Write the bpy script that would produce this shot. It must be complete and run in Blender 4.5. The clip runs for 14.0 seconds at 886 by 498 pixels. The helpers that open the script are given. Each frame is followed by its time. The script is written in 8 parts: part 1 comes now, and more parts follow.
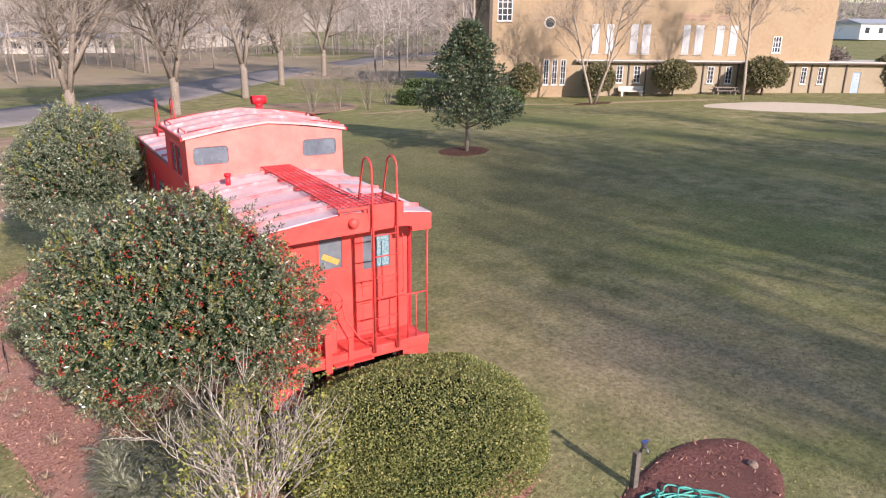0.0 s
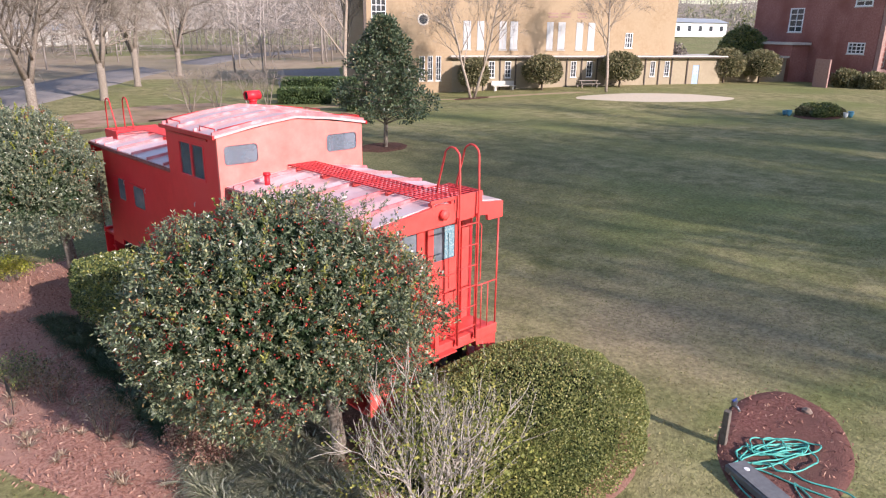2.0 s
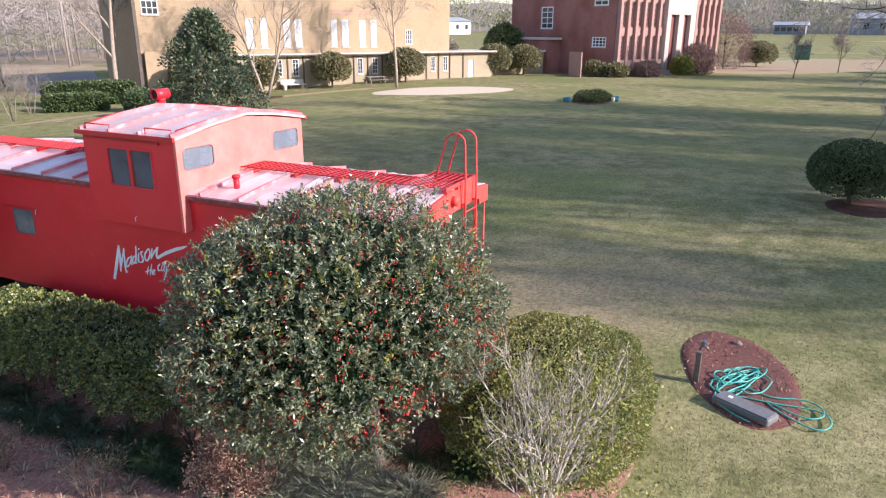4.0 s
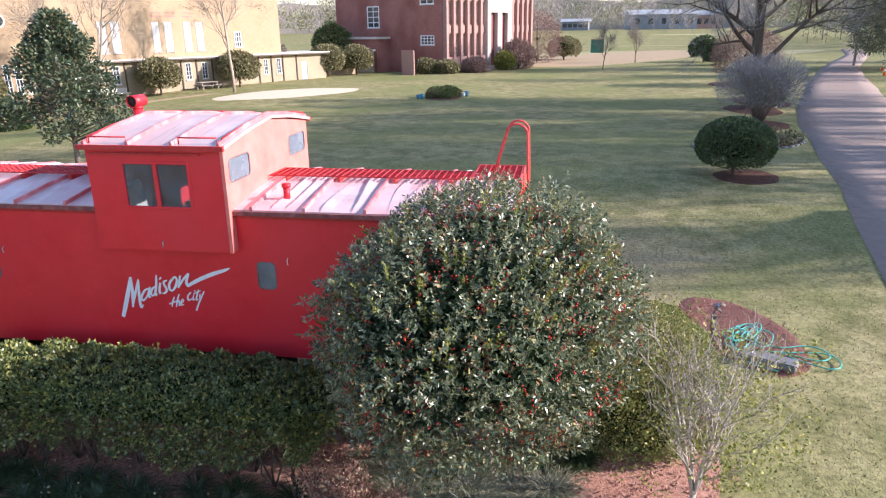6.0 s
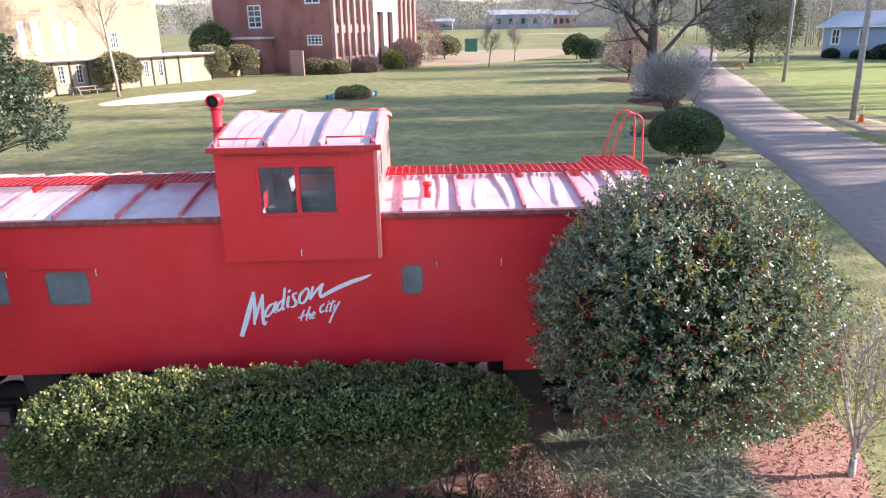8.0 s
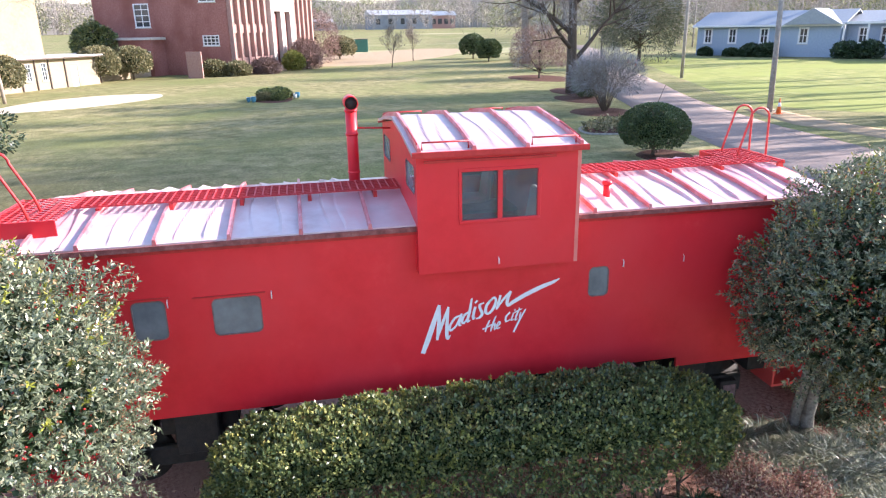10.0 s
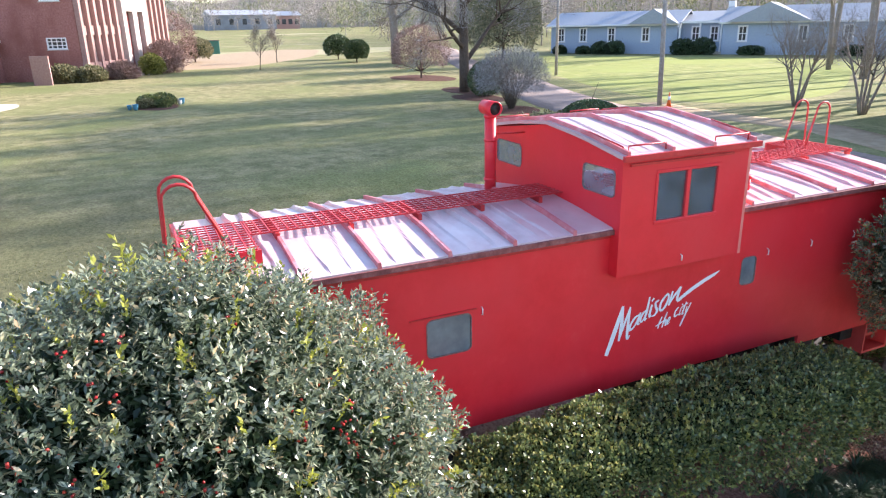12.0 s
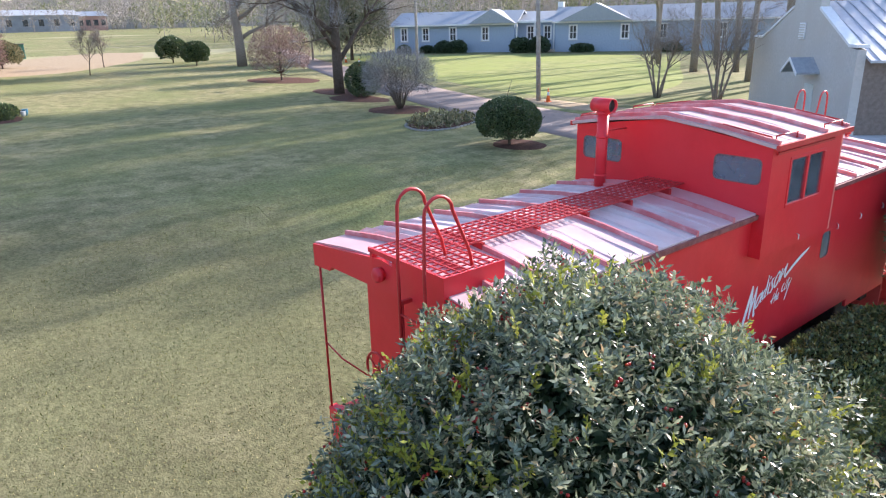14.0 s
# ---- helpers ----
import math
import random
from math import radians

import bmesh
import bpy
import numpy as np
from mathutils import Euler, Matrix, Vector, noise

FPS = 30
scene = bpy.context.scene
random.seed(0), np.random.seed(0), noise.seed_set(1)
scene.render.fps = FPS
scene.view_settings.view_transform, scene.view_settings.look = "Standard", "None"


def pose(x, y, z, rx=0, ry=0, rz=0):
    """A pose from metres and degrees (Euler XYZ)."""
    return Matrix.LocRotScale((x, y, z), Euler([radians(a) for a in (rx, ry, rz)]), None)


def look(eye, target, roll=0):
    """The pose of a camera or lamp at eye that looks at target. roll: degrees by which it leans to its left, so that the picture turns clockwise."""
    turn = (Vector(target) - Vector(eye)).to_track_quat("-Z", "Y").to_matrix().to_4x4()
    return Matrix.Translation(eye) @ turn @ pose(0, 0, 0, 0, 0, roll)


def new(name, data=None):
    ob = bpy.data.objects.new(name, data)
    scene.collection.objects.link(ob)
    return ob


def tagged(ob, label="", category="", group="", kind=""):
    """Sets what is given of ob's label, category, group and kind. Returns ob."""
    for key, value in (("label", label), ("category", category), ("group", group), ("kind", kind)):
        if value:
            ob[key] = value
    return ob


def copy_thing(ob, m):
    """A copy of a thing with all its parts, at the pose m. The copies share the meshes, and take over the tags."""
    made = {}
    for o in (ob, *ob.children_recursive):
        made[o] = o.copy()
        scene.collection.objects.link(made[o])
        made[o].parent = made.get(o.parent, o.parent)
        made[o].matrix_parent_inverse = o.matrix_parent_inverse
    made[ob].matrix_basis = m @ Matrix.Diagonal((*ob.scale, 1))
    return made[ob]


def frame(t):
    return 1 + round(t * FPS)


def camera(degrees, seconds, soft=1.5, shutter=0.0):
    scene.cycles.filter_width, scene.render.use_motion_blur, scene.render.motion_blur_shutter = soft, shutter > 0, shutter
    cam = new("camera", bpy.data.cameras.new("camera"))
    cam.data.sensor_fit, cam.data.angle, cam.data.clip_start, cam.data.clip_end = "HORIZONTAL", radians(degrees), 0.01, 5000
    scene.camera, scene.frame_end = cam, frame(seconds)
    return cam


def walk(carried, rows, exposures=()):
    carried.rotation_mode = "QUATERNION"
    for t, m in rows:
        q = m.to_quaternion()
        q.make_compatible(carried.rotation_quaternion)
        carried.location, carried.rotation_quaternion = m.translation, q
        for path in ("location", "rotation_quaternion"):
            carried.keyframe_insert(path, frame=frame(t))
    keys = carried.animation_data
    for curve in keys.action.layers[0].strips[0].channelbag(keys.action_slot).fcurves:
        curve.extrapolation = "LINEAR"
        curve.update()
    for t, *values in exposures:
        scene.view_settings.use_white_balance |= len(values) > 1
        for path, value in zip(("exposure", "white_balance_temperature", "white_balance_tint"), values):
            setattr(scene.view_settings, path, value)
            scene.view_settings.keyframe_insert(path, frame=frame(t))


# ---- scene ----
cam = camera(66.0, 14.0, soft=1.2)
PATH = [
    (0, (-0.297, 1.135, 6.36), (0.705, 2.753, 5.746), 0.7),
    (0.5, (-1.11, 1.661, 6.335), (-0.029, 3.227, 5.718), 0.9),
    (1, (-1.858, 2.232, 6.287), (-0.69, 3.734, 5.672), 0.8),
    (1.5, (-2.595, 2.838, 6.225), (-1.339, 4.269, 5.612), 0.7),
    (2, (-3.303, 3.504, 6.15), (-1.962, 4.855, 5.537), 0.7),
    (2.5, (-3.967, 4.192, 6.076), (-2.55, 5.464, 5.465), 0.6),
    (3, (-4.562, 4.915, 6.026), (-3.041, 6.06, 5.415), 0.5),
    (3.5, (-5.098, 5.705, 5.978), (-3.462, 6.68, 5.367), 0.5),
    (6, (-6.451, 10.391, 5.781), (-4.574, 10.716, 5.172), -0.8),
    (6.5, (-6.571, 11.403, 5.776), (-4.677, 11.6, 5.165), -0.8),
    (7, (-6.658, 12.409, 5.765), (-4.757, 12.512, 5.152), -0.9),
    (7.5, (-6.658, 13.411, 5.737), (-4.754, 13.446, 5.124), -1.0),
    (8, (-6.555, 14.407, 5.716), (-4.652, 14.36, 5.102), -1.0),
    (10.5, (-5.373, 19.524, 5.728), (-3.529, 19.06, 5.108), -1.1),
    (11, (-5.008, 20.523, 5.771), (-3.189, 19.971, 5.149), -1.2),
    (11.5, (-4.585, 21.536, 5.8), (-2.805, 20.87, 5.176), -1.2),
    (12, (-4.135, 22.548, 5.847), (-2.405, 21.765, 5.221), -1.2),
    (12.5, (-3.635, 23.478, 5.883), (-1.948, 22.606, 5.255), -1.2),
    (13, (-3.075, 24.358, 5.901), (-1.444, 23.388, 5.271), -1.3),
    (13.5, (-2.463, 25.215, 5.918), (-0.903, 24.136, 5.285), -1.4),
    (14, (-1.76, 26.014, 5.924), (-0.278, 24.83, 5.288), -1.4),
]
walk(cam, [(t, look(eye, target, roll)) for t, eye, target, roll in PATH],
     exposures=[(0.0, 0.62, 6700, 23), (3.0, 0.82, 6350, 21), (6.0, 1.19, 6300, 21), (8.0, 1.49, 6260, 21), (11.0, 1.79, 6340, 20), (14.0, 1.44, 6260, 18)])

# ---- world and sun ----
SUN_EL, SUN_AZ = radians(24.0), radians(3.2)      # azimuth from south towards east
world = bpy.data.worlds.new("sky")
scene.world = world
world.use_nodes = True
wn = world.node_tree
sky = wn.nodes.new("ShaderNodeTexSky")
sky.sky_type = "NISHITA"
sky.sun_disc = False
sky.sun_elevation = SUN_EL
sky.sun_rotation = math.pi - SUN_AZ
sky.air_density, sky.dust_density, sky.ozone_density = 1.0, 0.6, 1.0
wn.links.new(sky.outputs[0], wn.nodes["Background"].inputs[0])
wn.nodes["Background"].inputs[1].default_value = 0.15
sun = new("sun", bpy.data.lights.new("sun", "SUN"))
sun.data.energy, sun.data.angle, sun.data.color = 4.4, radians(0.6), (1.0, 0.93, 0.84)
SUN_DIR = Vector((math.sin(SUN_AZ) * math.cos(SUN_EL), -math.cos(SUN_AZ) * math.cos(SUN_EL), math.sin(SUN_EL)))
sun.matrix_world = look(SUN_DIR * 60 + Vector((4, 16, 0)), (4, 16, 0))

# ---- materials ----


def material(name, stops, scale=6.0, detail=6.0, rough=0.7, metal=0.0, bump=0.0, bump_scale=60.0, spec=0.4,
             big=None, big_scale=0.6, jitter=0.0, island=False, coords="Object", translucent=0.0, distort=0.0):
    """Base colour from two noises over a ramp of (position, colour), with an optional larger stain layer."""
    m = bpy.data.materials.new(name)
    m.use_nodes = True
    t = m.node_tree
    N, L = t.nodes, t.links
    b = N["Principled BSDF"]
    b.inputs["Roughness"].default_value = rough
    b.inputs["Metallic"].default_value = metal
    b.inputs["Specular IOR Level"].default_value = spec
    tc = N.new("ShaderNodeTexCoord")
    no = N.new("ShaderNodeTexNoise")
    no.inputs["Scale"].default_value, no.inputs["Detail"].default_value = scale, detail
    no.inputs["Roughness"].default_value, no.inputs["Distortion"].default_value = 0.62, distort
    L.new(tc.outputs[coords], no.inputs["Vector"])
    ramp = N.new("ShaderNodeValToRGB")
    e = ramp.color_ramp.elements
    while len(e) < len(stops):
        e.new(0.5)
    for el, (p, c) in zip(e, stops):
        el.position, el.color = p, (*c, 1)
    if island:
        g = N.new("ShaderNodeNewGeometry")
        L.new(g.outputs["Random Per Island"], ramp.inputs[0])
    else:
        L.new(no.outputs["Fac"], ramp.inputs[0])
    out = ramp.outputs[0]
    if big:
        n2 = N.new("ShaderNodeTexNoise")
        n2.inputs["Scale"].default_value, n2.inputs["Detail"].default_value = big_scale, 5
        L.new(tc.outputs[coords], n2.inputs["Vector"])
        r2 = N.new("ShaderNodeValToRGB")
        r2.color_ramp.elements[0].position, r2.color_ramp.elements[1].position = 0.42, 0.66
        L.new(n2.outputs["Fac"], r2.inputs[0])
        mix = N.new("ShaderNodeMix")
        mix.data_type = "RGBA"
        L.new(r2.outputs[0], mix.inputs["Factor"])
        L.new(out, mix.inputs[6])
        mix.inputs[7].default_value = (*big, 1)
        out = mix.outputs[2]
    if jitter:
        oi = N.new("ShaderNodeObjectInfo")
        hsv = N.new("ShaderNodeHueSaturation")
        mr = N.new("ShaderNodeMapRange")
        mr.inputs[3].default_value, mr.inputs[4].default_value = 1 - jitter, 1 + jitter
        L.new(oi.outputs["Random"], mr.inputs[0])
        L.new(mr.outputs[0], hsv.inputs["Value"])
        L.new(out, hsv.inputs["Color"])
        out = hsv.outputs[0]
    L.new(out, b.inputs["Base Color"])
    if bump:
        n3 = N.new("ShaderNodeTexNoise")
        n3.inputs["Scale"].default_value, n3.inputs["Detail"].default_value = bump_scale, 4
        L.new(tc.outputs[coords], n3.inputs["Vector"])
        bp = N.new("ShaderNodeBump")
        bp.inputs["Strength"].default_value, bp.inputs["Distance"].default_value = bump, 0.02
        L.new(n3.outputs["Fac"], bp.inputs["Height"])
        L.new(bp.outputs[0], b.inputs["Normal"])
    if translucent:
        tr = N.new("ShaderNodeBsdfTranslucent")
        L.new(out, tr.inputs["Color"])
        ms = N.new("ShaderNodeMixShader")
        ms.inputs[0].default_value = translucent
        L.new(b.outputs[0], ms.inputs[1])
        L.new(tr.outputs[0], ms.inputs[2])
        L.new(ms.outputs[0], N["Material Output"].inputs[0])
    return m


RED = material("red_paint", [(0.3, (0.66, 0.018, 0.028)), (0.62, (0.74, 0.026, 0.038)), (0.8, (0.77, 0.06, 0.062))], 3, 8, 0.42, bump=0.08, bump_scale=14, big=(0.70, 0.034, 0.046), big_scale=0.8)
# reds of the south faces: fading plus their sunlit look, put into the colour
LIT_FADED = material("sunlit_faded_red_paint", [(0.3, (0.66, 0.165, 0.14)), (0.6, (0.72, 0.22, 0.19)), (0.8, (0.74, 0.27, 0.23))], 3, 8, 0.5, bump=0.08, bump_scale=14)
RED_ROOF = material("chalked_roof_paint", [(0.3, (0.49, 0.33, 0.335)), (0.5, (0.60, 0.475, 0.48)), (0.68, (0.66, 0.565, 0.57))], 1.7, 9, 0.32, bump=0.12, bump_scale=9, spec=0.5, big=(0.60, 0.34, 0.35), big_scale=0.9)
LIT_SALMON = material("sunlit_salmon_paint", [(0.3, (0.63, 0.062, 0.052)), (0.62, (0.70, 0.092, 0.075)), (0.8, (0.73, 0.14, 0.11))], 3, 8, 0.48, bump=0.08, bump_scale=14, big=(0.66, 0.075, 0.065), big_scale=0.8)
LIT_SALMON_D = material("sunlit_salmon_metal", [(0.3, (0.52, 0.045, 0.04)), (0.7, (0.66, 0.09, 0.075))], 8, 6, 0.5, bump=0.05)
CUP_ROOF = material("dull_pink_roof_paint", [(0.3, (0.45, 0.31, 0.305)), (0.5, (0.54, 0.41, 0.405)), (0.68, (0.60, 0.49, 0.485))], 1.7, 9, 0.33, bump=0.1, bump_scale=9, spec=0.5, big=(0.49, 0.33, 0.325), big_scale=0.9)
GRATE = material("dark_red_grating", [(0.3, (0.40, 0.026, 0.03)), (0.7, (0.54, 0.045, 0.05))], 8, 6, 0.55)
RED_DARK = material("red_metal", [(0.3, (0.42, 0.02, 0.022)), (0.7, (0.58, 0.04, 0.04))], 8, 6, 0.45, bump=0.05)
GLASS = material("dusty_glass", [(0.3, (0.10, 0.12, 0.145)), (0.7, (0.195, 0.225, 0.26))], 2.5, 5, 0.12, spec=0.7)


def clear_pane(name, dust, tint):
    """Real thin glass under a film of dust: see-through, with a mirror sheen at its angle."""
    m = bpy.data.materials.new(name)
    m.use_nodes = True
    N, L = m.node_tree.nodes, m.node_tree.links
    tr, gl, fr, mx = N.new("ShaderNodeBsdfTransparent"), N.new("ShaderNodeBsdfGlossy"), N.new("ShaderNodeFresnel"), N.new("ShaderNodeMixShader")
    tr.inputs["Color"].default_value = (*tint, 1)
    gl.inputs["Roughness"].default_value = 0.02
    fr.inputs["IOR"].default_value = 1.5
    L.new(fr.outputs[0], mx.inputs[0])
    L.new(tr.outputs[0], mx.inputs[1])
    L.new(gl.outputs[0], mx.inputs[2])
    df, tc, no, mr, m2 = N.new("ShaderNodeBsdfDiffuse"), N.new("ShaderNodeTexCoord"), N.new("ShaderNodeTexNoise"), N.new("ShaderNodeMapRange"), N.new("ShaderNodeMixShader")
    df.inputs["Color"].default_value = (0.21, 0.24, 0.285, 1)
    no.inputs["Scale"].default_value, no.inputs["Detail"].default_value = 3.0, 6
    L.new(tc.outputs["Object"], no.inputs["Vector"])
    mr.inputs[1].default_value, mr.inputs[2].default_value, mr.inputs[3].default_value, mr.inputs[4].default_value = 0.35, 0.68, dust[0], dust[1]
    L.new(no.outputs["Fac"], mr.inputs[0])
    L.new(mr.outputs[0], m2.inputs[0])
    L.new(mx.outputs[0], m2.inputs[1])
    L.new(df.outputs[0], m2.inputs[2])
    L.new(m2.outputs[0], N["Material Output"].inputs[0])
    return m


PANE_SIDE = clear_pane("dusty_clear_glass", (0.10, 0.3), (0.8, 0.86, 0.9))
PANE_END = clear_pane("thickly_dusty_glass", (0.38, 0.62), (0.78, 0.84, 0.9))
UNDER = material("dark_iron", [(0.3, (0.02, 0.02, 0.02)), (0.7, (0.05, 0.04, 0.035))], 12, 6, 0.7, bump=0.3)
WHITE = material("white_lettering", [(0.35, (0.72, 0.74, 0.78)), (0.7, (0.82, 0.83, 0.85))], 9, 6, 0.5)
YELLOWP = material("yellow_paper", [(0.3, (0.42, 0.28, 0.06)), (0.7, (0.52, 0.36, 0.1))], 30, 3, 0.6)
POSTER = material("printed_paper", [(0.35, (0.10, 0.2, 0.25)), (0.5, (0.16, 0.30, 0.36)), (0.62, (0.34, 0.42, 0.42))], 26, 4, 0.5)
GRASS = material("lawn", [(0.25, (0.118, 0.121, 0.050)), (0.42, (0.19, 0.180, 0.080)), (0.56, (0.275, 0.244, 0.120)), (0.78, (0.37, 0.32, 0.18))], 1.3, 14, 0.95, spec=0.1, bump=0.9, bump_scale=26, big=(0.185, 0.196, 0.076), big_scale=0.11)


def add_grain(mat, scale, low, high):
    """Fine light and dark grain over a material's colour."""
    N, L = mat.node_tree.nodes, mat.node_tree.links
    b = N["Principled BSDF"]
    src = b.inputs["Base Color"].links[0].from_socket
    tc, no, mr, mx = N.new("ShaderNodeTexCoord"), N.new("ShaderNodeTexNoise"), N.new("ShaderNodeMapRange"), N.new("ShaderNodeVectorMath")
    no.inputs["Scale"].default_value, no.inputs["Detail"].default_value, no.inputs["Roughness"].default_value = scale, 8, 0.75
    L.new(tc.outputs["Object"], no.inputs["Vector"])
    mr.inputs[1].default_value, mr.inputs[2].default_value, mr.inputs[3].default_value, mr.inputs[4].default_value = 0.34, 0.66, low, high
    L.new(no.outputs["Fac"], mr.inputs[0])
    mx.operation = "MULTIPLY"
    L.new(src, mx.inputs[0])
    L.new(mr.outputs[0], mx.inputs[1])
    L.new(mx.outputs[0], b.inputs["Base Color"])


def add_patch(mat, centre, inner, outer, colour):
    """A stretch of turf in its own colour with a ragged edge: dry wear, or painted shade."""
    N, L = mat.node_tree.nodes, mat.node_tree.links
    b = N["Principled BSDF"]
    src = b.inputs["Base Color"].links[0].from_socket
    tc, no, dist, add, mr, mix = N.new("ShaderNodeTexCoord"), N.new("ShaderNodeTexNoise"), N.new("ShaderNodeVectorMath"), N.new("ShaderNodeMath"), N.new("ShaderNodeMapRange"), N.new("ShaderNodeMix")
    no.inputs["Scale"].default_value, no.inputs["Detail"].default_value = 0.45, 8
    L.new(tc.outputs["Object"], no.inputs["Vector"])
    dist.operation = "DISTANCE"
    L.new(tc.outputs["Object"], dist.inputs[0])
    dist.inputs[1].default_value = (*centre, -0.4)
    add.operation = "MULTIPLY_ADD"
    L.new(no.outputs["Fac"], add.inputs[0])
    add.inputs[1].default_value = 9
    L.new(dist.outputs["Value"], add.inputs[2])
    mr.inputs[1].default_value, mr.inputs[2].default_value = inner + 4.5, outer + 4.5
    mr.inputs[3].default_value, mr.inputs[4].default_value = 0.75, 0
    L.new(add.outputs[0], mr.inputs[0])
    mix.data_type = "RGBA"
    L.new(mr.outputs[0], mix.inputs["Factor"])
    L.new(src, mix.inputs[6])
    mix.inputs[7].default_value = (*colour, 1)
    L.new(mix.outputs[2], b.inputs["Base Color"])


add_patch(GRASS, (10.9, 10.4), 0.8, 5.2, (0.32, 0.25, 0.16))
# dull turf, darkened in place of the thin shade of trees
add_patch(GRASS, (12.0, 27.0), 7.0, 14.0, (0.135, 0.13, 0.068))
add_grain(GRASS, 9, 0.6, 1.42)
add_grain(GRASS, 0.55, 0.88, 1.12)
MULCH = material("red_mulch", [(0.25, (0.13, 0.058, 0.045)), (0.48, (0.37, 0.185, 0.14)), (0.75, (0.58, 0.35, 0.275))], 16, 12, 0.95, spec=0.1, bump=1.0, bump_scale=45, big=(0.39, 0.225, 0.175), big_scale=0.8)
# island mulch, darkened: its partial shade is put into the colour
MULCH_I = material("shaded_red_mulch", [(0.25, (0.06, 0.024, 0.02)), (0.48, (0.19, 0.08, 0.066)), (0.75, (0.33, 0.17, 0.14))], 16, 12, 0.95, spec=0.1, bump=1.0, bump_scale=45, big=(0.16, 0.08, 0.066), big_scale=0.8)
MULCH_D = material("dark_mulch", [(0.3, (0.07, 0.035, 0.025)), (0.7, (0.15, 0.08, 0.06))], 6, 10, 0.95, spec=0.1, bump=0.6)
CHIP = material("bark_chip", [(0.0, (0.14, 0.065, 0.05)), (0.5, (0.36, 0.19, 0.145)), (0.9, (0.46, 0.29, 0.22))], island=True, rough=0.9, spec=0.1)
ROAD = material("road_asphalt", [(0.3, (0.235, 0.18, 0.153)), (0.7, (0.355, 0.275, 0.232))], 3, 12, 0.9, spec=0.1, bump=0.3, bump_scale=50, big=(0.275, 0.225, 0.2), big_scale=0.25)
SAND = material("pale_sand", [(0.3, (0.55, 0.46, 0.34)), (0.7, (0.68, 0.58, 0.45))], 5, 8, 0.95, spec=0.1, bump=0.4)
PATHM = material("bare_earth_path", [(0.3, (0.30, 0.22, 0.135)), (0.7, (0.43, 0.33, 0.215))], 2, 9, 0.95, spec=0.1, bump=0.3)


def leaf_mat(name, cols, rough, trans, spec=0.5):
    return material(name, cols, island=True, rough=rough, spec=spec, translucent=trans)


HOLLY = leaf_mat("holly_leaf", [(0.0, (0.035, 0.055, 0.03)), (0.3, (0.095, 0.13, 0.072)), (0.62, (0.195, 0.235, 0.135)), (0.9, (0.32, 0.345, 0.205)), (0.95, (0.40, 0.34, 0.12)), (1.0, (0.5, 0.24, 0.11))], 0.34, 0.25, 0.9)
# the same holly made paler: sunlit gloss put into the leaf colour
HOLLY_LIT = leaf_mat("sunlit_holly_leaf", [(0.0, (0.042, 0.062, 0.038)), (0.3, (0.112, 0.150, 0.093)), (0.62, (0.235, 0.276, 0.173)), (0.9, (0.38, 0.41, 0.27)), (1.0, (0.5, 0.32, 0.16))], 0.3, 0.28, 0.9)
HEDGE_L = leaf_mat("hedge_leaf", [(0.0, (0.035, 0.068, 0.028)), (0.5, (0.14, 0.18, 0.063)), (0.85, (0.26, 0.285, 0.097)), (1.0, (0.44, 0.40, 0.12))], 0.34, 0.25, 0.6)
BOX_L = leaf_mat("boxwood_leaf", [(0.0, (0.095, 0.12, 0.04)), (0.5, (0.225, 0.25, 0.085)), (0.85, (0.35, 0.355, 0.13)), (1.0, (0.52, 0.45, 0.19))], 0.45, 0.25, 0.35)
OLIVE_L = leaf_mat("dull_olive_leaf", [(0.0, (0.10, 0.10, 0.05)), (0.5, (0.18, 0.175, 0.085)), (0.85, (0.27, 0.24, 0.125)), (1.0, (0.36, 0.29, 0.17))], 0.6, 0.2, 0.3)
MAG_L = leaf_mat("magnolia_leaf", [(0.0, (0.035, 0.06, 0.035)), (0.6, (0.08, 0.115, 0.062)), (0.9, (0.15, 0.18, 0.10)), (1.0, (0.28, 0.2, 0.1))], 0.36, 0.15, 0.5)
# cedar lightened: distance haze is put into its colour
CEDAR_L = leaf_mat("cedar_spray", [(0.0, (0.10, 0.11, 0.07)), (0.5, (0.17, 0.175, 0.115)), (1.0, (0.27, 0.25, 0.17))], 0.8, 0.15, 0.2)
TOPI_L = leaf_mat("clipped_leaf", [(0.0, (0.0375, 0.0675, 0.027)), (0.6, (0.075, 0.12, 0.045)), (1.0, (0.15, 0.18, 0.06))], 0.45, 0.12)
YEL_L = leaf_mat("new_leaf", [(0.0, (0.12, 0.145, 0.035)), (0.6, (0.24, 0.26, 0.065)), (1.0, (0.42, 0.39, 0.11))], 0.5, 0.3, 0.3)
BRIGHT_L = leaf_mat("bright_leaf", [(0.0, (0.22, 0.25, 0.04)), (0.6, (0.36, 0.38, 0.06)), (1.0, (0.5, 0.46, 0.1))], 0.5, 0.3, 0.3)
DRY_L = leaf_mat("dry_leaf", [(0.0, (0.10, 0.06, 0.04)), (0.5, (0.22, 0.15, 0.09)), (1.0, (0.36, 0.28, 0.18))], 0.8, 0.2, 0.2)
NANDINA = leaf_mat("nandina_leaf", [(0.0, (0.16, 0.07, 0.055)), (0.4, (0.34, 0.17, 0.13)), (0.75, (0.46, 0.30, 0.23)), (1.0, (0.5, 0.42, 0.26))], 0.7, 0.25, 0.3)
REDTWIG = leaf_mat("reddish_twig", [(0.0, (0.15, 0.095, 0.08)), (0.5, (0.26, 0.17, 0.145)), (1.0, (0.40, 0.29, 0.25))], 0.8, 0.1, 0.2)
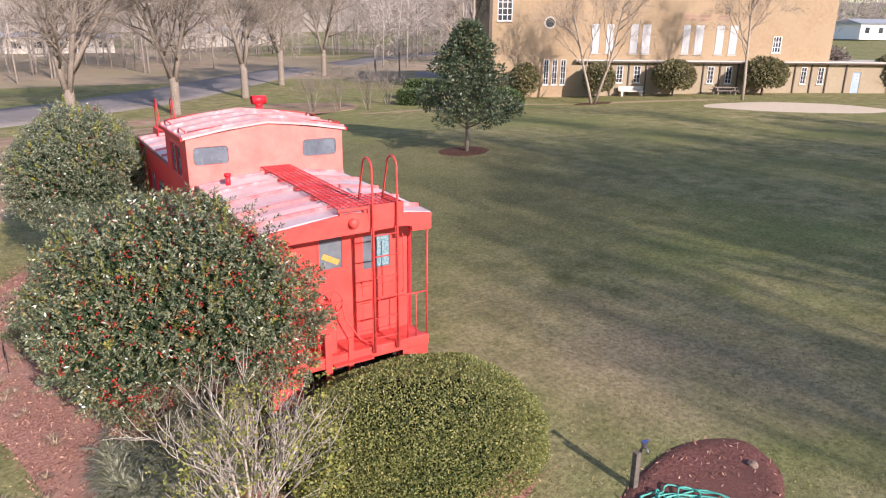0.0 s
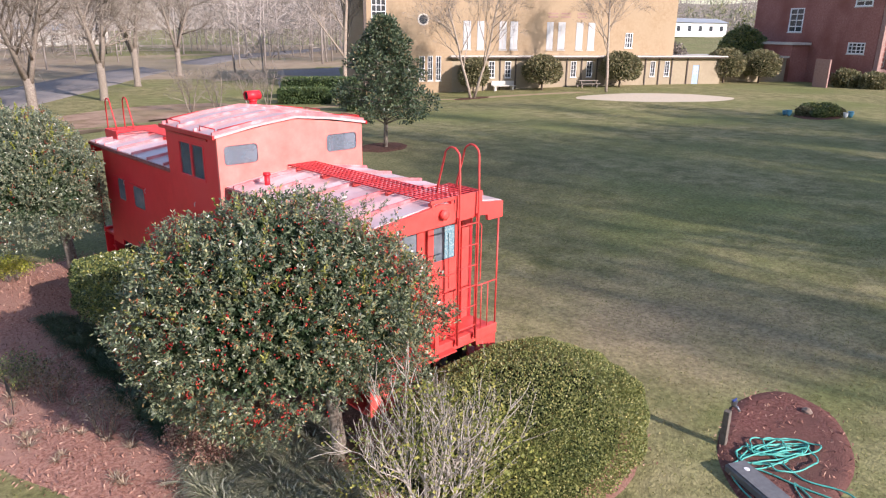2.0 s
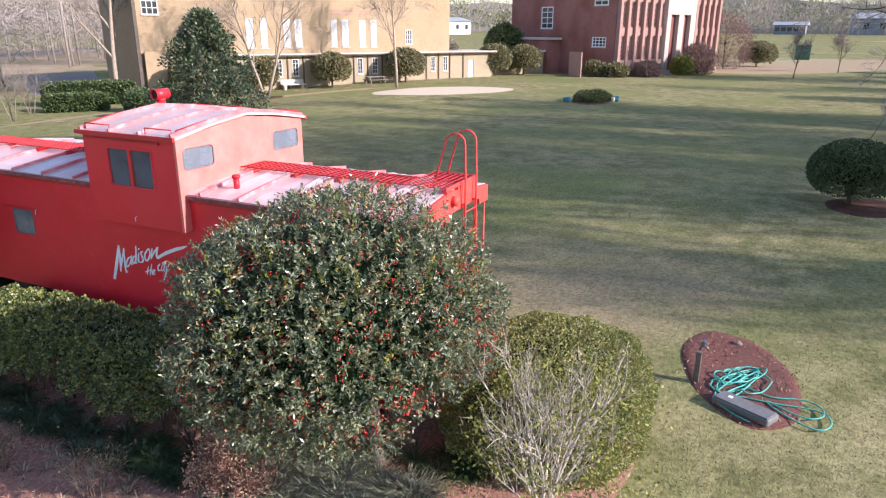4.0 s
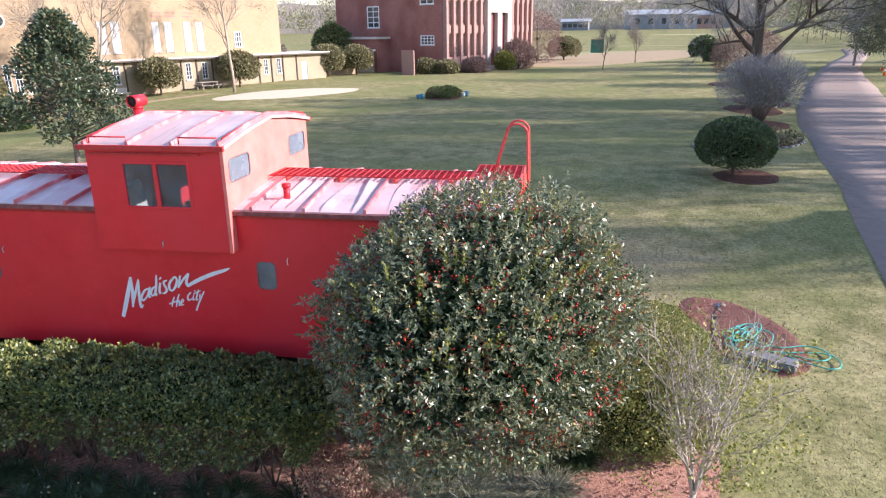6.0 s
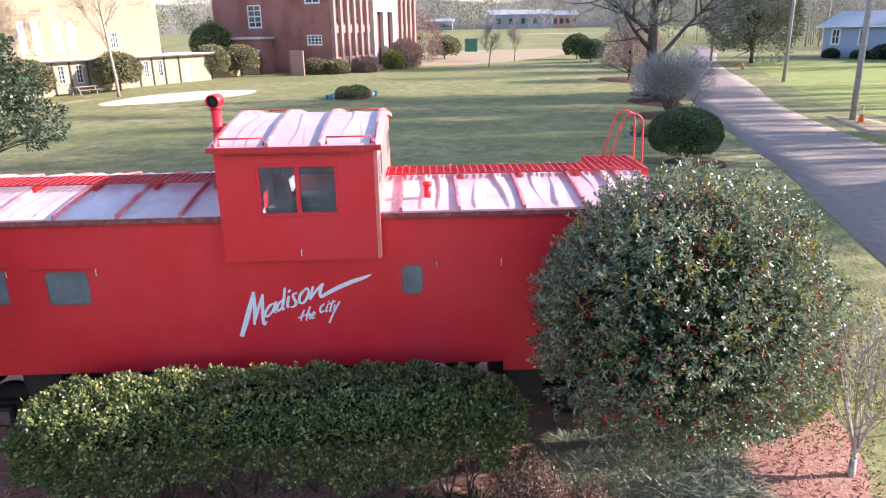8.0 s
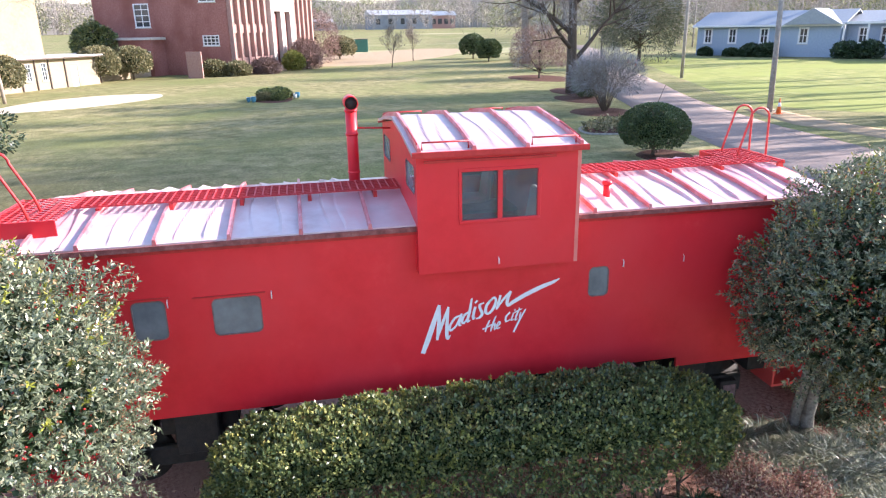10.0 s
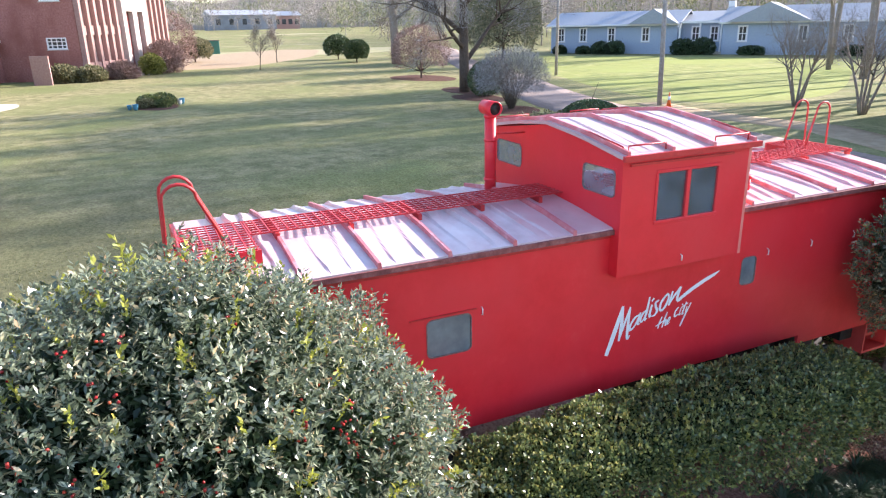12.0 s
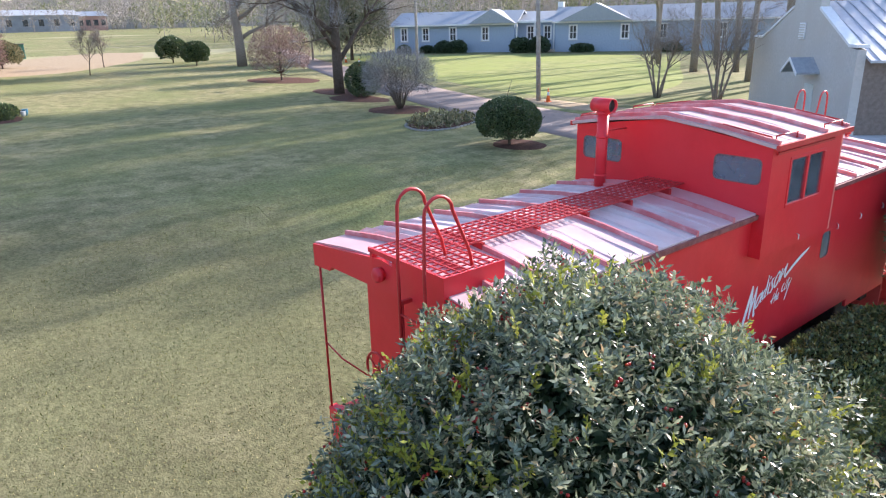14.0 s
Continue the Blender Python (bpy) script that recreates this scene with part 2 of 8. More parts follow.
PALETWIG = leaf_mat("pale_grey_twig", [(0.0, (0.19, 0.18, 0.18)), (0.5, (0.31, 0.30, 0.30)), (1.0, (0.46, 0.45, 0.45))], 0.85, 0.05, 0.2)
GREYTWIG = leaf_mat("grey_twig", [(0.0, (0.10, 0.085, 0.075)), (0.5, (0.21, 0.18, 0.16)), (1.0, (0.36, 0.32, 0.28))], 0.85, 0.05, 0.2)
TANTWIG = leaf_mat("tan_grey_twig", [(0.0, (0.17, 0.14, 0.115)), (0.5, (0.30, 0.26, 0.22)), (1.0, (0.46, 0.41, 0.35))], 0.85, 0.05, 0.2)
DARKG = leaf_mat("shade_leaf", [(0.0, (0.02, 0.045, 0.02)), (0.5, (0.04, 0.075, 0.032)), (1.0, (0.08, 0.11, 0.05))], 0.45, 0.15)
# near-black: paints the shade inside crowns and hedges
CORE = material("painted_inner_shade", [(0.3, (0.008, 0.014, 0.006)), (0.7, (0.02, 0.035, 0.012))], 9, 6, 0.9, spec=0.1, bump=0.8, bump_scale=30)
BERRY = material("red_berry", [(0.0, (0.25, 0.012, 0.014)), (0.7, (0.46, 0.03, 0.024)), (1.0, (0.5, 0.10, 0.035))], island=True, rough=0.3)
BARK = material("grey_bark", [(0.3, (0.13, 0.10, 0.08)), (0.55, (0.27, 0.23, 0.19)), (0.8, (0.42, 0.38, 0.33))], 14, 8, 0.9, bump=0.6, bump_scale=40, spec=0.15)
BARK_D = material("brown_bark", [(0.3, (0.06, 0.045, 0.035)), (0.6, (0.13, 0.10, 0.08)), (0.85, (0.22, 0.18, 0.15))], 9, 8, 0.9, bump=0.6, bump_scale=25, spec=0.15)
BIRCH = material("pale_bark", [(0.3, (0.23, 0.18, 0.14)), (0.6, (0.40, 0.335, 0.27)), (0.8, (0.52, 0.45, 0.37))], 9, 8, 0.85, spec=0.15)
PALESTEM = material("whitish_stem", [(0.3, (0.30, 0.26, 0.22)), (0.6, (0.50, 0.45, 0.40)), (0.8, (0.60, 0.56, 0.51))], 9, 8, 0.85, spec=0.15)

STONE = material("pale_stone", [(0.3, (0.50, 0.47, 0.42)), (0.7, (0.62, 0.58, 0.52))], 4, 8, 0.8)

# ---- helpers for building ----


def finish(bm, name, mat, smooth=False):
    me = bpy.data.meshes.new(name)
    bm.normal_update()
    bm.to_mesh(me)
    bm.free()
    for m in mat if isinstance(mat, (list, tuple)) else [mat]:
        me.materials.append(m)
    if smooth:
        for p in me.polygons:
            p.use_smooth = True
    return me


def part(name, bm, mat, parent=None, label="", smooth=False):
    ob = new(name, bm if isinstance(bm, bpy.types.Mesh) else finish(bm, name, mat, smooth))
    if parent:
        ob.parent = parent
    return tagged(ob, label)


def empty(name, at, label, category, group="", kind="", rz=0.0):
    ob = new(name)
    ob.empty_display_size = 0.2
    ob.matrix_basis = pose(*at, 0, 0, rz)
    return tagged(ob, label, category, group, kind)


def box(bm, lo, hi, bev=0.0):
    lo, hi = Vector(lo), Vector(hi)
    r = bmesh.ops.create_cube(bm, size=1, matrix=Matrix.LocRotScale((lo + hi) / 2, None, hi - lo))
    if bev:
        es = list({e for v in r["verts"] for e in v.link_edges})
        bmesh.ops.bevel(bm, geom=es, offset=bev, segments=1, affect="EDGES")
    return bm


def boxes(*spans, bev=0.0):
    bm = bmesh.new()
    for lo, hi in spans:
        box(bm, lo, hi, bev)
    return bm


def tube_arrays(pts, radii, seg, V, F):
    """Append a swept tube to vertex and face lists."""
    pts = [Vector(p) for p in pts]
    base = len(V)
    for i, p in enumerate(pts):
        d = (pts[min(i + 1, len(pts) - 1)] - pts[max(i - 1, 0)])
        d = d.normalized() if d.length > 1e-6 else Vector((0, 0, 1))
        u = d.cross((0.31, 0.17, 0.93) if abs(d.z) < 0.9 else (1, 0.1, 0)).normalized()
        w = d.cross(u)
        r = radii[i] if isinstance(radii, (list, tuple)) else radii
        for k in range(seg):
            a = 2 * math.pi * k / seg
            V.append(p + r * (math.cos(a) * u + math.sin(a) * w))
    for i in range(len(pts) - 1):
        for k in range(seg):
            a, b2 = base + i * seg + k, base + i * seg + (k + 1) % seg
            F.append((a, b2, b2 + seg, a + seg))
    F.append(tuple(base + k for k in reversed(range(seg))))
    F.append(tuple(base + (len(pts) - 1) * seg + k for k in range(seg)))


def mesh_of(name, V, F, mat, smooth=False):
    me = bpy.data.meshes.new(name)
    me.from_pydata([tuple(v) for v in V], [], F)
    for m in mat if isinstance(mat, (list, tuple)) else [mat]:
        me.materials.append(m)
    if smooth:
        me.polygons.foreach_set("use_smooth", [True] * len(me.polygons))
    me.update()
    return me


def tube(name, pts, radii, mat, parent=None, seg=8, label=""):
    V, F = [], []
    tube_arrays(pts, radii, seg, V, F)
    return part(name, mesh_of(name, V, F, mat, True), mat, parent, label)


def tubes(name, lines, mat, parent=None, seg=6, label=""):
    V, F = [], []
    for pts, r in lines:
        tube_arrays(pts, r, seg, V, F)
    return part(name, mesh_of(name, V, F, mat, True), mat, parent, label)


def cylinder(bm, a, b, r1, r2=None, seg=16):
    a, b = Vector(a), Vector(b)
    m = Matrix.Translation((a + b) / 2) @ (b - a).to_track_quat("Z", "Y").to_matrix().to_4x4()
    bmesh.ops.create_cone(bm, cap_ends=True, segments=seg, radius1=r1, radius2=r1 if r2 is None else r2, depth=(b - a).length, matrix=m)
    return bm


def wall(bm, axis, at, thick, span, zs, holes):
    """A flat wall in the plane axis = at .. at + thick over span and heights zs, with rectangular holes (a0, a1, z0, z1)."""
    cs = sorted({span[0], span[1], *[v for h in holes for v in h[:2]]})
    hs = sorted({zs[0], zs[1], *[v for h in holes for v in h[2:]]})
    for a0, a1 in zip(cs, cs[1:]):
        for z0, z1 in zip(hs, hs[1:]):
            c, z = (a0 + a1) / 2, (z0 + z1) / 2
            if any(h[0] < c < h[1] and h[2] < z < h[3] for h in holes):
                continue
            if axis == "x":
                box(bm, (at, a0, z0), (at + thick, a1, z1))
            else:
                box(bm, (a0, at, z0), (a1, at + thick, z1))
    bmesh.ops.remove_doubles(bm, verts=bm.verts, dist=1e-4)
    inner = [f for f in bm.faces if any(len({*g.verts} & {*f.verts}) == len(f.verts) and g is not f for e in f.edges for g in e.link_faces)]
    bmesh.ops.delete(bm, geom=inner, context="FACES_ONLY")
    return bm


def leaves(name, pts, nrm, length, width, mat, parent=None, label="", rng=None, tilt=0.9, fold=0.25, up=0.0):
    """One mesh of small folded leaves at points, turned about their outward normals."""
    rng = rng or np.random.default_rng(1)
    n = len(pts)
    d = nrm + tilt * rng.normal(size=(n, 3)) + np.array([0, 0, up])
    d /= np.linalg.norm(d, axis=1, keepdims=True)
    r = rng.normal(size=(n, 3))
    s = np.cross(d, r)
    s /= np.linalg.norm(s, axis=1, keepdims=True) + 1e-9
    q = np.cross(d, s)
    ln = (length * rng.uniform(0.65, 1.25, n))[:, None]
    wd = (width * rng.uniform(0.7, 1.2, n))[:, None]
    # leaf lies across the direction q, with its tip towards d
    a, tip = pts, pts + ln * d
    mid = pts + 0.5 * ln * d
    l, rr = mid + wd * s + fold * wd * q, mid - wd * s + fold * wd * q
    V = np.stack([a, l, tip, rr], 1).reshape(-1, 3)
    me = bpy.data.meshes.new(name)
    me.vertices.add(4 * n)
    me.vertices.foreach_set("co", V.ravel())
    me.loops.add(4 * n)
    me.loops.foreach_set("vertex_index", np.arange(4 * n))
    me.polygons.add(n)
    me.polygons.foreach_set("loop_start", np.arange(n) * 4)
    me.materials.append(mat)
    me.update(calc_edges=True)
    return part(name, me, mat, parent, label)


def lumpy(rng, n, radii, lumps, depth, low=-0.75, centre=(0, 0, 0), width=0.05):
    """Points and normals in the outer layer of an uneven ellipsoid: radii, lumps (count, size), depth of the layer."""
    v = rng.normal(size=(n * 2, 3))
    v /= np.linalg.norm(v, axis=1, keepdims=True)
    v = v[v[:, 2] > low][:n]
    k = rng.normal(size=(lumps[0], 3))
    k /= np.linalg.norm(k, axis=1, keepdims=True)
    amp = rng.uniform(-0.3, 1, lumps[0])
    f = 1 + lumps[1] * (np.exp(-((v[:, None] - k[None]) ** 2).sum(-1) / width) * amp).sum(1)
    f = f * (1 - depth * rng.uniform(0, 1, len(v)) ** 2)
    p = v * f[:, None] * np.array(radii)
    g = v / np.array(radii)
    g /= np.linalg.norm(g, axis=1, keepdims=True)
    return p + np.array(centre), g


def superbox(rng, n, half, power, depth, low=-0.9):
    """Points and normals near the surface of a rounded box."""
    v = rng.uniform(-1, 1, size=(n * 3, 3))
    j = rng.integers(0, 3, len(v))
    v[np.arange(len(v)), j] = np.sign(v[np.arange(len(v)), j])
    r = (np.abs(v) ** power).sum(1) ** (1 / power)
    v = v / r[:, None]
    v = v[v[:, 2] > low][:n]
    g = np.sign(v) * np.abs(v) ** (power - 1) / np.array(half)
    g /= np.linalg.norm(g, axis=1, keepdims=True)
    wob = 1 + 0.022 * np.sin(v[:, 0] * 6 + 1) * np.sin(v[:, 1] * 13) + 0.014 * np.sin(v[:, 1] * 21 + v[:, 2] * 9 + v[:, 0] * 5)
    return v * np.array(half) * (wob * (1 - depth * rng.uniform(0, 1, len(v)) ** 2))[:, None], g


def ground_z(x, y):
    d = math.hypot(x - 4, (y - 16.5) / 1.3)
    s = min(1, max(0, (d - 8.5) / 11))
    a, b = min(1, max(0, (y - 38) / 14)), min(1, max(0, (66 - x) / 20))
    r = min(1, max(0, (x - 200) / 160))
    return -0.42 + 0.75 * s * s * (3 - 2 * s) * (1 - 0.85 * a * b) + 4.7 * r * r * (3 - 2 * r)


# ---- ground ----


def grid_line(lo, hi, near0, near1, step, grow=1.35):
    a = list(np.arange(near0, near1 + 1e-6, step))
    s = step
    while a[-1] < hi:
        s *= grow
        a.append(min(hi, a[-1] + s))
    s = step
    while a[0] > lo:
        s *= grow
        a.insert(0, max(lo, a[0] - s))
    return a


def sheet(name, outline, lift, mat, label, category="", kind="structure", rings=6):
    """A flat patch that follows the ground: an outline scaled in rings round its middle."""
    cx, cy = sum(p[0] for p in outline) / len(outline), sum(p[1] for p in outline) / len(outline)
    V, F, n = [], [], len(outline)
    for r in range(rings + 1):
        k = 1 - r / (rings + 0.001)
        for x, y in outline:
            px, py = cx + (x - cx) * k, cy + (y - cy) * k
            V.append((px, py, ground_z(px, py) + (lift if r else -0.03)))
    for r in range(rings):
        for i in range(n):
            a, b2 = r * n + i, r * n + (i + 1) % n
            F.append((a, b2, b2 + n, a + n))
    return tagged(part(name, mesh_of(name, V, F, mat, True), mat), label, category, "", kind)


def oval(cx, cy, rx, ry, n=40, wob=0.06, seed=0, turn=0.0):
    rg = random.Random(seed)
    ph = [rg.uniform(0, 6) for _ in range(3)]
    out = []
    for i in range(n):
        a = 2 * math.pi * i / n
        k = 1 + wob * (math.sin(2 * a + ph[0]) + 0.6 * math.sin(3 * a + ph[1]) + 0.4 * math.sin(7 * a + ph[2]))
        x, y = rx * k * math.cos(a), ry * k * math.sin(a)
        out.append((cx + x * math.cos(turn) - y * math.sin(turn), cy + x * math.sin(turn) + y * math.cos(turn)))
    return out


xs = grid_line(-2500, 2500, -14, 34, 1.0)
ys = grid_line(-2500, 2500, -10, 44, 1.0)
V = [(x, y, ground_z(x, y)) for x in xs for y in ys]
F = [(i * len(ys) + j, (i + 1) * len(ys) + j, (i + 1) * len(ys) + j + 1, i * len(ys) + j + 1) for i in range(len(xs) - 1) for j in range(len(ys) - 1)]
tagged(part("ground", mesh_of("ground", V, F, GRASS, True), GRASS), "winter lawn of mixed green and straw-coloured grass", "lawn", "", "structure")

# ---- the caboose ----
CAB = empty("caboose", (4.03, 16.57, -0.42), "red painted steel railway caboose with a wide cupola, parked among shrubs", "caboose")
Z = 0.42           # local heights are from the ground; z in the plan + Z
SIDE, SEND, NEND, SWALL, NWALL = 1.47, -5.62, 5.68, -4.95, 4.95
BOT, EAVE, RIDGE = 1.0 + Z, 3.30 + Z, 3.52 + Z
CUY0, CUY1, CUX, CUB, CUE, CUP = -1.54, 0.60, 1.64, 2.72 + Z, 4.25 + Z, 4.50 + Z
WT = 0.05


def ly(y):
    return y - 16.57


side_w = [(ly(19.15), ly(19.765), 2.07 + Z, 2.59 + Z), (ly(20.28), ly(20.70), 2.09 + Z, 2.63 + Z), (ly(14.465), ly(14.785), 2.1 + Z, 2.56 + Z)]
side_e = [(-y1, -y0, z0, z1) for y0, y1, z0, z1 in side_w]
for sgn, holes, nm in ((-1, side_w, "side_wall"), (1, side_e, "side_wall")):
    bm = bmesh.new()
    wall(bm, "x", -SIDE if sgn < 0 else SIDE - WT, WT, (SWALL, NWALL), (BOT, EAVE), holes)
    part(nm, bm, RED, CAB)
    # deeper skirts at the ends of the side, over the trucks
    x0 = -SIDE if sgn < 0 else SIDE - WT
    for a, b in ((SWALL, ly(13.31)), (ly(20.9), NWALL)):
        part("skirt", boxes(((x0, a, BOT - 0.15), (x0 + WT, b, BOT))), RED, CAB)
    # the letterboard strip under the eave
    xo = -SIDE - 0.012 if sgn < 0 else SIDE
    for a, b in ((SWALL, CUY0), (CUY1, NWALL)):
        part("eave_strip", boxes(((xo, a, EAVE - 0.09), (xo + 0.012, b, EAVE - 0.015))), RED_DARK, CAB)


GASKET = material("window_gasket", [(0.3, (0.12, 0.07, 0.07)), (0.7, (0.26, 0.16, 0.16))], 12, 4, 0.7)


def round_window(parent, x, y0, y1, z0, z1, b, outward, mat, glass):
    """A flush plate with a round-cornered opening, a rubber gasket and the pane."""
    def loop(m, r, dep):
        out = []
        for cx, cz, a0 in ((y1 - m - r, z1 - m - r, 0), (y0 + m + r, z1 - m - r, 90), (y0 + m + r, z0 + m + r, 180), (y1 - m - r, z0 + m + r, 270)):
            for k in range(5):
                a = radians(a0 + 22.5 * k)
                out.append(b((cx + r * math.cos(a), cz + r * math.sin(a), x + outward * dep), (0, 0, 0))[0])
        return out

    def ring(name, loops, m, par, label=""):
        V = [p for l in loops for p in l]
        F = [(k * 20 + i, k * 20 + (i + 1) % 20, k * 20 + 20 + (i + 1) % 20, k * 20 + 20 + i) for k in range(len(loops) - 1) for i in range(20)]
        return part(name, mesh_of(name, V, F, m), m, par, label)
    f = ring("window_frame", [loop(-0.012, 0.0005, -0.02), loop(-0.012, 0.0005, 0.002), loop(0.012, 0.075, 0.003), loop(0.012, 0.075, -0.02)], mat, parent)
    ring("gasket", [loop(0.010, 0.076, 0.003), loop(0.010, 0.076, 0.008), loop(0.024, 0.066, 0.008), loop(0.024, 0.066, -0.012)], GASKET, f)
    p = loop(0.018, 0.07, -0.006)
    q = loop(0.018, 0.07, -0.014)
    F = [tuple(range(20)), tuple(range(39, 19, -1))] + [(i, 20 + i, 20 + (i + 1) % 20, (i + 1) % 20) for i in range(20)]
    pane = part("pane", mesh_of("pane", p + q, F, glass), glass, f, "dusty grey-blue window glass")
    pane.visible_shadow = glass is GLASS
    return f


def window(parent, x, y0, y1, z0, z1, axis="x", mullion=False, frame_w=0.03, outward=-1, mat=RED, glass=GLASS):
    """Pane and frame set in a wall opening; axis is the wall's normal."""
    def b(lo, hi):
        if axis == "x":
            return ((lo[2], lo[0], lo[1]), (hi[2], hi[0], hi[1]))
        return ((lo[0], lo[2], lo[1]), (hi[0], hi[2], hi[1]))
    if not mullion:
        return round_window(parent, x, y0, y1, z0, z1, b, outward, mat, glass)
    w, d = frame_w, 0.03
    xo = x + (0.012 * outward)
    a, c = (xo, x + d) if outward < 0 else (x - d, xo)
    fr = boxes(b((y0 - 0.005, z1 - w, a), (y1 + 0.005, z1 + 0.012, c)), b((y0 - 0.005, z0 - 0.012, a), (y1 + 0.005, z0 + w, c)),
               b((y0 - 0.012, z0 + w, a), (y0 + w, z1 - w, c)), b((y1 - w, z0 + w, a), (y1 + 0.012, z1 - w, c)), bev=0.006)
    if mullion:
        m = (y0 + y1) / 2
        box(fr, *b((m - 0.03, z0 + w, a), (m + 0.03, z1 - w, c)))
    f = part("window_frame", fr, mat, parent)
    p0, p1 = (x + 0.012, x + 0.02) if outward < 0 else (x - 0.02, x - 0.012)
    m = (y0 + y1) / 2
    for c0, c1 in ((y0 + w * 0.5, m - 0.01), (m + 0.01, y1 - w * 0.5)):
        part("pane", boxes(b((c0, z0 + w * 0.5, p0), (c1, z1 - w * 0.5, p1))), PANE_SIDE, f, "dusty dark window glass").visible_shadow = False
    return f


for y0, y1, z0, z1 in side_w:
    window(CAB, -SIDE, y0, y1, z0, z1, frame_w=0.018)
for y0, y1, z0, z1 in side_e:
    window(CAB, SIDE, y0, y1, z0, z1, frame_w=0.018, outward=1)
# drip rails over the side windows
for y0, y1, z0, z1 in side_w[:2]:
    part("drip_rail", boxes(((-SIDE - 0.022, y0 - 0.05, z1 + 0.018), (-SIDE, y1 + 0.2, z1 + 0.03))), RED_DARK, CAB)
# little hooks along the side
for y in (19.025, 20.26, 14.275, 13.36, 12.4):
    tube("hook", [(-SIDE, ly(y), 2.62 + Z), (-SIDE - 0.03, ly(y), 2.6 + Z), (-SIDE - 0.03, ly(y), 2.53 + Z), (-SIDE - 0.01, ly(y), 2.52 + Z)], 0.008, WHITE, CAB, 5)
tube("hook", [(-CUX, ly(16.12), 2.87 + Z), (-CUX - 0.03, ly(16.12), 2.86 + Z), (-CUX - 0.03, ly(16.12), 2.79 + Z)], 0.009, WHITE, CAB, 5)

# end walls with door and window; the north end is the south end turned round
end_door = (0.38, 1.18)          # across, from the middle line
end_win = (-0.33, 0.11, 2.37 + Z, 3.0 + Z)


def end_group(turned):
    # the north end stands a little further out, with its ladder nearer the corner
    SEND, LAD, PX, LO = (-5.67, (0.53, 0.96), 1.09, 0.1) if turned else (-5.62, (0.35, 0.80), 0.95, 0.03)
    # the sunny end: fading and its sunlit paleness, both put into a salmon red
    FACE, FACED = (RED, RED_DARK) if turned else (LIT_SALMON, LIT_SALMON_D)
    R = Matrix.Rotation(math.pi if turned else 0, 4, "Z")

    def put(name, bm, mat, label="", smooth=False, parent=None):
        if isinstance(bm, bmesh.types.BMesh):
            bmesh.ops.transform(bm, matrix=R, verts=bm.verts)
        return part(name, bm, mat, parent or CAB, label, smooth)

    def pipe(name, pts, r, mat=FACED, seg=8, label=""):
        return tube(name, [R @ Vector(p) for p in pts], r, mat, CAB, seg, label)
    bm = bmesh.new()
    wall(bm, "y", SWALL, WT, (-SIDE + WT, SIDE - WT), (BOT, EAVE), [end_win, (end_door[0], end_door[1], BOT + 0.06, 2.98 + Z)])
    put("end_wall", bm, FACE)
    # gable over the wall
    gv = [(-SIDE + WT, SWALL, EAVE), (SIDE - WT, SWALL, EAVE), (0, SWALL, RIDGE - 0.03), (-SIDE + WT, SWALL + WT, EAVE), (SIDE - WT, SWALL + WT, EAVE), (0, SWALL + WT, RIDGE - 0.03)]
    me = mesh_of("gable", [R @ Vector(v) for v in gv], [(0, 1, 2), (5, 4, 3), (0, 2, 5, 3), (2, 1, 4, 5), (1, 0, 3, 4)], FACE)
    part("gable", me, FACE, CAB)
    # window
    x0, x1, z0, z1 = end_win
    f = put("window_frame", boxes(((x0 - 0.02, SWALL - 0.012, z1 - 0.01), (x1 + 0.02, SWALL + 0.03, z1 + 0.02)), ((x0 - 0.02, SWALL - 0.012, z0 - 0.02), (x1 + 0.02, SWALL + 0.03, z0 + 0.01)),
                                  ((x0 - 0.02, SWALL - 0.012, z0 + 0.01), (x0 + 0.01, SWALL + 0.03, z1 - 0.01)), ((x1 - 0.01, SWALL - 0.012, z0 + 0.01), (x1 + 0.02, SWALL + 0.03, z1 - 0.01))), FACE)
    put("pane", boxes(((x0 + 0.005, SWALL + 0.012, z0 + 0.005), (x1 - 0.005, SWALL + 0.02, z1 - 0.005))), GLASS, "dusty dark window glass", parent=f)
    if not turned:
        rib = boxes(((-0.17, 0, -0.05), (0.17, 0.003, 0.05)))
        bmesh.ops.rotate(rib, verts=rib.verts, matrix=Matrix.Rotation(radians(28), 3, "Y"))
        bmesh.ops.translate(rib, verts=rib.verts, vec=((x0 + x1) / 2, SWALL + 0.004, 2.55 + Z))
        put("sticker", rib, YELLOWP, "yellow paper strip behind the glass", parent=f)
    # door: a leaf with panels and a round-cornered light
    d0, d1 = end_door
    dw = (d0 + 0.13, d1 - 0.14, 2.25 + Z, 2.87 + Z)
    bm = bmesh.new()
    wall(bm, "y", SWALL + 0.015, 0.03, (d0 + 0.004, d1 - 0.004), (BOT + 0.065, 2.975 + Z), [dw])
    for zz in (1.55, 1.95):
        box(bm, (d0 + 0.1, SWALL + 0.005, zz + Z - 0.28), (d1 - 0.1, SWALL + 0.0149, zz + Z + 0.04))
    door = put("door", bm, FACE, "red steel end door")
    put("pane", boxes(((dw[0], SWALL + 0.03, dw[2]), (dw[1], SWALL + 0.036, dw[3]))), GLASS, parent=door)
    if not turned:
        put("notice", boxes(((dw[0] + 0.27, SWALL + 0.024, dw[2] + 0.02), (dw[1] - 0.02, SWALL + 0.027, dw[3] - 0.02))), POSTER, "printed notice inside the door glass", parent=door)
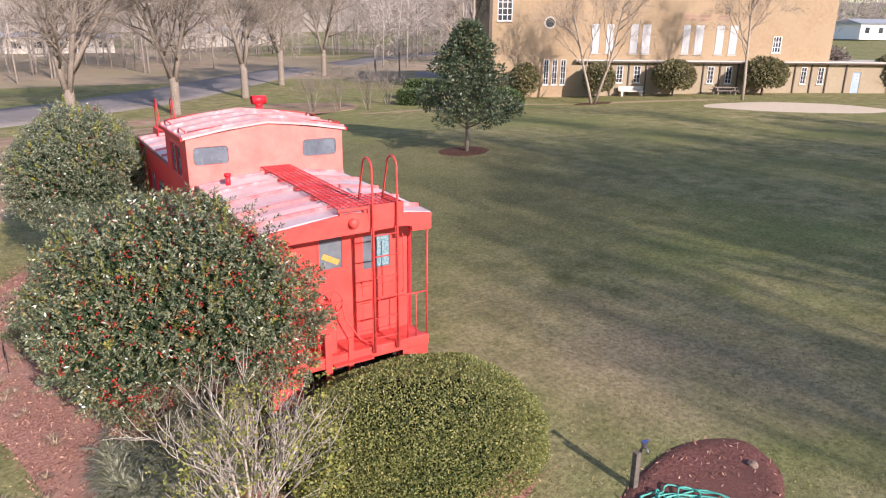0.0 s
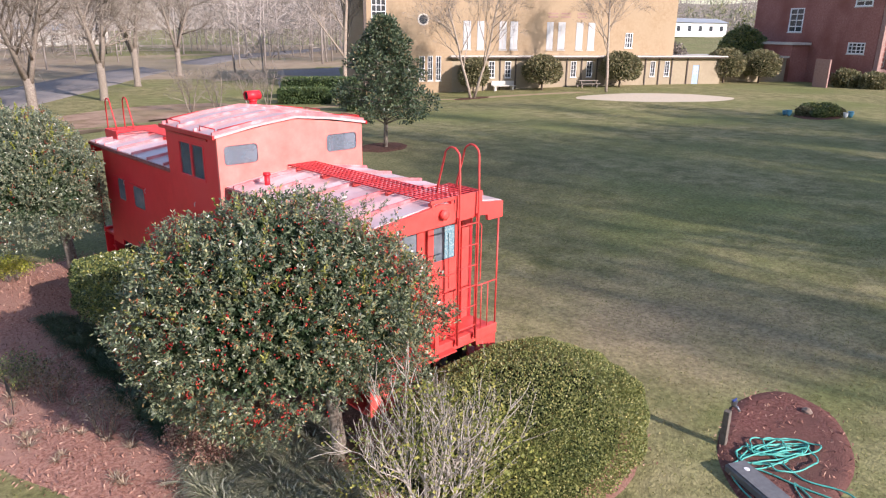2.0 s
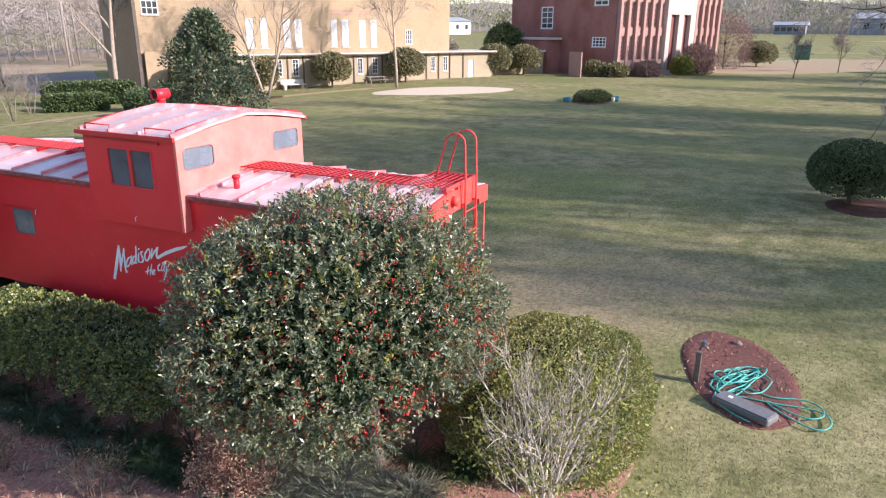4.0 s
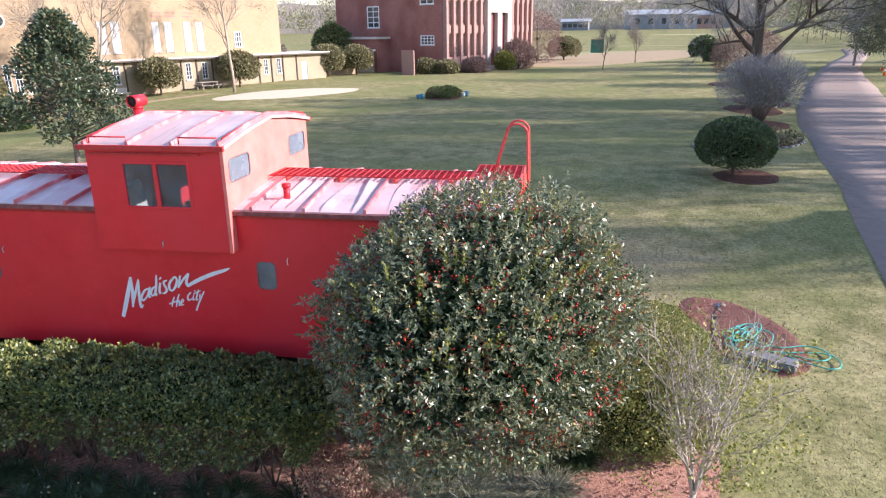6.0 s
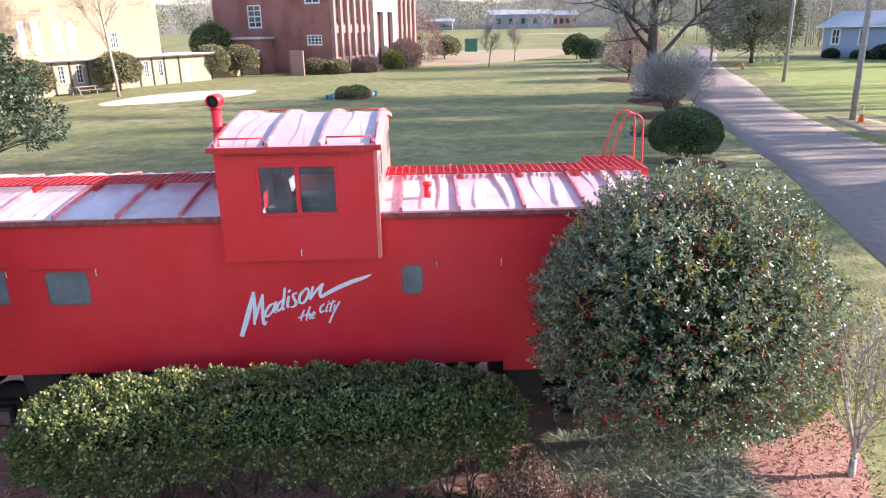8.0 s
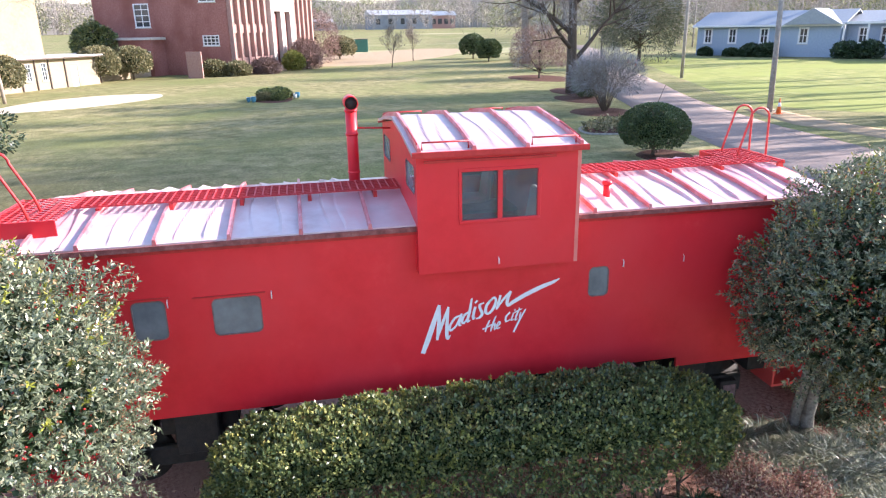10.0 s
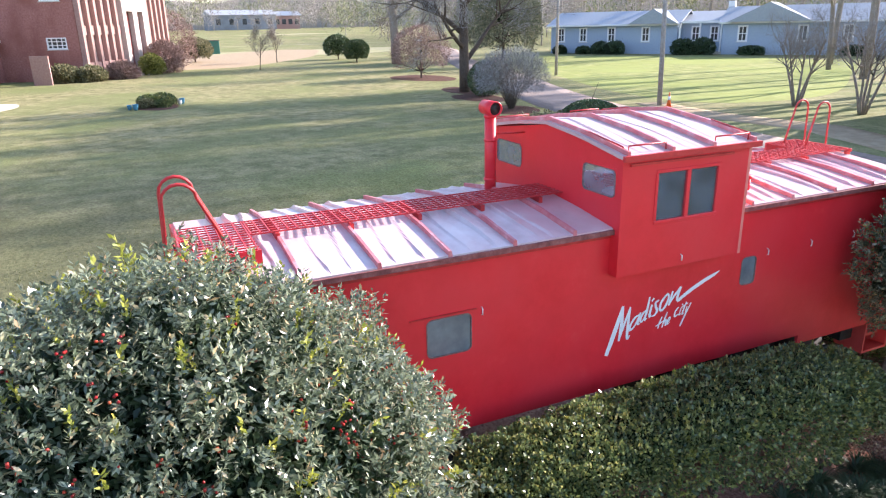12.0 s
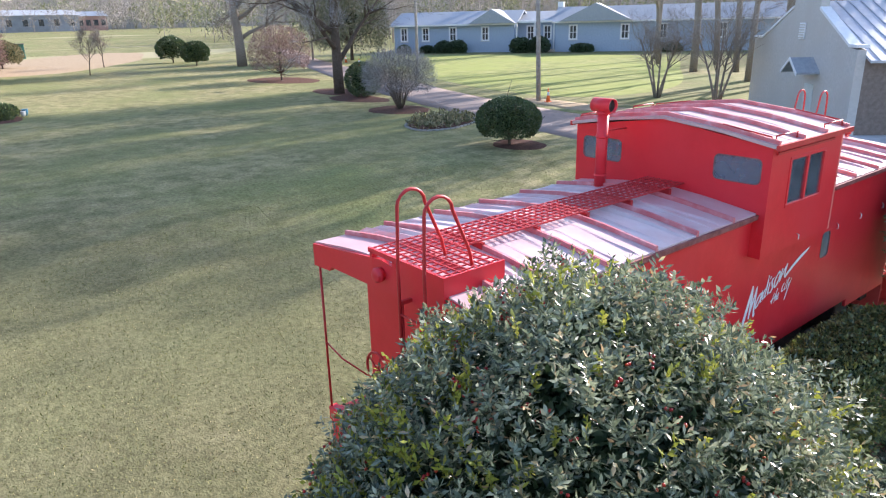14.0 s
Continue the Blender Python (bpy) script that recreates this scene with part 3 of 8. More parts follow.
    put("door_frame", boxes(((d0 - 0.06, SWALL - 0.02, BOT), (d0, SWALL, 3.04 + Z)), ((d1, SWALL - 0.02, BOT), (d1 + 0.06, SWALL, 3.04 + Z)), ((d0, SWALL - 0.02, 2.98 + Z), (d1, SWALL, 3.04 + Z))), FACE)
    put("door_handle", cylinder(bmesh.new(), (d0 + 0.09, SWALL - 0.04, 2.02 + Z), (d0 + 0.09, SWALL + 0.02, 2.02 + Z), 0.02, seg=10), FACED, parent=door)
    # platform deck, end sill and the fascia of the roof
    put("platform", boxes(((-SIDE + 0.02, SEND + 0.12, BOT - 0.06), (SIDE - 0.02, SWALL - 0.001, BOT))), FACE, "red checker-plate end platform")
    put("end_sill", boxes(((-SIDE, SEND, BOT - 0.14), (SIDE, SEND + 0.12, BOT + 0.06)), bev=0.01), FACE)
    fas = [(-SIDE - 0.03, EAVE + 0.04), (0, RIDGE + 0.0), (SIDE + 0.03, EAVE + 0.04), (SIDE + 0.03, EAVE - 0.24), (SIDE - 0.34, EAVE - 0.24), (SIDE - 0.36, EAVE - 0.14), (SIDE - 0.5, EAVE - 0.12), (-SIDE + 0.4, EAVE - 0.16), (-SIDE + 0.34, EAVE - 0.22), (-SIDE - 0.03, EAVE - 0.24)]
    n = len(fas)
    Vf = [R @ Vector((x, SEND - 0.01, z)) for x, z in fas] + [R @ Vector((x, SEND + 0.05, z)) for x, z in fas]
    Ff = [tuple(range(n))[::-1], tuple(range(n, 2 * n))] + [(i, (i + 1) % n, (i + 1) % n + n, i + n) for i in range(n)]
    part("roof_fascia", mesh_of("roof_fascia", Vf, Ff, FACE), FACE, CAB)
    # marker lamp on the fascia
    lampb = cylinder(bmesh.new(), (0.02, SEND - 0.01, 3.36 + Z), (0.02, SEND - 0.09, 3.36 + Z), 0.075, 0.085, 18)
    bmesh.ops.create_uvsphere(lampb, u_segments=14, v_segments=8, radius=0.078, matrix=Matrix.Translation((0.02, SEND - 0.085, 3.36 + Z)) @ Matrix.Diagonal((1, 0.45, 1, 1)))
    put("marker_lamp", lampb, FACE, "red painted round marker lamp", True)
    # ladder: two stiles that loop over on to the roof platform, and rungs
    top = 4.375 + Z
    for x in LAD:
        pts = [(x, SEND - 0.05 - LO, BOT - 0.02), (x, SEND - 0.05 - LO, EAVE + 0.3), (x, SEND - 0.03 - LO, top - 0.16)]
        for k in range(1, 9):
            a = math.pi * k / 8
            pts.append((x, SEND + 0.14 - LO - 0.17 * math.cos(a), top - 0.16 + 0.16 * math.sin(a)))
        pts += [(x, SEND + 0.41, 3.78 + Z), (x, SEND + 0.455, 3.60 + Z)]
        pipe("ladder_stile", pts, 0.018)
        put("ladder_bar", boxes(((x - 0.03, SEND - 0.035 - LO, BOT), (x + 0.03, SEND - 0.022 - LO, EAVE - 0.08)), ((x - 0.02, SEND - 0.04 - LO, EAVE - 0.1), (x + 0.02, SEND, EAVE - 0.06)), ((x - 0.02, SEND - 0.04 - LO, BOT), (x + 0.02, SEND + 0.02, BOT + 0.04))), FACED)
    for k in range(6):
        z = BOT + 0.25 + k * 0.37
        pipe("ladder_rung", [(LAD[0], SEND - 0.05 - LO, z), (LAD[1], SEND - 0.05 - LO, z)], 0.012)
    # corner posts, hand rails and the brake stand
    for x in (-SIDE + 0.03, SIDE - 0.03):
        pipe("corner_post", [(x, SEND + 0.03, BOT), (x, SEND + 0.03, EAVE - 0.24)], 0.016)
    pipe("hand_rail", [(0.86, SEND + 0.03, BOT + 0.9), (SIDE - 0.03, SEND + 0.03, BOT + 0.9)], 0.014)
    pipe("chain_rail", [(-SIDE + 0.03, SEND + 0.03, BOT + 1.0), (-1.1, SEND + 0.06, BOT + 0.88), (-0.62, SEND + 0.2, BOT + 0.74)], 0.011)
    for x in (1.05, 1.22):
        pipe("baluster", [(x, SEND + 0.03, BOT + 0.05), (x, SEND + 0.03, BOT + 0.9)], 0.010)
    pipe("chain_rail", [(0.36, SEND + 0.1, BOT + 0.1), (0.2, SEND + 0.2, BOT + 0.16), (0.0, SEND + 0.35, BOT + 0.5), (-0.05, SEND + 0.4, BOT + 0.8)], 0.014)
    for z in (0.28, 0.62, 0.95):
        pipe("grab_iron", [(d0 + 0.05, SWALL - 0.03, BOT + z), (d1 - 0.05, SWALL - 0.03, BOT + z)], 0.008)
    pipe("grab_iron", [(0.92, SEND - 0.02, BOT + 1.0), (0.92, SEND - 0.05, BOT + 1.05), (0.92, SEND - 0.05, EAVE - 0.3), (0.92, SEND - 0.02, EAVE - 0.25)], 0.01)
    stand = boxes(((-0.6, SEND + 0.16, BOT), (-0.25, SEND + 0.38, BOT + 0.78)), bev=0.02)
    put("brake_stand", stand, FACE, "red brake housing on the platform")
    c = Vector((-0.38, SEND + 0.12, BOT + 0.98))
    ring = [c + Vector((0.23 * math.cos(a), 0, 0.23 * math.sin(a))) for a in np.linspace(0, 2 * math.pi, 25)]
    wheel = pipe("brake_wheel", ring, 0.017, label="spoked hand brake wheel")
    for k in range(5):
        a = 2 * math.pi * k / 5
        tube("spoke", [R @ c, R @ (c + Vector((0.23 * math.cos(a), 0, 0.23 * math.sin(a))))], 0.010, FACED, wheel, 6)
    tube("hub", [R @ (c - Vector((0, 0.02, 0))), R @ (c + Vector((0, 0.2, 0)))], 0.022, FACED, wheel, 8)
    # steps on both sides and bracket plates
    for sx in (-1, 1):
        x0, x1 = (-SIDE, -SIDE + 0.52) if sx < 0 else (SIDE - 0.52, SIDE)
        ya, yb, zb = SEND + 0.03, SWALL - 0.005, BOT - 0.72
        well = put("step_well", boxes(((x0, ya, zb), (x1, ya + 0.03, BOT - 0.06)), ((x0, yb - 0.03, zb), (x1, yb, BOT - 0.06)), ((x0, ya + 0.03, zb), (x1, yb - 0.03, zb + 0.04))), FACE)
        for k in (1, 2):
            put("tread", boxes(((x0 + 0.15 * k if sx < 0 else x0, ya + 0.031, zb + 0.22 * k), (x1 - 0.15 * k if sx > 0 else x1, yb - 0.031, zb + 0.22 * k + 0.04))), FACE, parent=well)
    put("uncoupling_plate", boxes(((-0.42, SEND - 0.12, BOT - 0.1), (0.3, SEND, BOT - 0.07)), ((-0.55, SEND - 0.03, BOT - 0.4), (-0.43, SEND, BOT + 0.5)), ((-0.13, SEND - 0.03, BOT - 0.4), (-0.04, SEND, BOT + 0.35))), FACE)
    cp = boxes(((-0.12, SEND - 0.3, BOT - 0.42), (0.12, SEND + 0.1, BOT - 0.2)), ((-0.16, SEND - 0.42, BOT - 0.45), (0.16, SEND - 0.3, BOT - 0.17)), bev=0.03)
    put("coupler", cp, UNDER, "dark iron coupler")
    # grating platform at the top of the ladder, with its front board
    zc = 3.60 + Z
    grate = []
    for x in np.arange(-0.2, PX - 0.01, 0.1):
        grate.append(((x - 0.006, SEND, zc - 0.014), (x + 0.006, SEND + 0.78, zc)))
    for y in np.arange(SEND + 0.02, SEND + 0.78, 0.105):
        grate.append(((-0.2, y - 0.008, zc - 0.011), (PX - 0.02, y + 0.008, zc + 0.004)))
    put("roof_platform_grating", boxes(*grate), GRATE, "red steel grating roof platform")
    put("platform_board", boxes(((0.3, SEND - 0.02, zc - 0.24), (PX, SEND, zc + 0.01)), ((-0.23, SEND - 0.012, zc - 0.05), (0.3, SEND + 0.012, zc + 0.005)), ((PX - 0.019, SEND, zc - 0.2), (PX, SEND + 0.78, zc + 0.01)),
                                ((-0.2, SEND - 0.012, zc - 0.2), (-0.15, SEND + 0.08, zc - 0.04)), ((0.22, SEND - 0.012, zc - 0.2), (0.27, SEND + 0.08, zc - 0.04))), FACE)
    # running boards of grating from platform to cupola
    yend = CUY0 - 0.02 if not turned else -CUY1 - 0.02
    y0 = SEND + 0.785
    run = []
    for x in np.linspace(-0.2, 0.41, 7):
        run.append(((x - 0.007, y0, zc - 0.02), (x + 0.007, yend, zc)))
    for y in np.arange(y0, yend, 0.108):
        run.append(((-0.2, y - 0.009, zc - 0.011), (0.41, y + 0.009, zc + 0.004)))
    put("running_board", boxes(*run), GRATE, "red steel grating running board")
    # board brackets on the roof
    for y in np.arange(y0 + 0.3, yend - 0.1, 0.9):
        put("board_bracket", boxes(((-0.22, y - 0.025, RIDGE - 0.06), (0.43, y + 0.025, zc - 0.036))), FACED)


end_group(False)
end_group(True)


RIBM = material("rib_paint", [(0.3, (0.52, 0.10, 0.11)), (0.55, (0.6, 0.2, 0.21)), (0.75, (0.7, 0.42, 0.44))], 4, 8, 0.4, bump=0.1)


def roof(name, xh, y0, y1, ze, zr, th, mat, parent, ribs, label="", swelling=1.0):
    """A buckled sheet roof: the top skin swells in wavy creases between the ribs."""
    V, F = [], []
    rgr = random.Random(len(ribs))
    creases = []
    for a, b in zip(ribs, ribs[1:]):
        for f in (0.34, 0.66):
            creases.append((a + (b - a) * (f + rgr.uniform(-0.06, 0.06)), swelling * rgr.uniform(0.04, 0.07), rgr.uniform(0, 6), rgr.uniform(-1.1, 1.1)))

    def skin(x):
        u = abs(x) / xh
        return zr + (ze - zr) * (0.76 * u if u < 0.5 else 0.38 + 1.24 * (u - 0.5))

    def swell(x, y):
        fade = min(1, (xh - abs(x)) / 0.12, max(0, (y - y0) / 0.05), max(0, (y1 - y) / 0.05))
        d = 0.0
        for cy, h, ph, run in creases:
            yy = cy + 0.045 * math.sin(2.6 * x + ph)
            e = y - yy
            d += h * (max(0, 1 + e / 0.17) if e < 0 else max(0, 1 - e / 0.022)) * (0.55 + 0.45 * math.sin(1.3 * x + run * 2))
        return d * fade
    xs_ = [xh * (k / 9) for k in range(-9, 10)]
    n, m = len(xs_), max(2, int((y1 - y0) / 0.018))
    for k in range(m + 1):
        y = y0 + (y1 - y0) * k / m
        V += [(x, y, skin(x) + swell(x, y)) for x in xs_]
    for k in range(m + 1):
        y = y0 + (y1 - y0) * k / m
        V += [(x, y, skin(x) - th) for x in xs_]
    o = (m + 1) * n
    for k in range(m):
        for i in range(n - 1):
            a = k * n + i
            F += [(a, a + 1, a + n + 1, a + n), (o + a, o + a + n, o + a + n + 1, o + a + 1)]
        for i in (0, n - 1):
            a = k * n + i
            F.append((a, a + n, o + a + n, o + a) if i == 0 else (a, o + a, o + a + n, a + n))
    for k in (0, m):
        for i in range(n - 1):
            a = k * n + i
            F.append((a, o + a, o + a + 1, a + 1) if k == 0 else (a, a + 1, o + a + 1, o + a))
    r = part(name, mesh_of(name, V, F, mat), mat, parent, label)
    for y in ribs:
        for sx in (-1, 1):
            pts = [(sx * (xh + 0.005), y, ze + 0.012), (sx * xh * 0.5, y, ze + (zr - ze) * 0.62 + 0.014), (0.0, y, zr + 0.014)]
            Vr, Fr = [], []
            for x, yy, z in pts:
                Vr += [(x, yy - 0.028, z - 0.03), (x, yy - 0.018, z + 0.042), (x, yy + 0.018, z + 0.042), (x, yy + 0.028, z - 0.03)]
            for k in range(2):
                for i in range(4):
                    a, b2 = k * 4 + i, k * 4 + (i + 1) % 4
                    Fr.append((a, b2, b2 + 4, a + 4))
            Fr += [(0, 1, 2, 3), (11, 10, 9, 8)]
            part("roof_rib", mesh_of("roof_rib", Vr, Fr, RIBM), RIBM, r)
    return r


roof("roof", SIDE + 0.05, SEND + 0.05, CUY0 + 0.02, EAVE + 0.05, RIDGE, 0.05, RED_ROOF, CAB, [ly(y) for y in (11.45, 12.2, 13.05, 13.95, 14.75)], "chalky faded red sheet roof with ribs")
roof("roof", SIDE + 0.05, CUY1 - 0.02, NEND - 0.05, EAVE + 0.05, RIDGE, 0.05, RED_ROOF, CAB, [ly(y) for y in (17.75, 18.6, 19.45, 20.3, 21.15, 21.75)], "chalky faded red sheet roof with ribs")
EAVEM = material("weathered_eave", [(0.3, (0.15, 0.04, 0.04)), (0.5, (0.24, 0.075, 0.07)), (0.7, (0.33, 0.14, 0.13))], 9, 8, 0.8, bump=0.3)
for sx in (-1, 1):
    for a, b in ((SEND + 0.05, CUY0), (CUY1, NEND - 0.05)):
        x = sx * (SIDE + 0.055)
        part("eave_rail", boxes(((min(x, x + sx * 0.03), a, EAVE - 0.03), (max(x, x + sx * 0.03), b, EAVE + 0.032))), EAVEM, CAB, "weathered brown eave rail")

# cupola
cw = (ly(15.575), ly(16.635), 3.36 + Z, 4.05 + Z)
cend = [(-1.53, -0.82, 3.72 + Z, 4.1 + Z), (0.72, 1.5, 3.72 + Z, 4.1 + Z)]
cup = part("cupola", boxes(((-CUX + WT, CUY0 + WT, CUB), (-SIDE + WT, CUY1 - WT, CUB + 0.03)), ((SIDE - WT, CUY0 + WT, CUB), (CUX - WT, CUY1 - WT, CUB + 0.03))), RED, CAB, "wide-vision cupola on the caboose roof")
for sgn in (-1, 1):
    bm = bmesh.new()
    wall(bm, "x", -CUX if sgn < 0 else CUX - WT, WT, (CUY0 + WT, CUY1 - WT), (CUB, CUE), [cw])
    part("cupola_side", bm, RED, cup)
    window(cup, sgn * CUX, *cw, mullion=True, outward=sgn, frame_w=0.035)
for y, out in ((CUY0, -1), (CUY1 - WT, 1)):
    bm = bmesh.new()
    wall(bm, "y", y, WT, (-CUX, CUX), (CUB, CUE), cend)
    part("cupola_end", bm, LIT_FADED if out < 0 else RED, cup)
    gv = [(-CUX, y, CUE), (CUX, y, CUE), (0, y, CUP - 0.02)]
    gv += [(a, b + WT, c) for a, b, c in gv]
    part("cupola_gable", mesh_of("cupola_gable", gv, [(0, 1, 2), (5, 4, 3), (0, 2, 5, 3), (2, 1, 4, 5), (1, 0, 3, 4)], LIT_FADED if out < 0 else RED), RED, cup)
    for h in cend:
        window(cup, y if out < 0 else y + WT, *h, axis="y", outward=out, mat=LIT_FADED if out < 0 else RED, glass=PANE_END)
roof("cupola_roof", CUX + 0.06, CUY0 - 0.06, CUY1 + 0.06, CUE + 0.045, CUP + 0.03, 0.045, CUP_ROOF, cup, [CUY0 + 0.03, CUY0 + 0.74, CUY0 + 1.42, CUY1 - 0.03], "dull pink cupola roof", 0.3)
for sx in (-1, 1):
    x = sx * (CUX + 0.06)
    part("cupola_eave", boxes(((min(x, x + sx * 0.045), CUY0 - 0.06, CUE - 0.02), (max(x, x + sx * 0.045), CUY1 + 0.06, CUE + 0.05))), RED_DARK, cup)
    part("drip_rail", boxes(((min(sx * CUX, sx * (CUX + 0.03)), CUY0 + 0.35, CUE - 0.1), (max(sx * CUX, sx * (CUX + 0.03)), CUY1 - 0.1, CUE - 0.07))), RED_DARK, cup)
    for y0, y1 in ((CUY0 + 0.08, CUY0 + 0.66), (CUY1 - 0.66, CUY1 - 0.08)):
        xr = sx * (CUX - 0.02)
        tube("grab_rail", [(xr, y0, CUE + 0.06), (xr, y0, CUE + 0.15), (xr, y1, CUE + 0.15), (xr, y1, CUE + 0.06)], 0.012, RED_DARK, cup, 6)
    for y in (CUY0 + 0.02, CUY1 - 0.02):
        tube("grab_rail", [(sx * (CUX - 0.05), y, CUE + 0.07), (sx * (CUX - 0.05), y, CUE + 0.14), (sx * 0.9, y, CUE + 0.24), (sx * 0.9, y, CUE + 0.18)], 0.011, RED_DARK, cup, 6)
# painted lining, two facing seats and their ledge behind the cupola windows
LINING = material("dull_grey_lining", [(0.3, (0.17, 0.185, 0.195)), (0.7, (0.25, 0.265, 0.27))], 3, 6, 0.7)
VINYL = material("pale_vinyl", [(0.3, (0.5, 0.5, 0.46)), (0.7, (0.62, 0.61, 0.57))], 8, 4, 0.5)
for sgn in (-1, 1):
    bm = bmesh.new()
    wall(bm, "x", -CUX + WT + 0.003 if sgn < 0 else CUX - WT - 0.011, 0.008, (CUY0 + WT + 0.003, CUY1 - WT - 0.003), (CUB + 0.032, CUE), [(cw[0] - 0.03, cw[1] + 0.03, cw[2] - 0.03, cw[3] + 0.03)])
    part("lining", bm, LINING, cup)
    xs0, xs1 = sorted((sgn * 1.55, sgn * 0.72))
    part("seat_ledge", boxes(((xs0, CUY0 + 0.08, CUB + 0.1), (xs1, CUY1 - 0.08, CUB + 0.16))), LINING, cup)
    for yb, lean in ((-1.02, 0.16), (0.14, -0.16)):
        seat = boxes(((-0.22, -0.05, 0.0), (0.22, 0.05, 0.72)), bev=0.03)
        bmesh.ops.rotate(seat, verts=seat.verts, matrix=Matrix.Rotation(lean, 3, "X"))
        box(seat, (-0.22, 0.0 if lean > 0 else -0.46, -0.02), (0.22, 0.46 if lean > 0 else 0.0, 0.08), 0.03)
        bmesh.ops.translate(seat, verts=seat.verts, vec=(sgn * 1.2, yb, CUB + 0.22))
        part("cupola_seat", seat, VINYL, cup, "pale vinyl seat inside the cupola")

# smoke stack with its crosswise cap, and roof vents
PIPE = (0.67, 1.18)
bm = cylinder(bmesh.new(), (*PIPE, 3.38 + Z), (*PIPE, 4.60 + Z), 0.085, seg=20)
for z in (3.62, 4.2, 4.55):
    cylinder(bm, (*PIPE, z + Z), (*PIPE, z + 0.035 + Z), 0.096, seg=20)
stack = part("stove_pipe", bm, RED, CAB, "red stove pipe", True)
V, F = [], []
for r, dx in ((0.105, -0.17), (0.105, 0.17), (0.094, 0.17), (0.094, -0.17)):
    V += [(PIPE[0] + dx, PIPE[1] + r * math.cos(a), 4.68 + Z + r * math.sin(a)) for a in np.linspace(0, 2 * math.pi, 20, endpoint=False)]
F = [(20 * k + i, 20 * k + (i + 1) % 20, (20 * k + 20 + (i + 1) % 20) % 80, (20 * k + 20 + i) % 80) for k in range(4) for i in range(20)]
part("stack_cap", mesh_of("stack_cap", V, F, RED, True), RED, stack, "red tee-shaped cap, dark inside")
part("dark_lining", cylinder(bmesh.new(), (PIPE[0] - 0.13, PIPE[1], 4.68 + Z), (PIPE[0] + 0.13, PIPE[1], 4.68 + Z), 0.09, seg=18), UNDER, stack, "", True)
tube("stay_rod", [(PIPE[0], PIPE[1] - 0.08, 4.30 + Z), (PIPE[0], CUY1, 4.28 + Z)], 0.014, RED_DARK, stack, 6)
bm = cylinder(bmesh.new(), (-1.05, -2.19, 3.36 + Z), (-1.05, -2.19, 3.6 + Z), 0.05, seg=14)
cylinder(bm, (-1.05, -2.19, 3.6 + Z), (-1.05, -2.19, 3.65 + Z), 0.07, 0.065, 14)
part("roof_vent", bm, RED, CAB, "", True)

# floor, frame and trucks under the body
part("floor", boxes(((-SIDE + WT, SWALL + WT, BOT), (SIDE - WT, NWALL - WT, BOT + 0.05))), UNDER, CAB)
part("centre_sill", boxes(((-0.35, SEND + 0.13, BOT - 0.35), (0.35, NEND - 0.13, BOT - 0.061)), ((-1.3, -1.9, BOT - 0.6), (-0.5, -0.3, BOT - 0.15)), ((0.6, 0.2, BOT - 0.6), (1.2, 1.6, BOT - 0.15))), UNDER, CAB)
for ya, yb in ((SWALL, SWALL + 0.3), (NWALL - 0.3, NWALL)):
    part("cross_sill", boxes(((-1.25, ya, BOT - 0.5), (1.25, yb, BOT - 0.001))), UNDER, CAB)
for yc in (-3.6, 3.6):
    # invented dark panels that hide the bright ground beyond the car
    part("under_filler", boxes(((0.86, yc - 1.75, 0.75), (0.98, yc + 1.75, BOT - 0.001)), ((0.84, yc - 1.5, 0.3), (0.9, yc + 1.5, 0.751)), ((-1.0, yc - 0.5, 0.9), (-0.6, yc + 0.5, BOT - 0.001))), UNDER, CAB)
    tr = part("truck", boxes(((-1.02, yc - 1.15, 0.42), (-0.9, yc + 1.15, 0.72)), ((0.9, yc - 1.15, 0.42), (1.02, yc + 1.15, 0.72)), ((-0.9, yc - 0.2, 0.5), (0.9, yc + 0.2, 0.95)), bev=0.03), UNDER, CAB, "black cast steel truck")
    part("bolster", boxes(((-1.3, yc - 0.28, 0.74), (1.3, yc + 0.28, BOT - 0.001)), bev=0.02), UNDER, tr)
    for dy in (-0.84, 0.84):
        for x in (-1, 1):
            jb = part("journal_box", boxes(((x * 1.09 - 0.07, yc + dy - 0.15, 0.36), (x * 1.09 + 0.07, yc + dy + 0.15, 0.70)), bev=0.02), UNDER, tr)
            part("lid", boxes(((x * 1.17 - 0.01, yc + dy - 0.11, 0.42), (x * 1.17 + 0.01, yc + dy + 0.11, 0.64)), bev=0.008), GASKET, jb)
        for x in (-0.78, 0.78):
            bm = cylinder(bmesh.new(), (x - 0.06, yc + dy, 0.53), (x + 0.06, yc + dy, 0.53), 0.42, seg=28)
            part("wheel", bm, UNDER, tr, "", True)
        tube("axle", [(-1.05, yc + dy, 0.53), (1.05, yc + dy, 0.53)], 0.08, UNDER, tr, 10)

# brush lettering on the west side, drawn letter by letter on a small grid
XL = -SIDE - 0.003


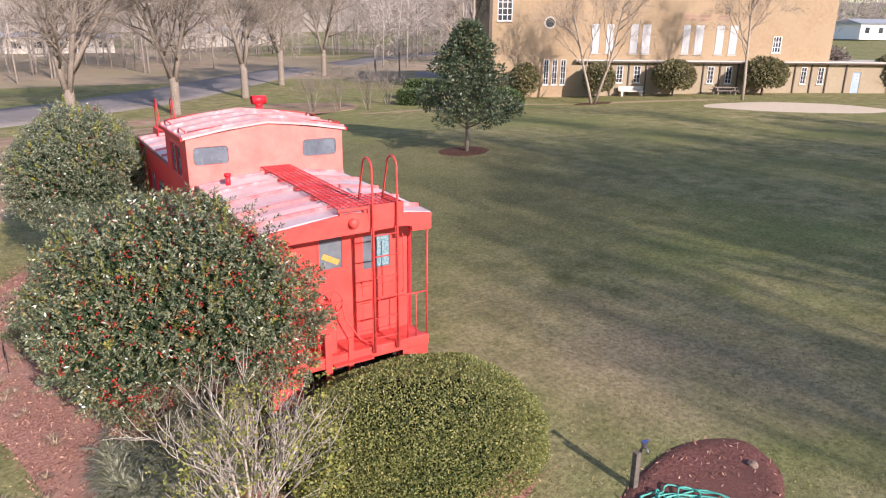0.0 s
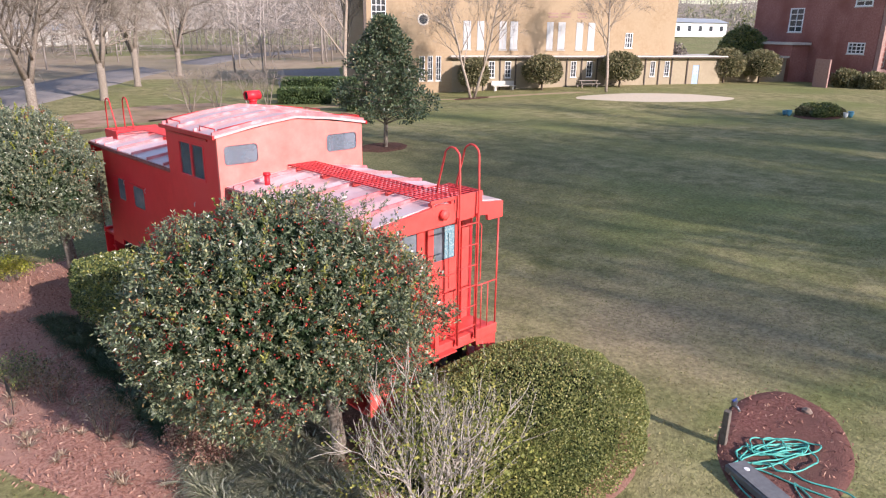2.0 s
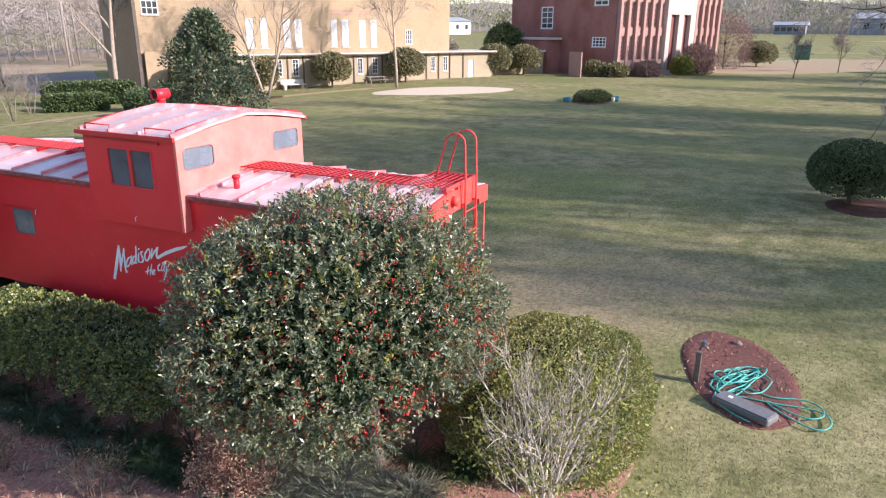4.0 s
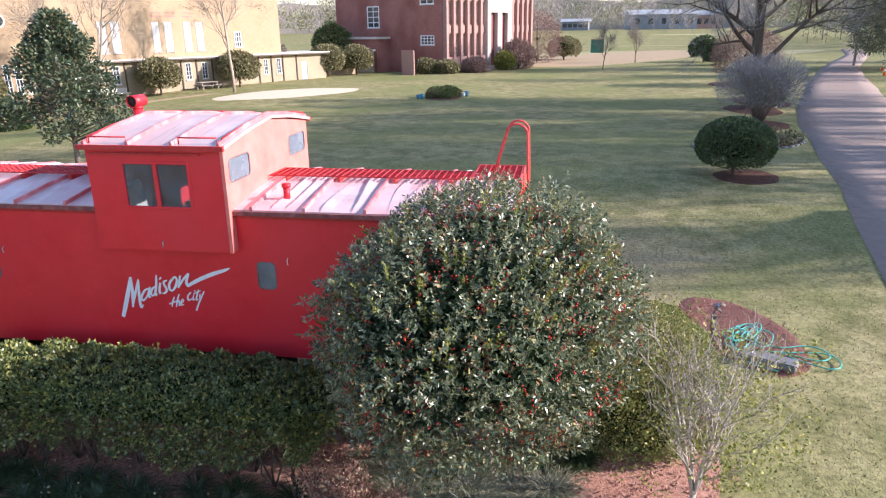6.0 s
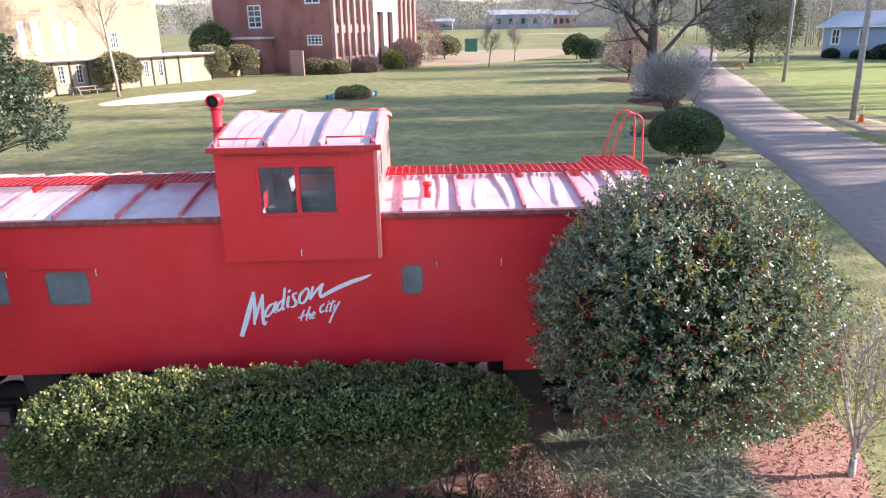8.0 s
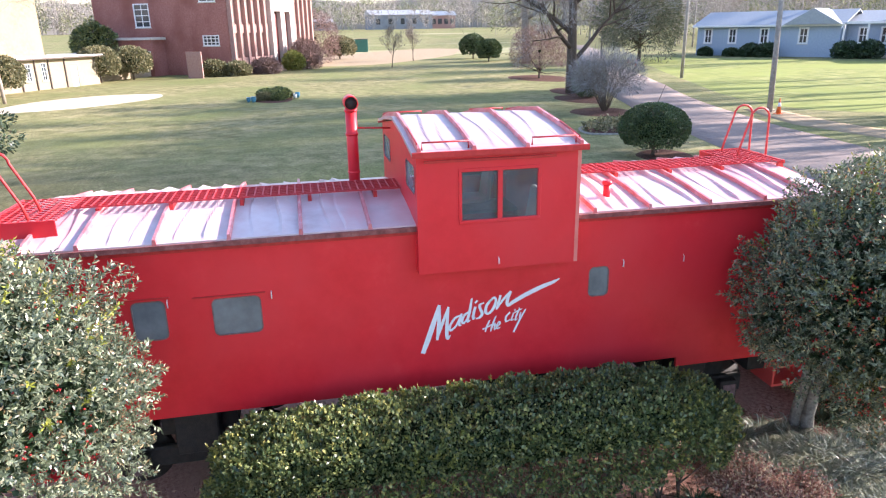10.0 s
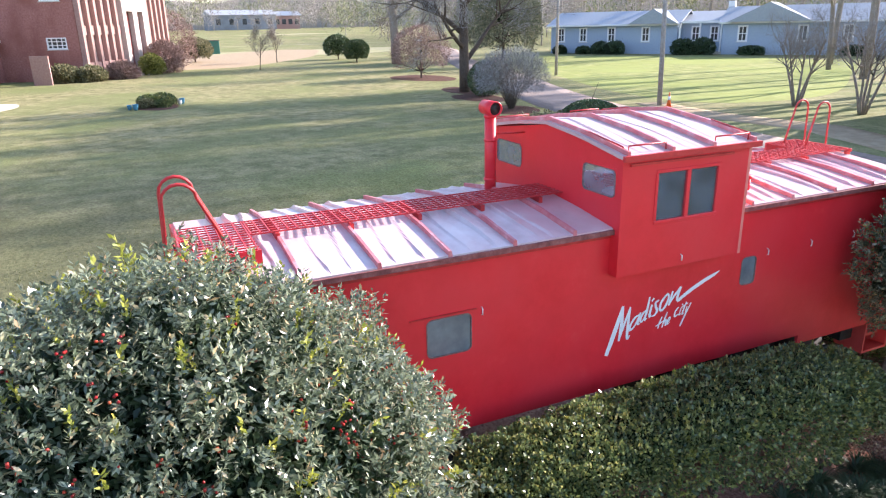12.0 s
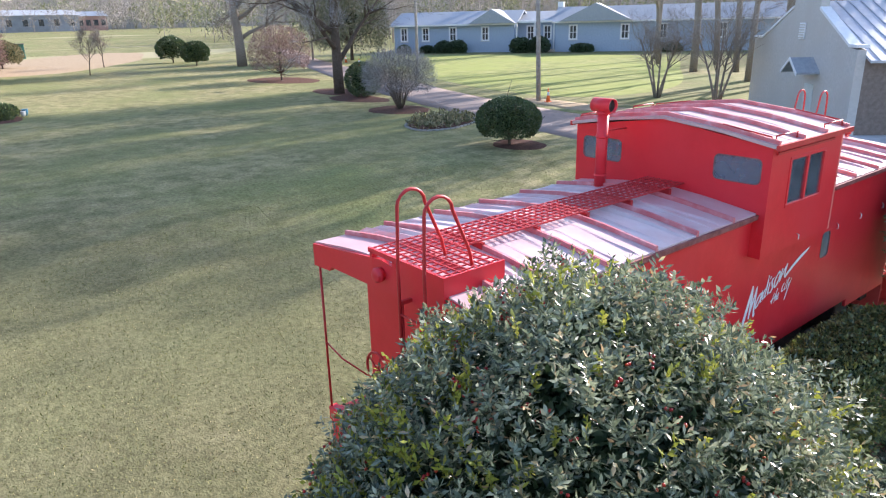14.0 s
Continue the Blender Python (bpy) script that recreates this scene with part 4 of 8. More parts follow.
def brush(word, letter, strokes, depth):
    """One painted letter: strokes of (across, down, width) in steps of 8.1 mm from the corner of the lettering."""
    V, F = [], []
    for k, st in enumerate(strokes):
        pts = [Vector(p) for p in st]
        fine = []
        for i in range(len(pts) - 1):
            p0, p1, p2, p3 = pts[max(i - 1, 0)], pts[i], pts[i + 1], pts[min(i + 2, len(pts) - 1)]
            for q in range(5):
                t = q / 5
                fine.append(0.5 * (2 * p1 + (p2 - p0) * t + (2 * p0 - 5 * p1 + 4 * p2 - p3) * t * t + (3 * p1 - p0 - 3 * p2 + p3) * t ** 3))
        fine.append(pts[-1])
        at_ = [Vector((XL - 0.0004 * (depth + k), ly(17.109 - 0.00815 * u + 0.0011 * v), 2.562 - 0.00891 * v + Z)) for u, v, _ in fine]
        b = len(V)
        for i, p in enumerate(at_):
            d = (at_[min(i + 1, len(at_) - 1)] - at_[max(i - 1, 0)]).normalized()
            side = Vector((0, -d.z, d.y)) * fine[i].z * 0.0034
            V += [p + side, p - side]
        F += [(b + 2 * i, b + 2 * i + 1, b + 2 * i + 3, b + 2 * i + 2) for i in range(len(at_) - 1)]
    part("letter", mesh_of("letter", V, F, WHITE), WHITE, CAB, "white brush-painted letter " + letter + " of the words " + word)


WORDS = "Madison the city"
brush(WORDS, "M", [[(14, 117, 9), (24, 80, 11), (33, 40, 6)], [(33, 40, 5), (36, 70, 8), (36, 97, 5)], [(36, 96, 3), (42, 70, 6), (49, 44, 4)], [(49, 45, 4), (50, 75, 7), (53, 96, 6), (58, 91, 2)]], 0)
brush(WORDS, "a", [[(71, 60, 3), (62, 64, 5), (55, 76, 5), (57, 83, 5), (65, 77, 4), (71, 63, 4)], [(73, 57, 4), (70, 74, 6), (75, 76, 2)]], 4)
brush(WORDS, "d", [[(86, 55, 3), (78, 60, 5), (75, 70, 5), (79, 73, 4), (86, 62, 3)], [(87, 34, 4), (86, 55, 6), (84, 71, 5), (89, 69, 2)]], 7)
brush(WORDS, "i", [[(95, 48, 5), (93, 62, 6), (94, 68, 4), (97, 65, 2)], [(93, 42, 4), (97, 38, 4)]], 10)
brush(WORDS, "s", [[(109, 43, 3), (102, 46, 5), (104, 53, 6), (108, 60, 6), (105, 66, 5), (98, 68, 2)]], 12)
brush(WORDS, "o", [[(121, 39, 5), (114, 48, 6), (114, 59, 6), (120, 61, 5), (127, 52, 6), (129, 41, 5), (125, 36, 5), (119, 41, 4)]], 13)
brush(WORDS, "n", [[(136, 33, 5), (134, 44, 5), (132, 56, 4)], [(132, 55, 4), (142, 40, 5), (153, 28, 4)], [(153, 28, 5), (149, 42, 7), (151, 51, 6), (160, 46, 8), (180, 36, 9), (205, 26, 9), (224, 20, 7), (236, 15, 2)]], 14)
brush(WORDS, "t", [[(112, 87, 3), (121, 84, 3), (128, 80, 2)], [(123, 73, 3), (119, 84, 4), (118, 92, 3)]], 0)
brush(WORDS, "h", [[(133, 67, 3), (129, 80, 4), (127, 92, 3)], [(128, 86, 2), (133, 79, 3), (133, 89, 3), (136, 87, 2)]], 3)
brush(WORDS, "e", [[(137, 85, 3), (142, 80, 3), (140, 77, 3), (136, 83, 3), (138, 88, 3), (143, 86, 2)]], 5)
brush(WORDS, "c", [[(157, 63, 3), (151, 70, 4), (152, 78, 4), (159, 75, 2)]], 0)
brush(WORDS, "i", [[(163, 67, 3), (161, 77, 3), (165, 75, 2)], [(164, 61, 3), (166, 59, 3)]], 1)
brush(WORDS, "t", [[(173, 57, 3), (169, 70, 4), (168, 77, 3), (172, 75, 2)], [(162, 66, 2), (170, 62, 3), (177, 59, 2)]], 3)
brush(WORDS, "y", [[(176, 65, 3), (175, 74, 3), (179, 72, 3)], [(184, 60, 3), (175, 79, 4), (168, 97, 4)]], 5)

# ---- roads, beds and paths ----


def smooth_loop(pts, k=5):
    out, n = [], len(pts)
    for i in range(n):
        p0, p1, p2, p3 = (Vector((*pts[(i + j) % n], 0)) for j in (-1, 0, 1, 2))
        for s in range(k):
            t = s / k
            q = 0.5 * (2 * p1 + (p2 - p0) * t + (2 * p0 - 5 * p1 + 4 * p2 - p3) * t * t + (3 * p1 - p0 - 3 * p2 + p3) * t ** 3)
            out.append((q.x, q.y))
    return out


def strip(name, line, lift, mat, label, category):
    """A road: rows of (x, y, half width) along its middle, laid on the ground with turned-down edges."""
    V, F = [], []
    dense = []
    for (x0, y0, w0), (x1, y1, w1) in zip(line, line[1:]):
        n = max(2, int(math.hypot(x1 - x0, y1 - y0) / 2.5))
        dense += [(x0 + (x1 - x0) * i / n, y0 + (y1 - y0) * i / n, w0 + (w1 - w0) * i / n) for i in range(n)]
    dense.append(line[-1])
    for i, (x, y, w) in enumerate(dense):
        a, b = dense[max(i - 2, 0)], dense[min(i + 2, len(dense) - 1)]
        d = Vector((b[0] - a[0], b[1] - a[1])).normalized()
        wj = w + 0.05 * math.sin(i * 1.7) + 0.04 * math.sin(i * 0.6 + 1)
        for k, dz in ((-1.01, -0.06), (-1, lift), (-0.5, lift), (0, lift + 0.01), (0.5, lift), (1, lift), (1.01, -0.06)):
            px, py = x - d.y * wj * k, y + d.x * wj * k
            V.append((px, py, ground_z(px, py) + dz))
    for i in range(len(dense) - 1):
        for k in range(6):
            a = i * 7 + k
            F.append((a, a + 1, a + 8, a + 7))
    return tagged(part(name, mesh_of(name, V, F, mat, True), mat), label, category, "", "structure")


strip("road", [(-60, -46, 3.4), (-14, -11, 3.4), (-4, -4.2, 3.4), (3, -1.4, 3.4), (9, -0.8, 3.55), (17, -2.3, 3.3), (27, -4.0, 2.8), (36, -6.0, 2.7), (44, -8.3, 2.75), (54, -11.9, 2.9), (66, -15.9, 2.8), (78, -20.0, 2.5), (100, -28, 2.2), (140, -45, 2), (240, -78, 2)], 0.03, ROAD, "worn pinkish-grey asphalt drive beside the lawn", "road")
strip("street", [(-90, 16, 5.5), (-25, 47.5, 5.5), (-2, 61.5, 5), (8, 70, 4.8), (16, 80, 4.5), (25, 93, 4.5), (37, 109, 4.5), (70, 138, 4.5), (140, 190, 4.5)], 0.03, material("street_asphalt", [(0.3, (0.19, 0.172, 0.165)), (0.7, (0.30, 0.275, 0.26))], 2, 10, 0.9, spec=0.1, big=(0.23, 0.205, 0.19), big_scale=0.2), "grey asphalt street beyond the trees", "road")
sheet("driveway", [(14, -6.5), (10.5, -2.2), (4, -3.5), (2, -8), (8, -13)], 0.05, material("pale_concrete", [(0.3, (0.42, 0.42, 0.42)), (0.7, (0.55, 0.55, 0.54))], 3, 8, 0.85, big=(0.38, 0.37, 0.36)), "pale concrete drive in front of the stucco house", "driveway")
strip("path", [(34, -10.6, 0.9), (27, -9.3, 1.3), (20, -10.2, 1.4), (13, -7.4, 1.4)], 0.02, PATHM, "worn earth verge between the drive and the house", "path")
sheet("sand_patch", oval(56.4, 36.0, 7.9, 4.9, 44, 0.04, 3, radians(-38)), 0.03, SAND, "pale oval sand play patch on the lawn", "sand")
sheet("path", oval(47, 49.2, 14, 0.9, 40, 0.03, 5, radians(-26)), 0.025, PATHM, "worn earth path along the building", "path")
sheet("path", oval(29, 52.5, 9, 0.7, 40, 0.03, 8, radians(4)), 0.025, PATHM, "worn earth path along the building", "path")
sheet("field", oval(142, -2, 46, 14, 40, 0.05, 9, radians(-22)), 0.04, PATHM, "bare tan ground beyond the lawn", "field")
GREENER = material("green_lawn", [(0.3, (0.15, 0.18, 0.055)), (0.5, (0.25, 0.265, 0.085)), (0.7, (0.36, 0.34, 0.14))], 0.8, 12, 0.95, spec=0.1, bump=0.5, bump_scale=20, big=(0.27, 0.30, 0.085), big_scale=0.08)
FIELDG = material("pale_field_grass", [(0.3, (0.24, 0.24, 0.115)), (0.5, (0.34, 0.32, 0.165)), (0.7, (0.44, 0.39, 0.235))], 0.4, 12, 0.95, spec=0.1, big=(0.38, 0.33, 0.2), big_scale=0.04)
sheet("lawn", smooth_loop([(30, -13), (40, -12.5), (52, -16.5), (78, -26), (104, -37), (98, -48), (72, -62), (55, -62), (40, -42), (29, -24)]), 0.015, GREENER, "bright yellow-green lawn before the long house", "lawn", rings=12)
sheet("lawn", smooth_loop([(135, -20), (150, 22), (230, 30), (290, -20), (280, -75), (190, -60), (150, -40)]), 0.012, FIELDG, "pale sunlit grass beyond the bare ground", "lawn", rings=10)
sheet("parking_lot", [(37, 70), (45.5, 68.5), (52, 78), (64, 95), (54, 98), (44, 82)], 0.03, bpy.data.materials["street_asphalt"], "dark asphalt lot in the shade of the building", "parking lot")
BED = smooth_loop([(3.0, 7.55), (5.3, 7.5), (6.45, 8.5), (6.6, 10.2), (5.8, 11.3), (5.75, 16), (5.7, 21.8), (4.2, 24.6), (1.5, 25.0), (-0.5, 24.0), (-1.6, 22.2), (-2.5, 18.2), (-2.0, 14.9), (-1.4, 13.2), (-0.85, 11.2), (-0.2, 9.2), (1.3, 8.05)])
sheet("mulch_bed", BED, 0.05, MULCH, "planting bed of reddish pine mulch round the caboose", "mulch bed", rings=10)
ISLAND = oval(7.72, 6.47, 2.12, 1.05, 40, 0.03, 2, radians(14))
sheet("mulch_bed", ISLAND, 0.05, MULCH_I, "small oval bed of red mulch round a water tap", "mulch bed", rings=8)
for cx, cy, rx, ry, sd in ((20.8, 3.3, 1.5, 1.3, 11), (36.0, -0.7, 2.6, 2.2, 12), (44.0, -2.6, 3.4, 2.0, 13), (66, -7.2, 5.5, 3.4, 14), (19.25, 30.7, 1.6, 1.2, 15), (49.8, -4.6, 4.2, 2.2, 16), (45.9, 49.3, 2.4, 1.3, 18)):
    sheet("mulch_bed", oval(cx, cy, rx, ry, 32, 0.05, sd), 0.04, MULCH_D, "round bed of dark mulch under a shrub", "mulch bed")


SOIL = material("leaf_strewn_soil", [(0.28, (0.15, 0.12, 0.06)), (0.42, (0.27, 0.185, 0.125)), (0.56, (0.40, 0.27, 0.20)), (0.75, (0.48, 0.36, 0.26))], 0.55, 14, 0.95, spec=0.1, bump=0.5, bump_scale=18, big=(0.30, 0.23, 0.14), big_scale=0.25)
sheet("bare_ground", smooth_loop([(-9, 25.5), (-3.6, 26.5), (-0.9, 30), (0.3, 37), (2.5, 43.5), (8, 48.5), (16, 53.5), (25, 56), (27, 62), (19, 63.5), (9, 58), (0, 52), (-10, 44), (-15, 33)]), 0.018, SOIL, "tan bare ground strewn with dead leaves under the trees", "ground", rings=12)


def inside(x, y, poly):
    c = False
    for (x0, y0), (x1, y1) in zip(poly, poly[1:] + poly[:1]):
        if (y0 > y) != (y1 > y) and x < (x1 - x0) * (y - y0) / (y1 - y0) + x0:
            c = not c
    return c


# bark chips strewn over the beds
rng = np.random.default_rng(5)
chips = []
while len(chips) < 15000:
    x, y = (rng.uniform(-1.9, 3.0), rng.uniform(7, 25)) if rng.random() < 0.94 else (rng.uniform(5.4, 9.5), rng.uniform(4.6, 8.2))
    if inside(x, y, BED) or inside(x, y, ISLAND):
        chips.append((x, y, ground_z(x, y) + 0.05))
tagged(leaves("bark_chips", np.array(chips), np.tile([0, 0, 0.25], (len(chips), 1)), 0.085, 0.012, CHIP, None, "", rng, 1.0, 0.1), "loose red bark chips and pine straw on the bed", "mulch", "", "stuff")
# short grass blades round the near lawn
pts = []
for _ in range(130000):
    x, y = rng.uniform(-6, 20), rng.uniform(0, 32)
    if math.hypot(x - 5, y - 14) < 16 and not (inside(x, y, BED) or inside(x, y, ISLAND)) and not (y < 5 and y < 3.4 - 0.25 * x + 2):
        pts.append((x, y, ground_z(x, y)))
GRASSB = material("grass_blade", [(0.0, (0.11, 0.125, 0.04)), (0.5, (0.21, 0.21, 0.075)), (0.8, (0.32, 0.285, 0.13)), (1.0, (0.42, 0.35, 0.19))], island=True, rough=0.9, spec=0.1)
tagged(leaves("grass_blades", np.array(pts), np.tile([0, 0, 0.55], (len(pts), 1)), 0.052, 0.007, GRASSB, None, "", rng, 0.8, 0.1), "short mixed green and dry grass blades", "grass", "", "stuff")

# ---- trees and shrubs ----


def blob(name, radii, centre, mat, parent, seed, rough=0.08, low=-0.9):
    bm = bmesh.new()
    bmesh.ops.create_icosphere(bm, subdivisions=3, radius=1)
    for v in bm.verts:
        k = 1 + rough * noise.noise(v.co * 3 + Vector((seed, 0, 0))) * 2
        z = max(v.co.z, low)
        v.co = Vector((v.co.x * radii[0] * k + centre[0], v.co.y * radii[1] * k + centre[1], z * radii[2] * k + centre[2]))
    return part(name, bm, mat, parent, "", True)


def twig_lines(rng, base, top_pts, r0, r1, bend=0.15):
    out = []
    for t in top_pts:
        b, t = Vector(base), Vector(t)
        m1 = b.lerp(t, 0.35) + Vector(rng.normal(size=3)) * bend * (t - b).length * 0.4
        m2 = b.lerp(t, 0.7) + Vector(rng.normal(size=3)) * bend * (t - b).length * 0.4
        out.append(([b, m1, m2, t], [r0, r0 * 0.75, r0 * 0.5, r1]))
    return out


def holly(at, centre, radii, n, seed, label, clip=None, berries=1100, leafm=HOLLY, lean=0.0, taper=0.0, shoots=0, low_cut=-0.72):
    """A big clipped holly: short trunks, limbs, a lumpy crown of glossy leaves in sprays, and red berries."""
    t = empty("holly", at, label, "holly bush", "hollies by the caboose")
    rng = np.random.default_rng(seed)
    c = Vector(centre) - Vector(at)
    low = c.z - radii[2] * 0.55
    for dx, dy in ((0, 0), (0.16, 0.1)):
        tube("trunk", [(dx, dy, -0.05), (dx * 0.8, dy + 0.03, 0.35), (dx * 0.5 + c.x * 0.2, dy + c.y * 0.2, low + 0.2), (c.x * 0.6, c.y * 0.6, c.z)], [0.11, 0.09, 0.075, 0.04], BARK, t, 10)
    lines = twig_lines(rng, (c.x * 0.3, c.y * 0.3, low + 0.1), [c + Vector(v) for v in (np.clip(rng.normal(size=(26, 3)), -1, 1) * np.array(radii) * 0.5)], 0.03, 0.008)
    tubes("limb_work", lines, BARK, t, 5)

    def keep(p, g):
        p = lobed(p)
        p[:, 1] += lean * (p[:, 0] - c.x)
        k_ = 1 - taper * (p[:, 2] - c.z) / radii[2]
        p[:, 0], p[:, 1] = c.x + (p[:, 0] - c.x) * k_, c.y + (p[:, 1] - c.y) * k_
        if clip is None:
            return p, g
        w = p + np.array(at)
        ok = clip(w)
        return p[ok], g[ok]
    # sprays: leaves set round short outward shoots
    k = 14
    lobes = rng.normal(size=(26, 3))
    lobes /= np.linalg.norm(lobes, axis=1, keepdims=True)
    size = rng.uniform(-0.7, 0.8, 26) * (lobes[:, 2] > -0.3)

    def lobed(q):
        """Swell and hollow the crown in shoulders about half a metre wide."""
        d = (q - np.array(c)) / np.array(radii)
        u = d / np.linalg.norm(d, axis=1, keepdims=True)
        f = 1 + 0.085 * (np.exp(-((u[:, None] - lobes[None]) ** 2).sum(-1) / 0.075) * size).sum(1)
        return np.array(c) + (q - np.array(c)) * f[:, None]
    p, g = lumpy(rng, n // k, radii, (300, 0.13), 0.24, low_cut, c, 0.013)
    p, g = keep(p, g)
    m = len(p)
    ax = g + 0.35 * rng.normal(size=(m, 3)) + np.array([0, 0, 0.35])
    ax /= np.linalg.norm(ax, axis=1, keepdims=True)
    ln = rng.uniform(0.1, 0.3, (m, 1)) * np.where(rng.random((m, 1)) < 0.05, 1.4, 1.0)
    ax, ln, p = np.repeat(ax, k, 0), np.repeat(ln, k, 0), np.repeat(p, k, 0)
    f = np.tile(np.linspace(0, 1, k) ** 0.55, m)[:, None]
    rad = rng.normal(size=(m * k, 3))
    rad -= (rad * ax).sum(1, keepdims=True) * ax
    rad /= np.linalg.norm(rad, axis=1, keepdims=True)
    leaves("crown", p + ax * ln * (f - 0.35), ax * (0.3 + 0.45 * f) + rad * (1.05 - 0.25 * f), 0.062, 0.0118, leafm, t, "glossy dark green holly leaves", rng, 0.15, 0.4)
    # long pale shoots of new growth on the upper side
    p, g = keep(*lumpy(rng, 180 + shoots, [r * 0.98 for r in radii], (60, 0.1), 0.1, 0.05, c))
    far = (p[:, 0] - c.x) / radii[0] * 0.5 + (p[:, 1] - c.y) / radii[1] * 0.55 + rng.normal(0, 0.16, len(p))
    ok = (far > 0.36) & (far < 0.72) | (rng.random(len(p)) < (0.08 if shoots else 1))
    p, g = p[ok], g[ok]
    m, k = len(p), 16
    ax = g + 0.3 * rng.normal(size=(m, 3)) + np.array([0, 0, 0.9])
    ax /= np.linalg.norm(ax, axis=1, keepdims=True)
    ln = np.repeat(rng.uniform(0.12, 0.28, (m, 1)), k, 0)
    ax, p = np.repeat(ax, k, 0), np.repeat(p, k, 0)
    f = np.tile(np.linspace(0, 1, k), m)[:, None]
    rad = rng.normal(size=(m * k, 3))
    # the brighter leaf stands in for light glowing through the far shoots
    leaves("new_growth", p + ax * ln * f, ax * 0.7 + rad * 0.45, 0.058, 0.013, BRIGHT_L if shoots else YEL_L, t, "yellow-green tips of new growth", rng, 0.15, 0.4)
    # dark inner leaves and a near-black core put shade into the crown's gaps
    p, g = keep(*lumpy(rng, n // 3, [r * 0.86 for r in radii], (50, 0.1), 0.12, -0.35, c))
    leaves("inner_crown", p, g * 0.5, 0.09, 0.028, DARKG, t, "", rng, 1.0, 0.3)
    core = blob("crown_shade_core", [r * 0.68 for r in radii], c, CORE, t, seed, low=-0.4)
    if clip is not None:
        for v in core.data.vertices:
            if v.co.x + at[0] > 2.2:
                v.co.x = 2.2 - at[0]
    # berries in little bunches
    p, g = keep(*lumpy(rng, berries, radii, (70, 0.10), 0.08, -0.8, c))
    p, g = p[rng.random(len(p)) < 0.35 + 0.65 * (np.sin(p[:, 0] * 4.1) * np.sin(p[:, 1] * 3.3 + 1) * np.sin(p[:, 2] * 4.7) > 0.05)], g
    V, F = [], []
    ico = bmesh.new()
    bmesh.ops.create_icosphere(ico, subdivisions=1, radius=0.0125)
    iv, jf = [v.co.copy() for v in ico.verts], [[v.index for v in f.verts] for f in ico.faces]
    ico.free()
    for a, d in zip(p, g):
        for _ in range(int(rng.integers(2, 6))):
            o = Vector(a) + Vector(rng.normal(size=3)) * 0.03 + Vector(d) * 0.02
            b = len(V)
            V += [o + v for v in iv]
            F += [[b + i for i in f] for f in jf]
    part("fruit", mesh_of("fruit", V, F, BERRY, True), BERRY, t, "scattered bunches of red berries")["kind"] = "stuff"
    return t


def off_body(w):
    return ~((w[:, 0] > 2.45) & (w[:, 1] > 11.5) & (w[:, 1] < 21.6)) & ~((w[:, 0] > 2.3) & (w[:, 1] > 10.9) & (w[:, 1] < 22.3) & (w[:, 2] > 0.4))


def clear_of_trunk(w):
    """Off the car's body, and lifted off the ground towards the hedge and the boxwood."""
    skirt = 0.72 + 0.6 * np.clip((w[:, 0] - 0.15) / 0.7, 0, 1) - 0.4 * np.clip((w[:, 0] - 1.6) / 0.5, 0, 1) + 0.3 * np.clip(w[:, 1] - 11.6, 0, 1) + 0.5 * np.clip(10.7 - w[:, 1], 0, 1) * np.clip(w[:, 0], 0, 1)
    return off_body(w) & (w[:, 2] > skirt)


holly((2.1, 11.25, -0.37), (1.26, 11.22, 2.30), (1.82, 1.73, 1.58), 92000, 1, "large rounded holly with red berries at the end of the caboose", clear_of_trunk, 1900, lean=-0.23, low_cut=-0.92)
holly((2.0, 23.6, -0.37), (0.97, 22.6, 2.44), (1.74, 2.14, 1.62), 92000, 2, "large rounded holly with few berries by the caboose", off_body, 420, HOLLY_LIT, taper=0.21, shoots=1500)


